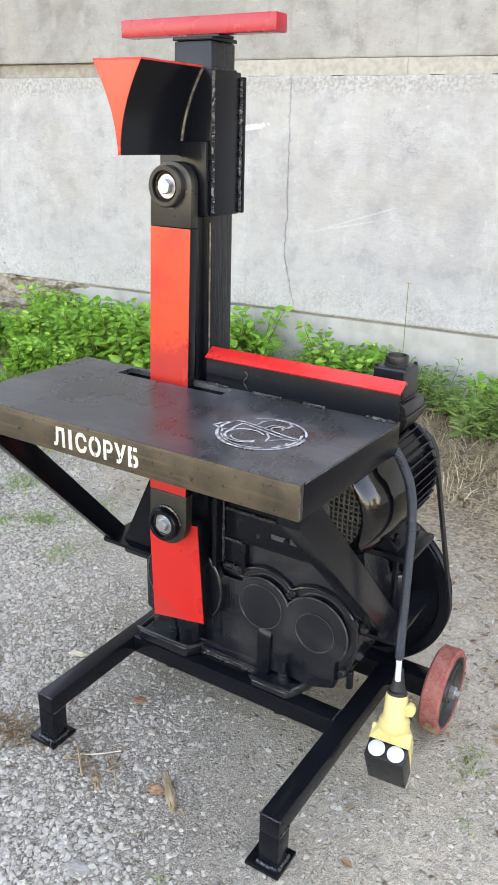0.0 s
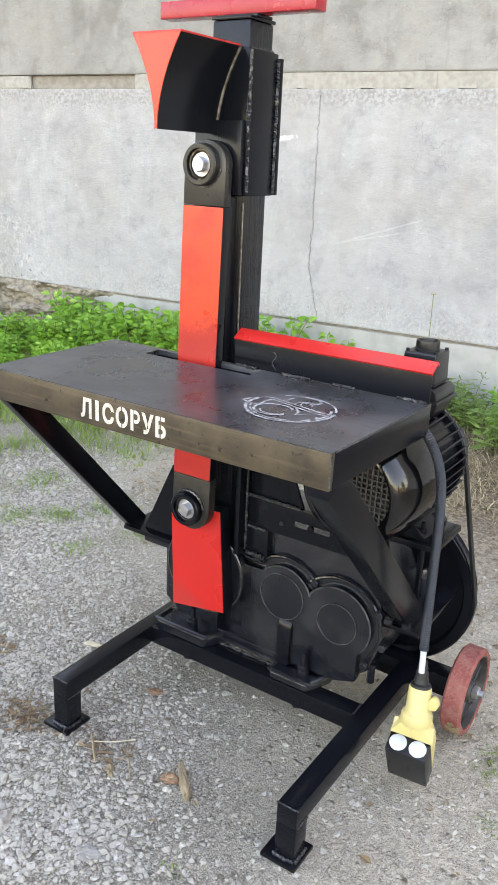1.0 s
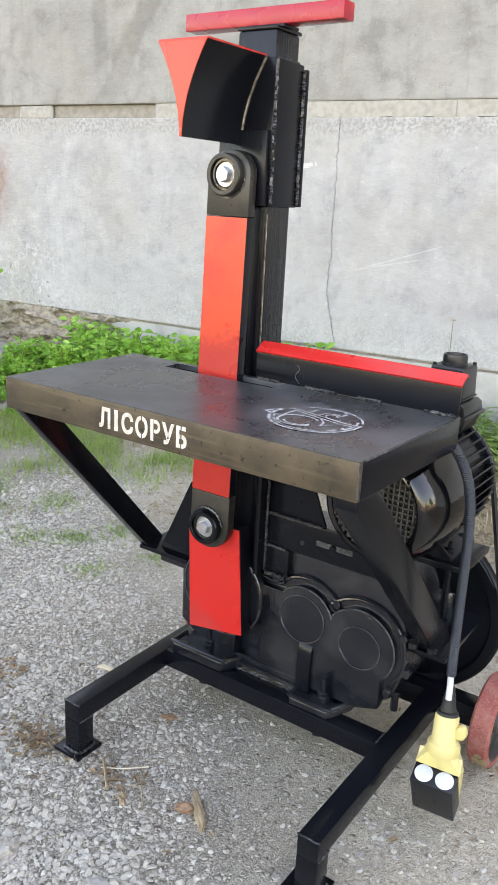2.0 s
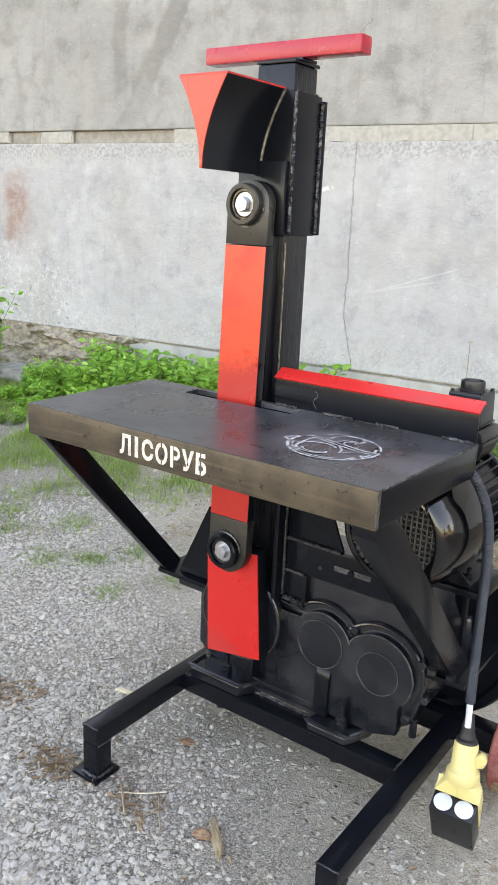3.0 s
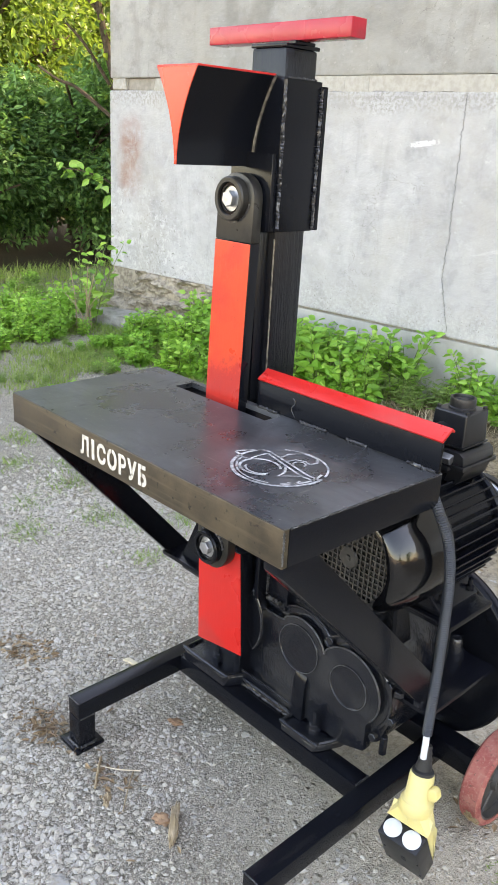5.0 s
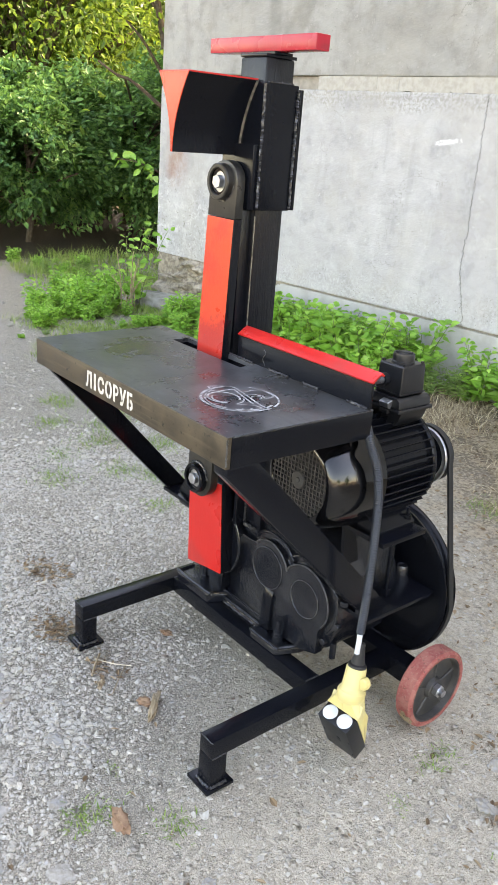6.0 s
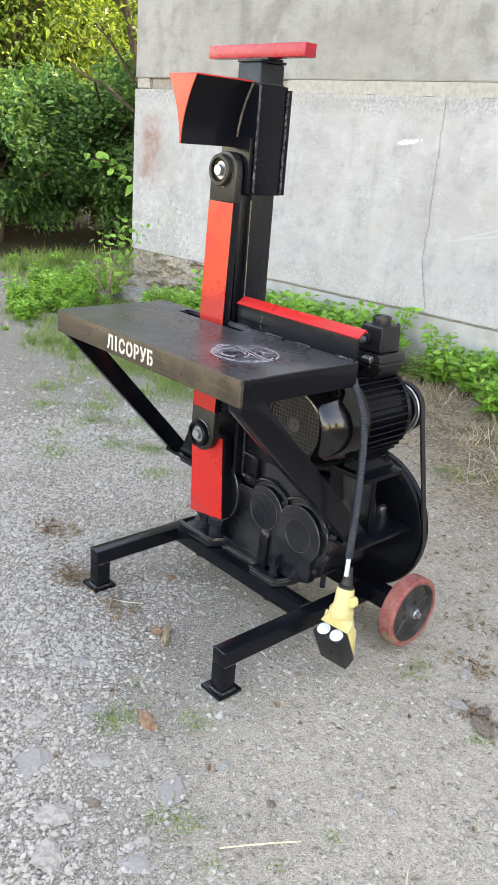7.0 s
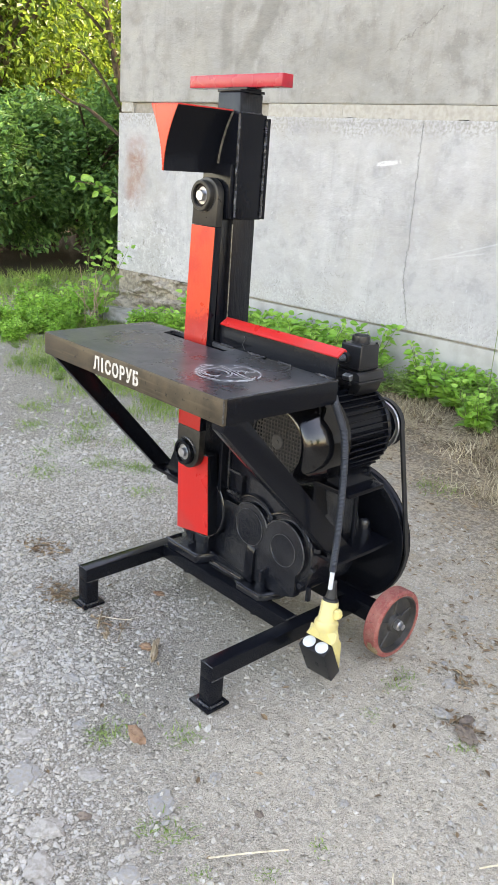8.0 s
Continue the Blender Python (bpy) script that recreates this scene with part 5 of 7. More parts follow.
def ground_material():
    m = Nodes("gravel_and_sandy_dirt")
    p = m.world_pos()
    sep = m.n("ShaderNodeSeparateXYZ")
    m.link(p, sep.inputs[0])
    x, y = sep.outputs[0], sep.outputs[1]
    big = m.noise(p, 1.1, 5, 0.6)
    mid = m.noise(p, 7, 6, 0.65)
    fine = m.noise(p, 60, 5, 0.65)
    def bw(col):
        node = m.n("ShaderNodeRGBToBW")
        m.link(col, node.inputs[0])
        return node.outputs[0]

    warp = m.n("ShaderNodeVectorMath", operation="ADD")
    wn = m.n("ShaderNodeTexNoise")
    m.link(p, wn.inputs["Vector"])
    wn.inputs["Scale"].default_value = 70
    ws = m.n("ShaderNodeVectorMath", operation="SCALE")
    m.link(wn.outputs["Color"], ws.inputs[0])
    ws.inputs["Scale"].default_value = 0.012
    m.link(p, warp.inputs[0])
    m.link(ws.outputs[0], warp.inputs[1])
    q = warp.outputs[0]
    grain = m.noise(p, 420, 3, 0.7)
    dust = m.mix(m.smooth(m.noise(p, 240, 3), 0.38, 0.62), (0.30, 0.264, 0.208), (0.53, 0.475, 0.383))
    # dark pits painted between grains, standing in for shade in the gaps
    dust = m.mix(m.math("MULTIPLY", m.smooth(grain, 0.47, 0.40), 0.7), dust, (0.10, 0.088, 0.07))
    g = dust
    tall = None
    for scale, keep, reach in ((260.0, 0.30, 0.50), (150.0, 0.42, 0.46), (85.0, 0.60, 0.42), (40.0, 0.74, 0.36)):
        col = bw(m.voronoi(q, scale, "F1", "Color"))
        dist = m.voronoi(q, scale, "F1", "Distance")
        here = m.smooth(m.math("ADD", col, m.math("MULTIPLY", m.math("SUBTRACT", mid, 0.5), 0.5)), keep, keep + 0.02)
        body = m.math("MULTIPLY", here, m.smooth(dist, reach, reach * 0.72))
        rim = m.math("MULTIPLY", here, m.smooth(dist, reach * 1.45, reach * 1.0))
        tone = m.ramp(m.math("FRACT", m.math("MULTIPLY", col, 17.3)), (0.0, (0.19, 0.170, 0.138)), (0.3, (0.38, 0.350, 0.293)), (0.55, (0.45, 0.422, 0.368)), (0.8, (0.56, 0.516, 0.43)), (1.0, (0.68, 0.638, 0.552)))
        tone = m.mix(m.math("MULTIPLY", m.smooth(grain, 0.45, 0.62), 0.35), tone, (0.27, 0.24, 0.195))
        # crevice shade round each pebble is painted into the colour
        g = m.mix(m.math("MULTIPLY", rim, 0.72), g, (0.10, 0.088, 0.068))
        g = m.mix(m.math("MULTIPLY", body, 0.85), g, tone)
        dome = m.math("MULTIPLY", m.math("MULTIPLY", here, m.smooth(dist, reach * 1.1, 0.0)), 22.0 / scale)
        tall = dome if tall is None else m.math("MAXIMUM", tall, dome)
    sand = m.mix(m.smooth(fine, 0.35, 0.65), (0.42, 0.362, 0.280), (0.60, 0.528, 0.418))
    sand = m.mix(0.4, sand, dust)
    sand = m.mix(m.math("MULTIPLY", m.smooth(m.noise(p, 34, 4), 0.5, 0.66), 0.5), sand, g)
    speck = m.smooth(m.voronoi(q, 120.0, "F1", "Distance"), 0.26, 0.18)
    pick = m.smooth(bw(m.voronoi(q, 120.0, "F1", "Color")), 0.56, 0.60)
    sand = m.mix(m.math("MULTIPLY", m.math("MULTIPLY", speck, pick), 0.65), sand, (0.15, 0.125, 0.095))
    # sandy towards the wheel and under the machine, gravel elsewhere
    lean = m.math("ADD", m.math("MULTIPLY", m.math("ADD", x, 0.55), 0.75), m.math("MULTIPLY", m.math("SUBTRACT", y, 1.35), 0.85))
    s = m.smooth(m.math("ADD", lean, m.math("MULTIPLY", m.math("SUBTRACT", big, 0.5), 1.4)), -0.78, 0.05)
    c = m.mix(m.math("MULTIPLY", s, 0.9), g, sand)
    # brown soil by the wall
    back = m.math("ADD", y, m.math("MULTIPLY", x, 0.45))
    soil = m.smooth(m.math("ADD", back, m.math("MULTIPLY", m.math("SUBTRACT", mid, 0.5), 1.8)), 1.7, 3.0)
    c = m.mix(soil, c, m.mix(m.smooth(m.math("ADD", m.math("MULTIPLY", fine, 0.55), m.math("MULTIPLY", mid, 0.45)), 0.42, 0.60), (0.105, 0.078, 0.050), (0.38, 0.30, 0.205)))
    c = m.mix(m.math("MULTIPLY", m.smooth(mid, 0.6, 0.75), 0.4), c, (0.19, 0.165, 0.13))
    # deep shade beneath the shrubs, painted as near-black soil
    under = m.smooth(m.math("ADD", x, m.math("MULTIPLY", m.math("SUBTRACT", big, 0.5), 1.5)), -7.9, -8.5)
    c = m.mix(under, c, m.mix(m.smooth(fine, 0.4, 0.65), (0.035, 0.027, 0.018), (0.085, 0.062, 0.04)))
    h = m.math("ADD", m.math("MULTIPLY", tall, 2.2), m.math("MULTIPLY", fine, 0.5))
    n = m.bump(h, 1.0, 0.012, m.bump(mid, 0.4, 0.02))
    return m.done(c, 0.93, 0.0, n, 0.2)


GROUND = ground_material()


def build_ground():
    xs = list(np.arange(-4.0, 1.4, 0.045))
    ys = list(np.arange(-0.6, 4.7, 0.045))
    far = [5.5, 7, 9, 12, 17, 25, 50, 150, 600, 2000]
    xs = [-4.0 - f for f in reversed(far)] + xs + [1.4 + f for f in far]
    ys = [-0.6 - f for f in reversed(far)] + ys + [4.7 + f for f in far]
    verts = [(x, y, ground_height(x, y)) for y in ys for x in xs]
    w = len(xs)
    faces = [(j * w + i, j * w + i + 1, (j + 1) * w + i + 1, (j + 1) * w + i) for j in range(len(ys) - 1) for i in range(w - 1)]
    me = bpy.data.meshes.new("ground")
    me.from_pydata(verts, [], faces)
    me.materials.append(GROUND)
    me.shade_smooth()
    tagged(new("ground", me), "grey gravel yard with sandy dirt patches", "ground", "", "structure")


build_ground()


# ---------------------------------------------------------------- plants
def leaf_material(name, dark, light, yellow, through=0.35, rough=0.5):
    m = Nodes(name)
    rnd = m.n("ShaderNodeNewGeometry").outputs["Random Per Island"]
    p = m.world_pos()
    c = m.ramp(rnd, (0.0, dark), (0.55, light), (1.0, yellow))
    c = m.mix(m.math("MULTIPLY", m.smooth(m.noise(p, 3.0, 3), 0.4, 0.65), 0.4), c, dark)
    m.done(c, rough, 0.0, None, 0.4)
    tr = m.n("ShaderNodeBsdfTranslucent")
    m.link(m.mix(0.5, c, yellow), tr.inputs[0])
    mx = m.n("ShaderNodeMixShader")
    mx.inputs[0].default_value = through
    m.link(m.bsdf.outputs[0], mx.inputs[1])
    m.link(tr.outputs[0], mx.inputs[2])
    m.link(mx.outputs[0], m.out.inputs[0])
    return m.mat


WEED_LEAF = leaf_material("fresh_weed_leaf", (0.085, 0.245, 0.030), (0.195, 0.45, 0.062), (0.40, 0.64, 0.14), 0.36, 0.42)
HERB_LEAF = leaf_material("grey_green_herb_leaf", (0.11, 0.20, 0.048), (0.19, 0.31, 0.09), (0.27, 0.39, 0.12))
BUSH_LEAF = leaf_material("dark_bush_leaf", (0.045, 0.130, 0.044), (0.115, 0.275, 0.078), (0.23, 0.44, 0.115), 0.26, 0.50)
TREE_LEAF = leaf_material("sunlit_tree_leaf", (0.028, 0.070, 0.014), (0.105, 0.205, 0.030), (0.33, 0.47, 0.07), 0.36, 0.45)
GRASS = leaf_material("grass_blade", (0.12, 0.22, 0.04), (0.22, 0.36, 0.06), (0.38, 0.42, 0.15), 0.35)
DRY = leaf_material("dry_straw", (0.13, 0.09, 0.052), (0.42, 0.33, 0.20), (0.70, 0.60, 0.41), 0.1, 0.75)
BARK = plain("brown_bark", (0.075, 0.055, 0.038), (0.13, 0.10, 0.07), 0.9, 25, 1.0, 0.2)
STEM = plain("green_stem", (0.11, 0.17, 0.05), (0.16, 0.19, 0.07), 0.6, 20, 0.2)
DRYSTEM = plain("dry_brown_stem", (0.26, 0.19, 0.11), (0.36, 0.28, 0.18), 0.85, 30, 0.4)


def unit(v):
    return v / np.maximum(np.linalg.norm(v, axis=-1, keepdims=True), 1e-9)


def leaf_mesh(name, base, along, normal, length, width, material, fold=0.18, droop=0.15, broad=False):
    """Many pointed, slightly folded leaves: each has six corners and four triangles."""
    base, along, normal = np.asarray(base), unit(np.asarray(along)), np.asarray(normal)
    side = unit(np.cross(along, normal))
    up = unit(np.cross(side, along))
    L, W = np.asarray(length)[:, None], np.asarray(width)[:, None]
    p0 = base
    tip = base + along * L - up * L * droop
    q1 = base + along * L * 0.30 + side * W * 0.5 + up * W * fold
    q2 = base + along * L * 0.66 + side * W * 0.38 + up * (W * fold - L * droop * 0.4)
    r1 = base + along * L * 0.30 - side * W * 0.5 + up * W * fold
    r2 = base + along * L * 0.66 - side * W * 0.38 + up * (W * fold - L * droop * 0.4)
    if broad:
        q0 = base + along * L * 0.07 + side * W * 0.26 + up * W * fold * 0.6
        r0 = base + along * L * 0.07 - side * W * 0.26 + up * W * fold * 0.6
        q3 = base + along * L * 0.86 + side * W * 0.15 - up * L * droop * 0.75
        r3 = base + along * L * 0.86 - side * W * 0.15 - up * L * droop * 0.75
        v = np.stack([p0, q0, q1, q2, q3, tip, r3, r2, r1, r0], 1).reshape(-1, 3)
        k = np.arange(len(base))[:, None] * 10
        f = np.concatenate([k + np.array([[0, 1, 2, 3, 4, 5]]), k + np.array([[0, 5, 6, 7, 8, 9]])], 0)
        me = bpy.data.meshes.new(name)
        me.from_pydata(v.tolist(), [], f.tolist())
        me.materials.append(material)
        return me
    v = np.stack([p0, q1, q2, tip, r2, r1], 1).reshape(-1, 3)
    k = np.arange(len(base))[:, None] * 6
    f = np.concatenate([k + np.array([[0, 1, 2, 3]]), k + np.array([[0, 3, 4, 5]])], 0)
    me = bpy.data.meshes.new(name)
    me.from_pydata(v.tolist(), [], f.tolist())
    me.materials.append(material)
    return me


def clumped(rng, centres, per, spread):
    c = np.repeat(np.asarray(centres), per, axis=0)
    return c + rng.normal(0, 1, c.shape) * spread


def woody(name, label, category, height, spread, trunk_r, clumps, per, leaf, mat, seed, low=0.12, limbs=9, group=""):
    """A shrub or tree standing at the origin: tapered trunk, limbs and a crown of leaf clumps with gaps."""
    rng = np.random.default_rng(seed)
    ob = thing(name, (0, 0, 0), label, category, group)
    b = tube([(0, 0, -0.1), (0.05 * spread, 0.02, height * 0.3), (-0.04 * spread, 0.05, height * 0.6), (0.02, 0, height * 0.85)], [trunk_r, trunk_r * 0.8, trunk_r * 0.5, trunk_r * 0.2], 8)
    part("trunk", b, BARK, ob, "", True)
    for k in range(limbs):
        a = rng.uniform(0, 2 * math.pi)
        z0 = height * rng.uniform(0.08, 0.55)
        r = spread * rng.uniform(0.6, 0.95)
        z1 = z0 + height * rng.uniform(0.15, 0.4)
        b = tube([(0, 0, z0), (0.45 * r * math.cos(a), 0.45 * r * math.sin(a), z0 + (z1 - z0) * 0.65), (r * math.cos(a), r * math.sin(a), z1)], [trunk_r * 0.45, trunk_r * 0.3, trunk_r * 0.1], 6)
        part("limb", b, BARK, ob, "", True)
    d = unit(rng.normal(0, 1, (clumps, 3)))
    r = rng.uniform(0.35, 1.0, (clumps, 1)) ** 0.5 * (1 + 0.25 * np.sin(3 * np.arctan2(d[:, 1:2], d[:, 0:1]) + seed))
    mid = height * (0.5 + low / 2)
    centres = d * r * np.array([spread, spread, height * (0.5 - low / 2)]) + np.array([0, 0, mid])
    pos = clumped(rng, centres, per, spread * (0.088 if per > 70 else 0.105))
    out = unit(pos - np.array([0, 0, mid * 0.8]))
    along = unit(out * 0.7 + rng.normal(0, 0.6, pos.shape) + np.array([0, 0, -0.15]))
    nrm = unit(np.array([0, 0, 1.0]) + rng.normal(0, 0.45, pos.shape) + out * 0.3)
    size = leaf * rng.uniform(0.6, 1.25, len(pos))
    me = leaf_mesh("crown", pos, along, nrm, size, size * rng.uniform(0.48, 0.62, len(pos)), mat)
    crown = new("crown", me)
    crown.parent = ob
    tagged(crown, kind="stuff")
    return ob


def scaled_pose(x, y, z, turn, k, kz=None):
    return pose(x, y, z, 0, 0, turn) @ Matrix.Diagonal((k, k, kz or k, 1))


def build_trees():
    a = woody("shrub", "dense dark green leafy shrub beyond the building corner", "shrub", 2.5, 1.25, 0.045, 150, 135, 0.095, BUSH_LEAF, 11, 0.16, 10, "shrubs by the corner")
    c = woody("shrub", "dense dark green leafy shrub beyond the building corner", "shrub", 2.9, 1.35, 0.05, 155, 135, 0.095, BUSH_LEAF, 12, 0.14, 10, "shrubs by the corner")
    a.matrix_world = scaled_pose(-9.6, 4.75, 0, 20, 1.0, 0.84)
    c.matrix_world = scaled_pose(-9.5, 6.3, 0, 80, 1.0, 0.78)
    for x, y, turn, k, src in ((-10.3, 3.2, 140, 1.0, a), (-11.2, 5.6, 200, 1.15, a), (-9.9, 7.9, 250, 1.0, a), (-10.6, 1.4, 300, 1.05, c), (-12.3, 4.4, 30, 1.1, a), (-11.3, 7.2, 100, 1.15, c), (-12.6, 7.6, 160, 1.2, a), (-10.7, 4.6, 230, 0.95, c), (-10.9, 6.5, 20, 1.0, a), (-12.0, 5.9, 280, 1.05, c), (-11.6, 3.6, 340, 1.0, a)):
        copy_thing(src, scaled_pose(x, y, 0, turn, k, 0.82 * k))
    t = woody("tree", "tall broad-leaved tree with sunlit yellow-green leaves", "tree", 7.5, 2.2, 0.13, 330, 62, 0.115, TREE_LEAF, 21, 0.2, 12, "trees behind the shrubs")
    u = woody("tree", "tall broad-leaved tree with sunlit yellow-green leaves", "tree", 8.5, 2.4, 0.15, 340, 62, 0.115, TREE_LEAF, 22, 0.18, 12, "trees behind the shrubs")
    t.matrix_world = scaled_pose(-12.9, 6.2, 0, 10, 1.0)
    u.matrix_world = scaled_pose(-16.2, 9.3, 0, 120, 1.0)
    # Copies with x > -11 are unseen, added to shade shrubs and grass.
    for x, y, turn, k, src in ((-13.6, 4.0, 60, 0.9, u), (-14.6, 7.8, 15, 0.9, t), (-13.8, 0.4, 160, 1.1, t), (-16.6, 7.4, 210, 1.2, t), (-17.0, 11.0, 260, 1.2, u), (-18.0, 4.0, 290, 1.3, u), (-7.6, 8.0, 330, 0.55, t), (-21.0, 8.0, 40, 1.5, t), (-21.5, 13.0, 90, 1.5, u), (-8.9, 8.9, 15, 0.6, u), (-10.4, 9.9, 75, 0.5, t), (-7.6, 12.5, 130, 1.0, u), (-9.8, 14.0, 190, 1.1, t), (-6.5, 15.5, 230, 1.1, u)):
        copy_thing(src, scaled_pose(x, y, 0, turn, k))


build_trees()


def build_leaning_tree():
    """A thin tree whose stem and bare boughs show between the shrubs and the building corner."""
    ob = thing("tree", (-7.75, 6.1, 0), "thin leaning tree with bare brown boughs beside the building corner", "tree")
    part("trunk", tube([(-7.75, 6.1, -0.1), (-7.62, 5.85, 1.2), (-7.72, 5.52, 2.4), (-7.88, 5.36, 3.6), (-8.1, 5.2, 5.2)], [0.06, 0.045, 0.036, 0.028, 0.016], 8), BARK, ob, "", True)
    for pts in ([(-7.30, 5.40, 1.62), (-7.48, 5.02, 1.93), (-7.58, 4.86, 2.00), (-7.72, 4.72, 2.12)], [(-7.68, 5.62, 1.9), (-7.75, 5.30, 2.35), (-7.84, 5.12, 2.55)], [(-7.78, 5.46, 2.7), (-7.85, 5.1, 3.0), (-8.05, 4.6, 3.15)]):
        part("limb", tube(pts, [0.020, 0.016, 0.012, 0.006], 7), BARK, ob, "", True)
    rng = np.random.default_rng(91)
    n = 700
    pos = np.array([[-7.9, 5.3, 3.1]]) + np.c_[rng.normal(0, 0.35, n), rng.normal(0, 0.5, n), rng.normal(0, 0.55, n)]
    size = rng.uniform(0.07, 0.12, n)
    crown = new("crown", leaf_mesh("crown", pos - np.array([[-7.75, 6.1, 0]]), rng.normal(0, 1, (n, 3)), np.array([[0, 0, 1.0]]) + rng.normal(0, 0.5, (n, 3)), size, size * 0.55, TREE_LEAF))
    crown.parent = ob
    tagged(crown, kind="stuff")


build_leaning_tree()


def build_yard_edge():
    """Trees round the rest of the yard, seen only as reflections in the glossy paint."""
    pair = [woody("tree", "broad-leaved green tree at the far edge of the yard", "tree", 7.5, 2.4, 0.14, 150, 26, 0.28, TREE_LEAF, 25 + i, 0.1, 8, "trees round the yard") for i in range(2)]
    for i, (x, y) in enumerate(((12.0, -2.0), (13.0, 3.0), (12.5, -7.5), (8.5, -11.5), (3.0, -13.0), (-3.0, -13.5), (-9.0, -11.0), (-13.5, -6.0))):
        m = scaled_pose(x, y, 0, i * 50, 0.40 + 0.06 * (i % 3))
        if i < 2:
            pair[i].matrix_world = m
        else:
            copy_thing(pair[i % 2], m)


build_yard_edge()


def weed(name, label, seed, height, stems, leaf, mat, ratio=0.6):
    """A leafy wild plant at the origin: a few stems with paired leaves that grow smaller upwards."""
    rng = np.random.default_rng(seed)
    ob = thing(name, (0, 0, 0), label, "weed", "weeds along the wall")
    base, along, nrm, size = [], [], [], []
    for s in range(stems):
        a = rng.uniform(0, 2 * math.pi)
        h = height * rng.uniform(0.65, 1.05)
        off = np.array([math.cos(a), math.sin(a), 0]) * rng.uniform(0.0, 0.10)
        lean = np.array([math.cos(a), math.sin(a), 0]) * h * rng.uniform(0.1, 0.4)
        pts = [off + lean * t ** 1.5 + np.array([0, 0, h * t]) for t in (0.0, 0.35, 0.7, 1.0)]
        part("stem", tube(pts, [0.004, 0.0035, 0.0025, 0.0015], 5, None, 0, h / 6), STEM, ob, "", True)
        nodes = 9
        for i in range(nodes):
            t = 0.18 + 0.82 * i / (nodes - 1)
            p = off + lean * t ** 1.5 + np.array([0, 0, h * t])
            for side in range(3 if i > nodes - 3 else 2):
                b = a + i * 1.57 + side * (math.pi if i <= nodes - 3 else 2.1) + rng.uniform(-0.4, 0.4)
                dirn = np.array([math.cos(b), math.sin(b), rng.uniform(-0.15, 0.7)])
                l = leaf * (1.10 - 0.62 * t) * rng.uniform(0.75, 1.25)
                base.append(p + dirn * 0.02)
                along.append(dirn)
                nrm.append(np.array([0, 0, 1.0]) + rng.normal(0, 0.85, 3))
                size.append(l)
    size = np.array(size)
    lv = new("leaves", leaf_mesh("leaves", np.array(base), np.array(along), np.array(nrm), size, size * ratio * rng.uniform(0.85, 1.15, len(size)), mat, 0.15, 0.22, ratio > 0.45))
    lv.parent = ob
    tagged(lv, kind="stuff")
    return ob


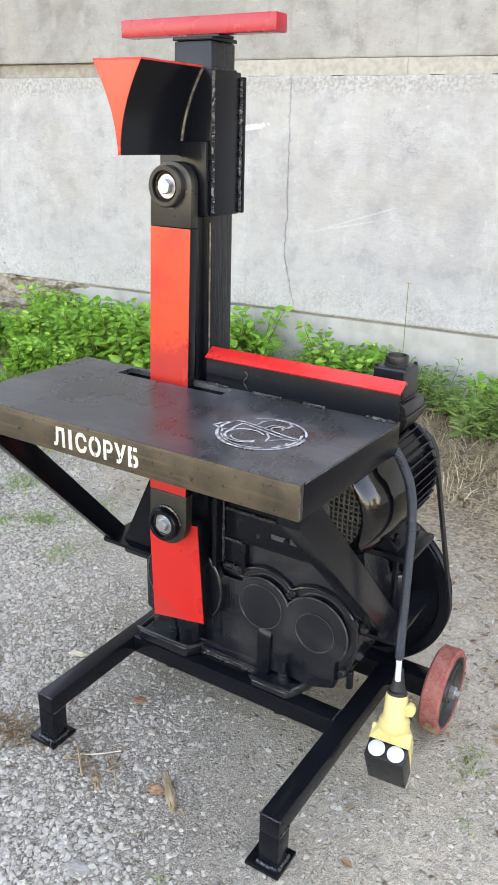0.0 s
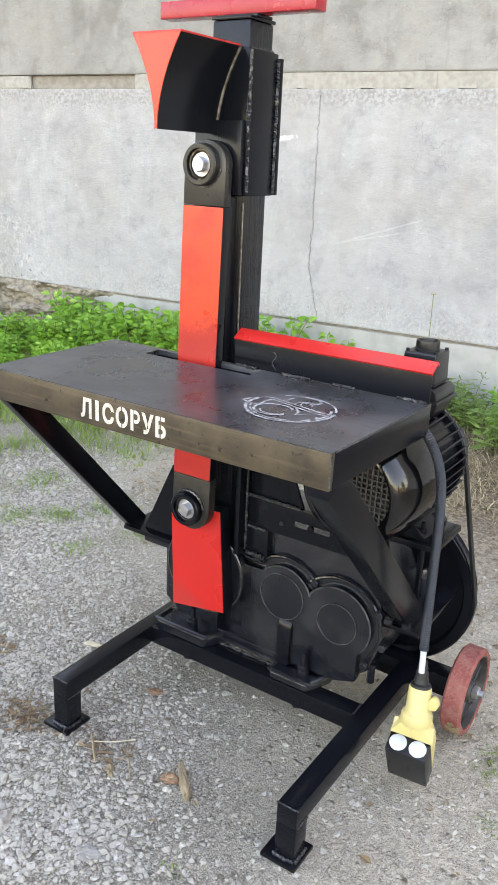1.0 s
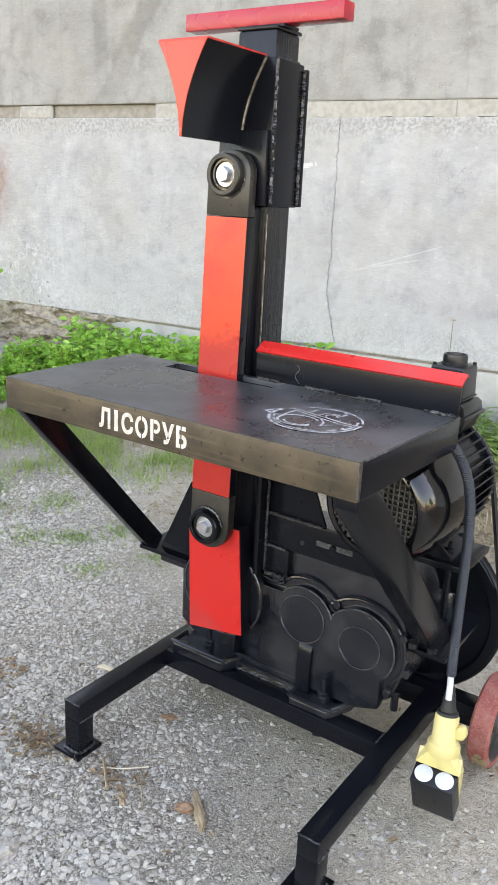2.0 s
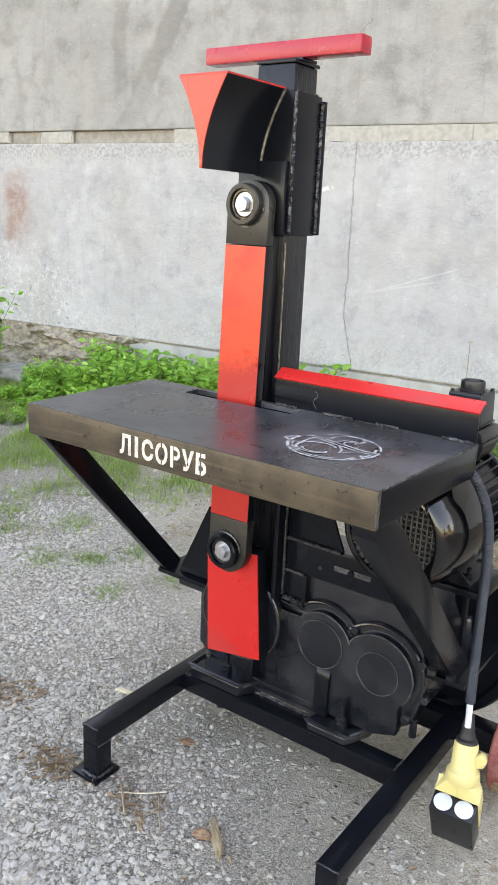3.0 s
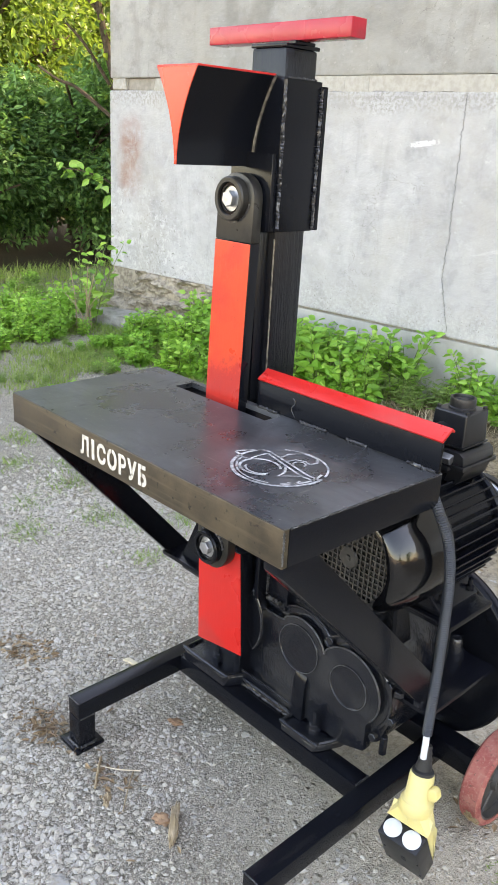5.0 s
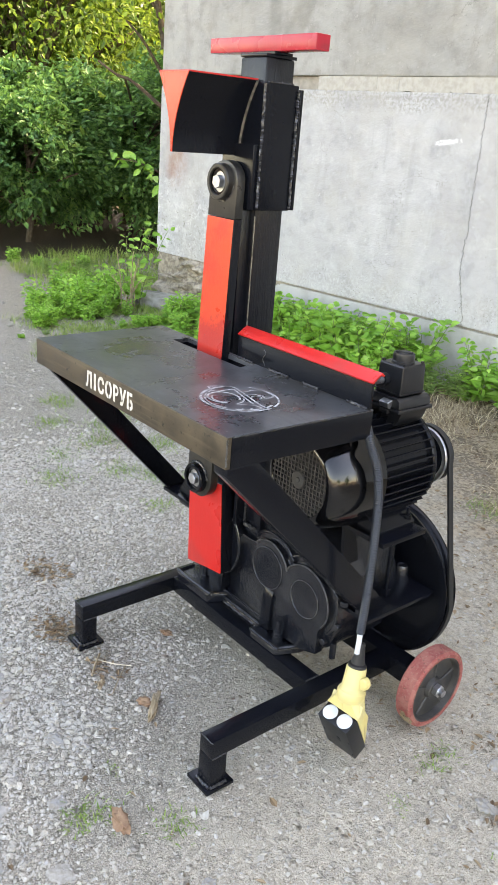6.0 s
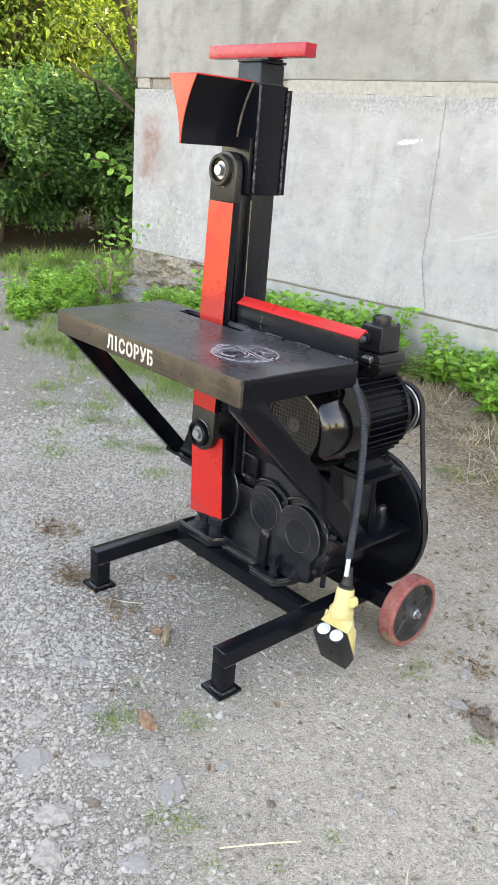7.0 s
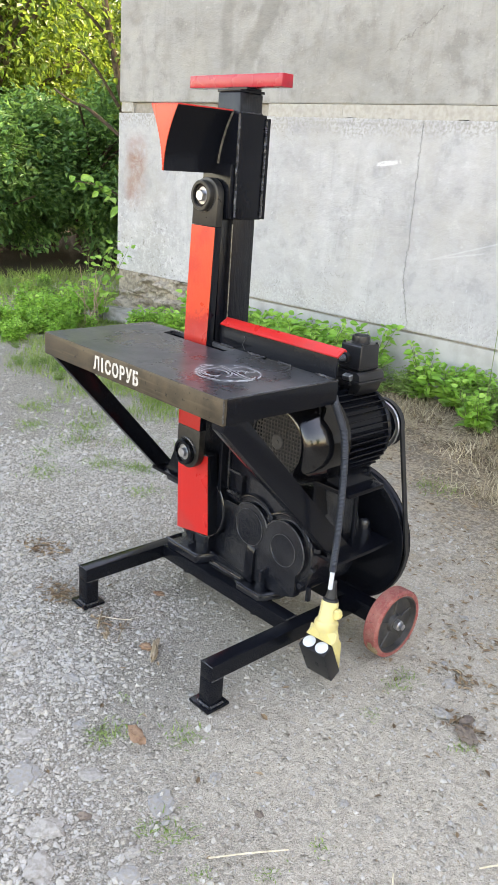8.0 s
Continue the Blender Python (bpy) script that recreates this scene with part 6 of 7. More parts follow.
def build_weeds():
    kinds = [
        weed("nettle", "bright green leafy weed growing at the wall foot", 31, 0.44, 8, 0.120, WEED_LEAF, 0.66),
        weed("nettle", "bright green leafy weed growing at the wall foot", 32, 0.36, 9, 0.105, WEED_LEAF, 0.70),
        weed("nettle", "bright green leafy weed growing at the wall foot", 33, 0.52, 8, 0.130, WEED_LEAF, 0.62),
        weed("dock_plant", "broad-leaved low green weed in the dirt", 34, 0.22, 7, 0.160, WEED_LEAF, 0.6),
        weed("mugwort", "grey-green narrow-leaved herb by the wall", 35, 0.36, 11, 0.125, HERB_LEAF, 0.22),
    ]
    rng = random.Random(8)
    spots = []
    # (u from, u to, distance from, to, count, kinds, scale)
    for u0, u1, d0, d1, count, choice, k0, k1 in (
        (-1.75, -0.9, 0.12, 0.55, 26, (0, 1, 2), 0.75, 1.05),
        (-2.25, -1.7, 0.12, 0.55, 13, (0, 1, 3), 0.5, 0.8),
        (-2.3, -0.9, 0.55, 0.85, 16, (1, 3), 0.6, 0.85),
        (-0.95, 0.02, 0.12, 0.50, 20, (0, 1, 2), 0.80, 1.25),
        (0.0, 0.25, 0.15, 0.40, 2, (1, 4), 0.6, 0.8),
        (0.22, 0.95, 0.05, 0.15, 10, (0, 1, 2, 4), 0.65, 0.95),
        (0.95, 2.4, 0.12, 0.62, 20, (4, 4, 4, 4, 4, 1), 0.7, 1.10),
        (-3.05, -2.6, 0.6, 1.5, 18, (1, 3, 0), 0.35, 0.62),
        (-3.45, -2.75, 0.5, 1.25, 24, (1, 2, 0), 0.42, 0.72),
        (-3.4, -2.6, 1.2, 1.6, 18, (1, 3), 0.3, 0.6),
        (-2.5, -0.9, 0.85, 1.75, 30, (1, 3, 4), 0.16, 0.34),
        (-5.5, -3.7, -0.3, 0.55, 22, (1, 3, 4), 0.3, 0.6),
    ):
        for i in range(count):
            u, d = rng.uniform(u0, u1), rng.uniform(d0, d1)
            if -3.6 < u < -2.5 and u < -2.7 - (1.58 - d) * 1.15:
                continue
            if -3.6 < u < -3.08 and d > 0.85:
                continue
            taller = 1.15 if -3.3 < u < -2.7 and d < 0.95 else 1.0
            spots.append((u, d, rng.choice(choice), rng.uniform(k0, k1) * taller))
    used = set()
    for u, d, kind, k in spots:
        p = wall_point(u, d, 0)
        m = scaled_pose(p.x, p.y, ground_height(p.x, p.y) - 0.005, rng.uniform(0, 360), k)
        if kind not in used:
            kinds[kind].matrix_world = m
            used.add(kind)
        else:
            copy_thing(kinds[kind], m)
    # a tall leafy stalk at the corner
    st = weed("tall_weed", "tall single-stemmed green weed at the building corner", 41, 0.80, 4, 0.11, WEED_LEAF, 0.62)
    p = wall_point(-2.93, 0.38, 0)
    st.matrix_world = scaled_pose(p.x, p.y, 0.0, 30, 1.0)
    q0 = wall_point(-3.75, -0.95, 0)
    sap = thing("sapling", q0, "young thin sapling with large pale leaves by the corner", "sapling")
    rs = np.random.default_rng(77)
    way = [q0, wall_point(-3.72, -0.85, 0.6), wall_point(-3.66, -0.55, 1.05), wall_point(-3.85, -0.38, 1.18), wall_point(-4.2, -0.35, 1.20)]
    part("stem", tube(way, [0.012, 0.010, 0.008, 0.005, 0.002], 6), BARK, sap, "", True)
    lb, la = [], []
    for i in range(20):
        t = i / 19
        p = wall_point(-3.45 - 0.74 * t, -0.36, 1.02 + 0.22 * min(1.0, t * 1.6) - 0.04 * t)
        a = i * 2.4
        lb.append(np.array(p - q0) + rs.normal(0, 0.03, 3))
        la.append(np.array([math.cos(a), math.sin(a) * 0.5, -0.25]) + rs.normal(0, 0.2, 3))
    sz = rs.uniform(0.09, 0.135, 20)
    lf = new("leaves", leaf_mesh("leaves", np.array(lb), np.array(la), np.array([[0.65, -0.55, 0.7]] * 20) + rs.normal(0, 0.2, (20, 3)), sz, sz * 0.62, WEED_LEAF, 0.12, 0.2, True))
    lf.parent = sap
    tagged(lf, kind="stuff")
    # dead stems of last year by the corner
    at = wall_point(-2.78, 0.50, 0)
    dead = thing("dead_stalks", at, "bundle of dry pale brown dead stems by the corner", "weed")
    for i in range(9):
        q = at + Vector((rng.uniform(-0.06, 0.06), rng.uniform(-0.06, 0.06), 0.0))
        h = rng.uniform(0.25, 0.62)
        part("stem", tube([q, q + Vector((rng.uniform(-0.03, 0.03), 0, h * 0.5)), q + Vector((rng.uniform(-0.12, 0.12), rng.uniform(-0.08, 0.08), h))], [0.005, 0.004, 0.002], 5), DRYSTEM, dead, "", True)
    # a dry seed stalk that stands before the wall
    dry = thing("dry_stalk", wall_point(1.02, 0.42, 0), "thin dry seed stalk standing among weeds", "weed")
    q = wall_point(1.02, 0.42, 0)
    part("stem", tube([q, q + Vector((0.005, 0, 0.35)), q + Vector((0.0, 0, 0.80))], 0.0022, 5), STEM, dry)
    part("seed_head", tube([q + Vector((-0.014, 0, 0.797)), q + Vector((0.0, 0, 0.801)), q + Vector((0.016, 0, 0.799))], 0.0032, 5), DRYSTEM, dry)


build_weeds()


def blades(rng, centres, per, spread, h0, h1, lean=0.5):
    n = len(centres) * per
    c = np.repeat(np.asarray(centres), per, axis=0)
    p = c + np.c_[rng.normal(0, spread, (n, 2)), np.zeros(n)]
    a = rng.uniform(0, 2 * math.pi, n)
    h = rng.uniform(h0, h1, n)
    d = np.c_[np.cos(a), np.sin(a), np.zeros(n)] * (h * rng.uniform(0.1, 1.0, n) * lean)[:, None]
    s = np.c_[-np.sin(a), np.cos(a), np.zeros(n)] * (0.0022 + 0.012 * h)[:, None] * 0.8
    up = np.c_[np.zeros((n, 2)), h]
    v = np.stack([p - s, p + s, p + d * 0.4 + up * 0.6 + s * 0.7, p + d * 0.4 + up * 0.6 - s * 0.7, p + d + up * 0.92], 1)
    return v.reshape(-1, 3), n


def blade_mesh(name, v, n, material, label, category="grass"):
    k = np.arange(n)[:, None] * 5
    faces = (k + np.array([[0, 1, 2, 3]])).tolist() + (k + np.array([[3, 2, 4]])).tolist()
    me = bpy.data.meshes.new(name)
    me.from_pydata(v.tolist(), [], faces)
    me.materials.append(material)
    return tagged(new(name, me), label, category, "", "stuff")


def build_grass():
    rng = np.random.default_rng(5)
    spots = []
    for _ in range(5200):
        x, y = rng.uniform(-5.6, -2.55), rng.uniform(2.1, 4.1)
        edge = 2.42 + 0.4 * noise.noise(Vector((x * 1.3, 7.0, 0))) + max(0.0, x + 2.6) * 1.3
        edge += max(0.0, -4.6 - x) * 0.40
        f = (y - edge) / 0.5
        if rng.uniform() < f and noise.noise(Vector((x * 2.2, y * 2.2, 4.0))) > -0.25:
            spots.append((x, y, ground_height(x, y) - 0.004))
    v, n = blades(rng, spots, 10, 0.04, 0.015, 0.065, 1.8)
    blade_mesh("grass", v, n, GRASS, "short green grass on the dirt before the weeds")
    spots = []
    for _ in range(1500):
        x, y = rng.uniform(-9.2, -5.6), rng.uniform(2.8, 6.8)
        lump_n = noise.noise(Vector((x * 1.9, y * 1.9, 6.0)))
        if y > 3.55 + 0.4 * noise.noise(Vector((x, 1.0, 0))) + max(0.0, -7.2 - x) * 0.35 and lump_n > -0.12 + 0.5 * (x < -8.4):
            spots.append((x, y, ground_height(x, y) - 0.004))
    v, n = blades(rng, spots, 11, 0.07, 0.03, 0.17, 1.6)
    blade_mesh("tall_grass", v, n, GRASS, "longer grass before the dark shrubs")
    # dry straw over the soil by the wall
    spots = []
    for _ in range(1500):
        u, d = rng.uniform(-0.7, 2.6), rng.uniform(0.35, 2.4)
        p = wall_point(u, d, 0)
        if noise.noise(Vector((p.x * 2, p.y * 2, 9.0))) > 0.05 + 0.10 * (d - 0.9):
            spots.append((p.x, p.y, ground_height(p.x, p.y) - 0.002))
    v, n = blades(rng, spots, 8, 0.06, 0.006, 0.030, 7.0)
    spots = []
    for _ in range(1300):
        u, d = rng.uniform(-0.1, 2.2), rng.uniform(0.12, 1.35)
        p = wall_point(u, d, 0)
        if noise.noise(Vector((p.x * 2.5, p.y * 2.5, 5.0))) > 0.02:
            spots.append((p.x, p.y, ground_height(p.x, p.y) - 0.002))
    v2, n2 = blades(rng, spots, 8, 0.07, 0.020, 0.090, 2.8)
    v, n = np.concatenate([v, v2]), n + n2
    blade_mesh("straw_litter", v, n, DRY, "flattened dry straw on bare soil", "straw")


build_grass()


def build_debris():
    """Crumbs of bark, dead leaf and twig on the soil."""
    rng = np.random.default_rng(15)
    n = 4200
    p = []
    for cx, cy, count, wide in ((-1.55, 1.18, 170, 0.055), (-1.90, 1.31, 120, 0.06), (-1.30, 1.20, 60, 0.05), (-0.21, 1.72, 70, 0.035), (-0.34, 1.92, 70, 0.06), (-0.40, 2.15, 90, 0.12)):
        for _ in range(count):
            p.append((cx + rng.normal(0, wide), cy + rng.normal(0, wide * 0.55), 0.004))
    while len(p) < n:
        x, y = rng.uniform(-2.6, 0.9), rng.uniform(0.6, 4.2)
        if rng.uniform() < min(1.0, max(0.03, (y + 0.45 * x - 1.1) / 1.4)):
            p.append((x, y, ground_height(x, y) + 0.003))
    t = rng.uniform(0, 2 * math.pi, n)
    along = np.c_[np.cos(t), np.sin(t), rng.uniform(-0.15, 0.35, n)]
    size = rng.uniform(0.008, 0.034, n)
    me = leaf_mesh("debris", np.array(p), along, np.array([[0, 0, 1.0]] * n) + rng.normal(0, 0.3, (n, 3)), size, size * rng.uniform(0.12, 0.5, n), DEBRIS, 0.2, 0.1)
    tagged(new("debris", me), "dark brown crumbs of bark and dead leaves", "litter", "", "stuff")


DEBRIS = leaf_material("dead_leaf_crumb", (0.13, 0.085, 0.05), (0.25, 0.165, 0.095), (0.42, 0.31, 0.19), 0.1, 0.85)
build_debris()


TURF = leaf_material("fresh_turf_blade", (0.09, 0.18, 0.03), (0.18, 0.31, 0.05), (0.32, 0.41, 0.11), 0.3)


def tuft(x, y, k, seed):
    rng = np.random.default_rng(seed)
    ob = thing("grass_tuft", (x, y, 0), "small green grass tuft growing in the gravel", "grass", "tufts in the gravel")
    z = ground_height(x, y) - 0.003
    v, n = blades(rng, [(0, 0, z)], int(95 * k) + 20, 0.034 * k, 0.005 * k, 0.018 * k, 2.4)
    faces = (np.arange(n)[:, None] * 5 + np.array([[0, 1, 2, 3]])).tolist() + (np.arange(n)[:, None] * 5 + np.array([[3, 2, 4]])).tolist()
    me = bpy.data.meshes.new("turf")
    me.from_pydata(v.tolist(), [], faces)
    me.materials.append(TURF)
    bl = new("turf", me)
    bl.parent = ob
    tagged(bl, kind="stuff")


for i, (x, y, k) in enumerate(((-0.84, 0.88, 0.8), (-0.815, 0.92, 0.9), (-0.69, 1.06, 0.9), (-0.45, 0.82, 0.9), (-0.49, 0.78, 0.5), (-0.18, 1.07, 0.5), (-0.47, 1.74, 0.8), (-0.16, 1.65, 0.6), (-0.30, 0.80, 0.5), (-2.931, 2.097, 1.8), (-2.625, 1.717, 1.6), (-2.415, 2.112, 1.5), (-2.75, 2.35, 2.0), (-1.338, 3.199, 1.6), (-2.394, 2.11, 1.2), (-0.467, 1.80, 0.6), (-3.3, 2.0, 1.6), (-0.20, 0.92, 0.5), (-0.93, 1.02, 0.4), (-0.42, 1.55, 0.5), (-2.15, 1.95, 1.2), (-2.55, 2.00, 1.6), (-2.85, 1.85, 1.3), (-3.1, 2.25, 1.9), (-2.30, 2.30, 1.7), (-2.05, 2.20, 1.3), (-3.6, 2.2, 1.8), (-1.85, 2.45, 1.4))):
    tuft(x, y, k, 60 + i)


# ---------------------------------------------------------------- stones and litter
def stone_material():
    m = Nodes("grey_gravel_stone")
    p = m.world_pos()
    r = m.n("ShaderNodeNewGeometry").outputs["Random Per Island"]
    c = m.ramp(r, (0.0, (0.21, 0.188, 0.156)), (0.15, (0.33, 0.320, 0.297)), (0.3, (0.44, 0.402, 0.330)), (0.5, (0.40, 0.378, 0.332)), (0.7, (0.47, 0.435, 0.368)), (0.87, (0.44, 0.424, 0.388)), (1.0, (0.55, 0.521, 0.460)))
    dusty = m.smooth(m.noise(p, 150, 4), 0.38, 0.60)
    c = m.mix(m.math("MULTIPLY", dusty, 0.65), c, (0.42, 0.38, 0.31))
    c = m.mix(1.0, c, (0.97, 0.97, 0.975), "MULTIPLY")
    return m.done(c, 0.9, 0.0, m.bump(m.noise(p, 220, 4), 0.7, 0.0015), 0.2)


STONE = stone_material()


PHI = (1 + 5 ** 0.5) / 2
ICO = np.array([(-1, PHI, 0), (1, PHI, 0), (-1, -PHI, 0), (1, -PHI, 0), (0, -1, PHI), (0, 1, PHI), (0, -1, -PHI), (0, 1, -PHI), (PHI, 0, -1), (PHI, 0, 1), (-PHI, 0, -1), (-PHI, 0, 1)], float) / math.hypot(1, PHI)


def rock_verts(rng, n):
    v = ICO
    f = np.array([(0, 11, 5), (0, 5, 1), (0, 1, 7), (0, 7, 10), (0, 10, 11), (1, 5, 9), (5, 11, 4), (11, 10, 2), (10, 7, 6), (7, 1, 8), (3, 9, 4), (3, 4, 2), (3, 2, 6), (3, 6, 8), (3, 8, 9), (4, 9, 5), (2, 4, 11), (6, 2, 10), (8, 6, 7), (9, 8, 1)])
    out = v[None] * (1 + rng.uniform(-0.38, 0.38, (n, 12, 1)))
    out *= rng.uniform(0.6, 1.35, (n, 1, 3)) * np.array([1.0, 1.0, 0.62])
    out[:, :, 2] += out[:, :, 0] * rng.uniform(-0.45, 0.45, (n, 1)) + out[:, :, 1] * rng.uniform(-0.45, 0.45, (n, 1))
    a = rng.uniform(0, 2 * math.pi, n)
    c, s = np.cos(a)[:, None], np.sin(a)[:, None]
    x, y = out[:, :, 0] * c - out[:, :, 1] * s, out[:, :, 0] * s + out[:, :, 1] * c
    return np.stack([x, y, out[:, :, 2]], 2), f


def build_gravel():
    rng = np.random.default_rng(9)
    xs, ys, rs = [], [], []
    want = 63000
    while len(xs) < want:
        x, y = rng.uniform(-3.4, 0.6), rng.uniform(0.28, 2.9)
        if len(xs) < 4500:
            # sparser, coarser stones on the path beyond
            x, y = -2.6 - 3.9 * rng.uniform() ** 1.4, 1.7 + rng.normal(0, 0.75)
            xs.append(x), ys.append(y), rs.append(0.004 + 0.011 * rng.uniform() ** 2.5)
            continue
        lean = (x + 0.55) * 0.75 + (y - 1.45) * 0.75 + 0.5 * noise.noise(Vector((x * 1.2, y * 1.2, 2.0)))
        dens = 1.0 - 0.86 * min(1.0, max(0.0, (lean + 0.86) / 0.62))
        dens *= 0.55 + 0.7 * (noise.noise(Vector((x * 3, y * 3, 8.0))) + 0.4)
        dens *= 1.0 - 0.22 * max(0.0, y - 1.6)
        # thins out unevenly towards the edges
        ragged = 0.5 * noise.noise(Vector((x * 1.6, y * 1.6, 23.0)))
        dens *= min(1.0, max(0.0, (x + 3.4) / 0.9 + ragged)) * min(1.0, max(0.0, (y - 0.28) / 0.25 + 0.35 + ragged))
        if rng.uniform() > dens:
            continue
        coarse = noise.noise(Vector((x * 2.2, y * 2.2, 17.0))) * 0.5 + 0.5
        r = 0.0020 + (0.0040 + 0.0036 * coarse) * rng.uniform() ** 1.7
        if rng.uniform() < 0.055 * dens * (0.4 + coarse):
            r = rng.uniform(0.006, 0.0120)
        xs.append(x), ys.append(y), rs.append(r)
    v, f = rock_verts(rng, want)
    # the buried underside is left off
    f = np.array([q for q in f if sum(ICO[i][2] for i in q) > -1.1])
    r = np.array(rs)
    z = np.array([ground_height(a, b) for a, b in zip(xs, ys)])
    v = v * r[:, None, None] + np.stack([np.array(xs), np.array(ys), z + r * rng.uniform(-0.18, 0.16, want)], 1)[:, None, :]
    faces = (np.arange(want)[:, None, None] * 12 + f[None]).reshape(-1, 3)
    me = bpy.data.meshes.new("gravel")
    me.from_pydata(v.reshape(-1, 3).tolist(), [], faces.tolist())
    me.materials.append(STONE)
    tagged(new("gravel", me), "loose grey gravel strewn over the yard", "gravel", "", "stuff")


build_gravel()


def stone(x, y, r, seed, label="single larger grey stone lying in the gravel", mat=None, flat=0.5):
    b = bmesh.new()
    bmesh.ops.create_icosphere(b, subdivisions=3, radius=1.0)
    for v in b.verts:
        k = 1 + 0.5 * noise.noise(v.co * 1.2 + Vector((seed, 0, 0))) + 0.3 * noise.noise(v.co * 2.6 + Vector((0, seed, 0))) + 0.16 * noise.noise(v.co * 6.0 + Vector((0, 0, seed)))
        v.co = Vector((v.co.x * 1.15, v.co.y * 0.85, v.co.z * flat)) * k * r
    bmesh.ops.rotate(b, verts=b.verts, cent=(0, 0, 0), matrix=Matrix.Rotation(seed * 1.7, 3, "Z"))
    me = bpy.data.meshes.new("stone")
    b.to_mesh(me)
    b.free()
    me.materials.append(mat or STONE)
    ob = new("stone", me)
    ob.location = (x, y, ground_height(x, y) + r * flat * 0.35)
    tagged(ob, label, "stone", "larger stones in the gravel")


PALE = plain("pale_stone", (0.38, 0.355, 0.31), (0.28, 0.252, 0.21), 0.92, 90, 1.0, 0.15)
BLUISH = plain("bluish_stone", (0.30, 0.292, 0.272), (0.29, 0.26, 0.21), 0.92, 110, 1.0, 0.15)
BROWN = plain("brown_stone", (0.19, 0.150, 0.120), (0.13, 0.105, 0.085), 0.9, 40, 0.8, 0.2)
for i, (x, y, r, m, flat) in enumerate((
    (-1.31, 0.89, 0.026, PALE, 0.5), (-0.28, 1.72, 0.026, BLUISH, 0.5), (-0.51, 1.02, 0.017, BLUISH, 0.5), (-0.61, 0.69, 0.015, BROWN, 0.5),
    (-0.82, 0.64, 0.044, BLUISH, 0.16), (-0.63, 0.60, 0.036, PALE, 0.2), (-0.53, 0.86, 0.038, BLUISH, 0.10), (-0.41, 0.67, 0.026, BLUISH, 0.22), (-0.54, 0.53, 0.036, PALE, 0.2), (-0.45, 0.72, 0.016, PALE, 0.5),
    (-0.35, 1.03, 0.011, BROWN, 0.6), (-0.24, 1.22, 0.013, BLUISH, 0.4), (-1.02, 0.80, 0.016, PALE, 0.4), (-0.95, 0.72, 0.030, PALE, 0.18), (-1.10, 0.95, 0.024, BLUISH, 0.2), (-1.22, 1.02, 0.012, PALE, 0.5), (-1.55, 1.02, 0.014, BLUISH, 0.5),
    (-1.85, 1.15, 0.013, PALE, 0.5), (-1.95, 1.6, 0.013, PALE, 0.5), (-2.3, 1.45, 0.015, PALE, 0.5), (-0.30, 1.05, 0.010, PALE, 0.5), (-0.15, 1.25, 0.010, BLUISH, 0.5), (-0.36, 1.87, 0.020, BLUISH, 0.35), (-0.55, 2.25, 0.016, BLUISH, 0.5), (-0.62, 2.45, 0.013, PALE, 0.5), (-0.43, 1.95, 0.010, BLUISH, 0.5), (-0.22, 1.76, 0.018, BROWN, 0.5), (-1.24, 1.39, 0.008, BROWN, 0.6), (-0.90, 0.86, 0.022, BLUISH, 0.2), (-0.72, 0.78, 0.026, PALE, 0.15))):
    stone(x, y, r, i + 1.0, mat=m, flat=flat)


def litter(name, label, category, x, y, make, mat):
    ob = thing(name, (x, y, 0), label, category)
    part("piece", make, mat, ob, "", True)


STRAW = plain("pale_straw", (0.62, 0.55, 0.40), (0.50, 0.43, 0.30), 0.7, 60, 0.3)
BARKCHIP = plain("red_brown_bark_chip", (0.22, 0.12, 0.07), (0.32, 0.20, 0.12), 0.9, 60, 0.8)
g = 0.006
litter("straw", "single pale dry straw on the gravel", "straw", -0.27, 0.92, tube([(-0.32, 0.84, g), (-0.27, 0.92, g + 0.002), (-0.22, 1.00, g)], 0.0022, 6), STRAW)
litter("straw", "single pale dry straw on the gravel", "straw", 0.13, 1.35, tube([(0.10, 1.31, g), (0.13, 1.36, g), (0.20, 1.43, g)], 0.0024, 6), STRAW)
litter("straw", "single pale dry straw on the gravel", "straw", -0.02, 1.12, tube([(-0.02, 1.14, g), (0.0, 1.11, g), (0.02, 1.07, g)], 0.002, 6), STRAW)


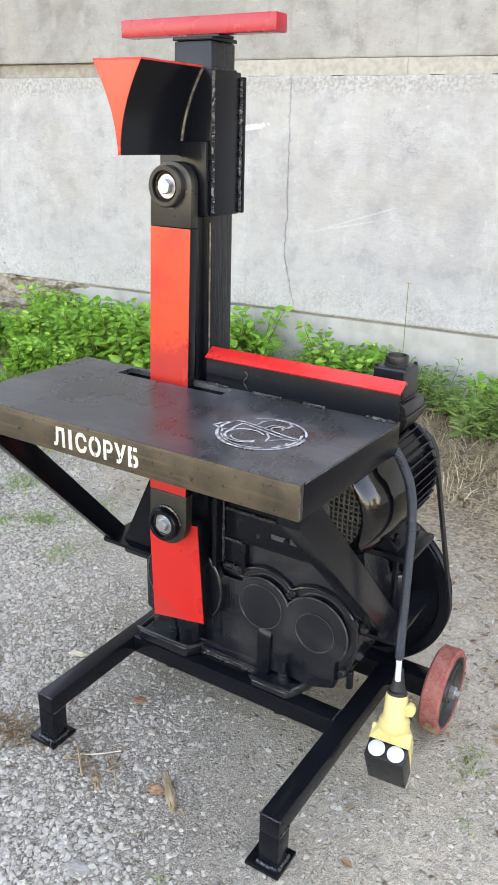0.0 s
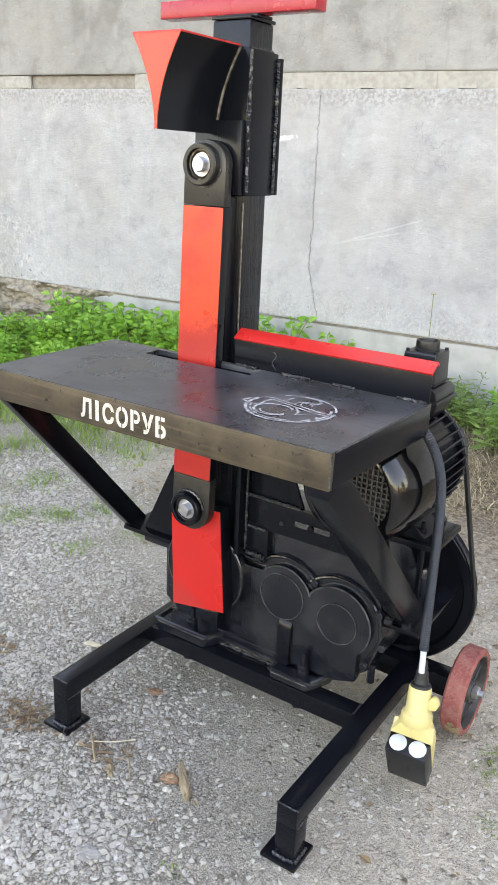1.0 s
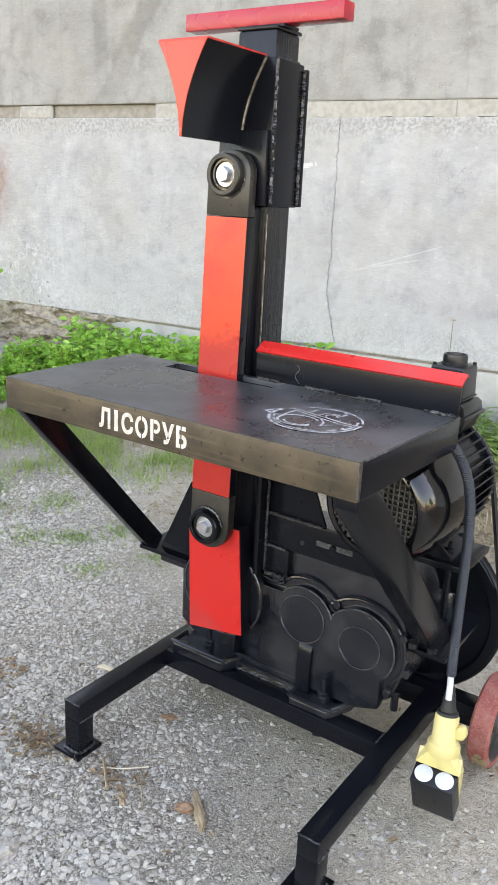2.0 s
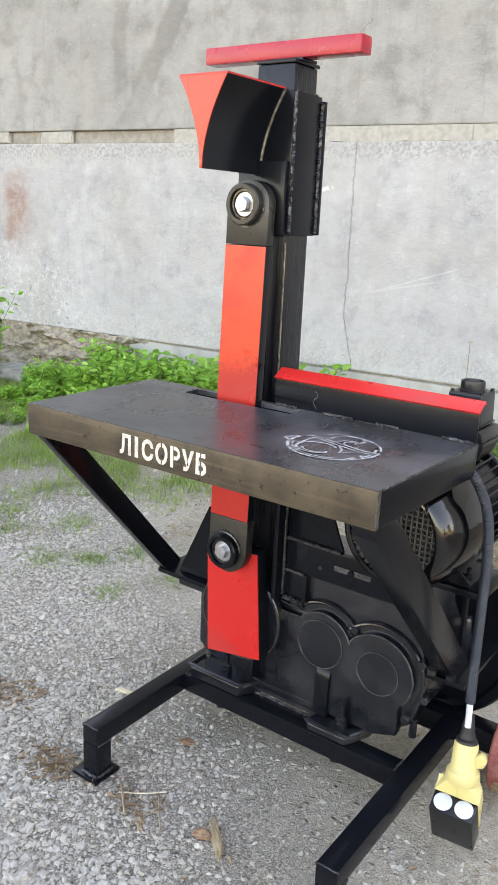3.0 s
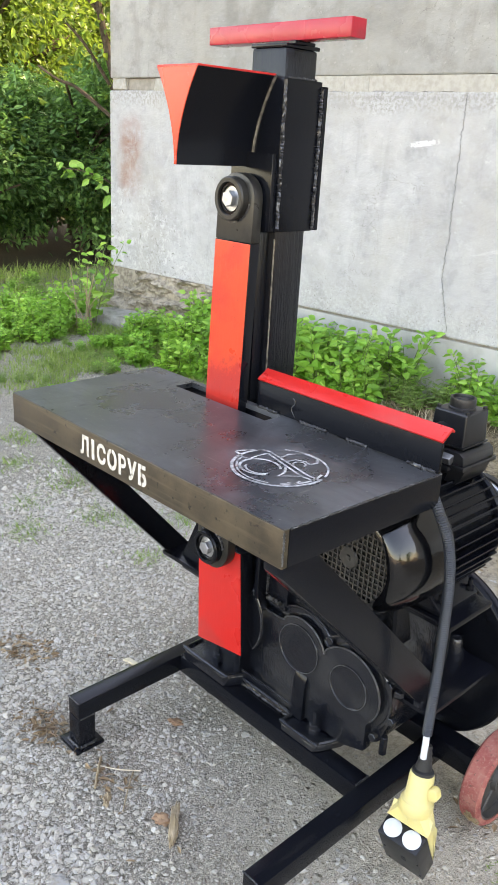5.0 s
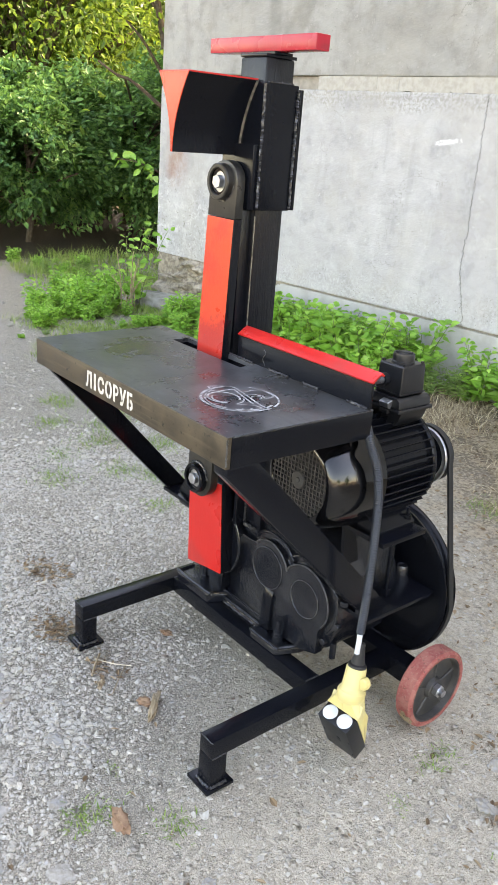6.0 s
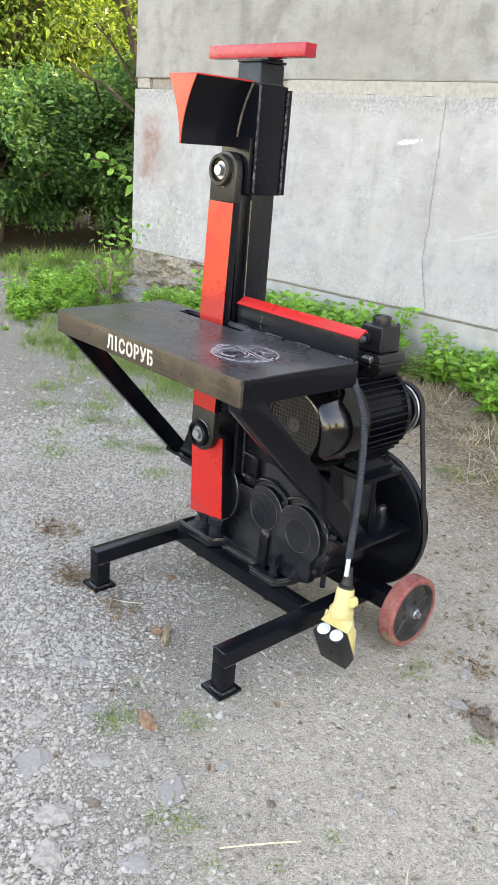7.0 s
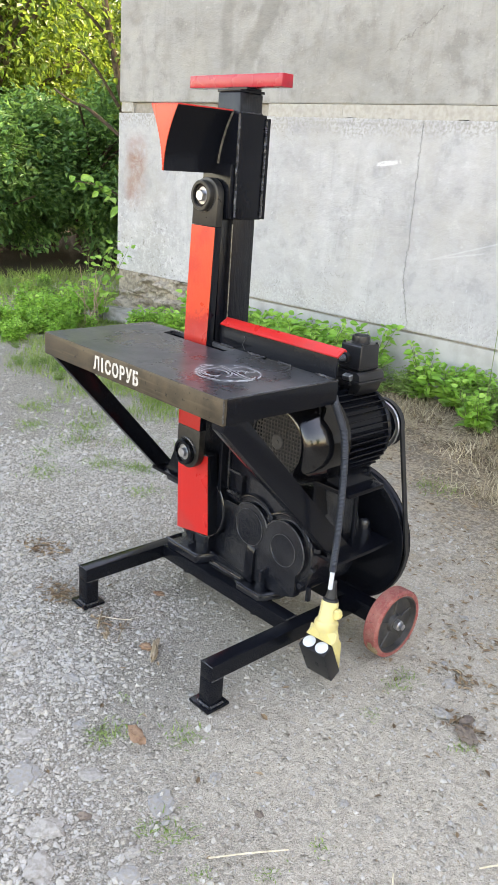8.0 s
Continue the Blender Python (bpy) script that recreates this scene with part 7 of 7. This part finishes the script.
def lump(x, y, length, width, height, turn, seed):
    """One ragged, torn piece lying on the ground."""
    bm = bmesh.new()
    bmesh.ops.create_icosphere(bm, subdivisions=3, radius=1.0)
    for v in bm.verts:
        k = 1 + 0.55 * noise.noise(v.co * 1.7 + Vector((seed, 0, 0))) + 0.45 * noise.noise(Vector((v.co.x * 2.0, v.co.y * 6.0, v.co.z * 6.0 + seed)))
        v.co = Vector((v.co.x * length, v.co.y * width, v.co.z * height)) * k
    bmesh.ops.rotate(bm, verts=bm.verts, cent=(0, 0, 0), matrix=Matrix.Rotation(radians(turn), 3, "Z"))
    bmesh.ops.translate(bm, verts=bm.verts, vec=(x, y, height * 0.5))
    return bm


litter("bark_piece", "brown splintered bark piece on the gravel", "bark", -1.065, 1.238, lump(-1.065, 1.238, 0.072, 0.011, 0.008, -43, 3), DRYSTEM)
litter("bark_piece", "curled reddish bark flake on the gravel", "bark", -1.093, 1.222, lump(-1.093, 1.222, 0.020, 0.016, 0.008, 20, 4), BARKCHIP)
litter("pine_cone", "flattened reddish brown cone in the gravel", "cone", -0.763, 0.955, lump(-0.763, 0.955, 0.036, 0.017, 0.010, -10, 5), BARKCHIP)
litter("dry_leaf", "curled brown dry leaf on the gravel", "leaf", -1.34, 1.46, lump(-1.34, 1.46, 0.020, 0.012, 0.006, 30, 8), BARKCHIP)
litter("dry_leaf", "curled brown dry leaf on the gravel", "leaf", -1.23, 1.16, lump(-1.23, 1.16, 0.022, 0.008, 0.005, -45, 9), DRYSTEM)
litter("twig", "thin dry twig lying on the ground", "twig", -1.31, 1.19, tube([(-1.355, 1.225, g), (-1.31, 1.185, g + 0.002), (-1.275, 1.155, g)], 0.0032, 6), DRYSTEM)
litter("twig", "thin dry twig lying on the ground", "twig", -1.29, 1.23, tube([(-1.34, 1.20, g), (-1.29, 1.235, g), (-1.25, 1.275, g)], 0.0018, 6), STRAW)
litter("twig", "thin dry twig lying on the ground", "twig", -1.22, 1.22, tube([(-1.26, 1.26, g), (-1.22, 1.215, g), (-1.17, 1.165, g)], 0.0016, 6), DRYSTEM)
litter("wood_chip", "small pale wood chip on the gravel", "wood chip", -1.636, 1.525, prism([(-1.665, 1.51), (-1.62, 1.52), (-1.612, 1.535), (-1.66, 1.53)], "z", 0.0, 0.008, 0.002), STRAW)
litter("soil_clod", "dark brown clod of soil and roots", "soil", -0.18, 1.69, lump(-0.18, 1.69, 0.036, 0.022, 0.017, -25, 11), BROWN)
litter("soil_clod", "small dark brown clod of soil and roots", "soil", -0.215, 1.735, lump(-0.215, 1.735, 0.020, 0.014, 0.012, 40, 12), BROWN)
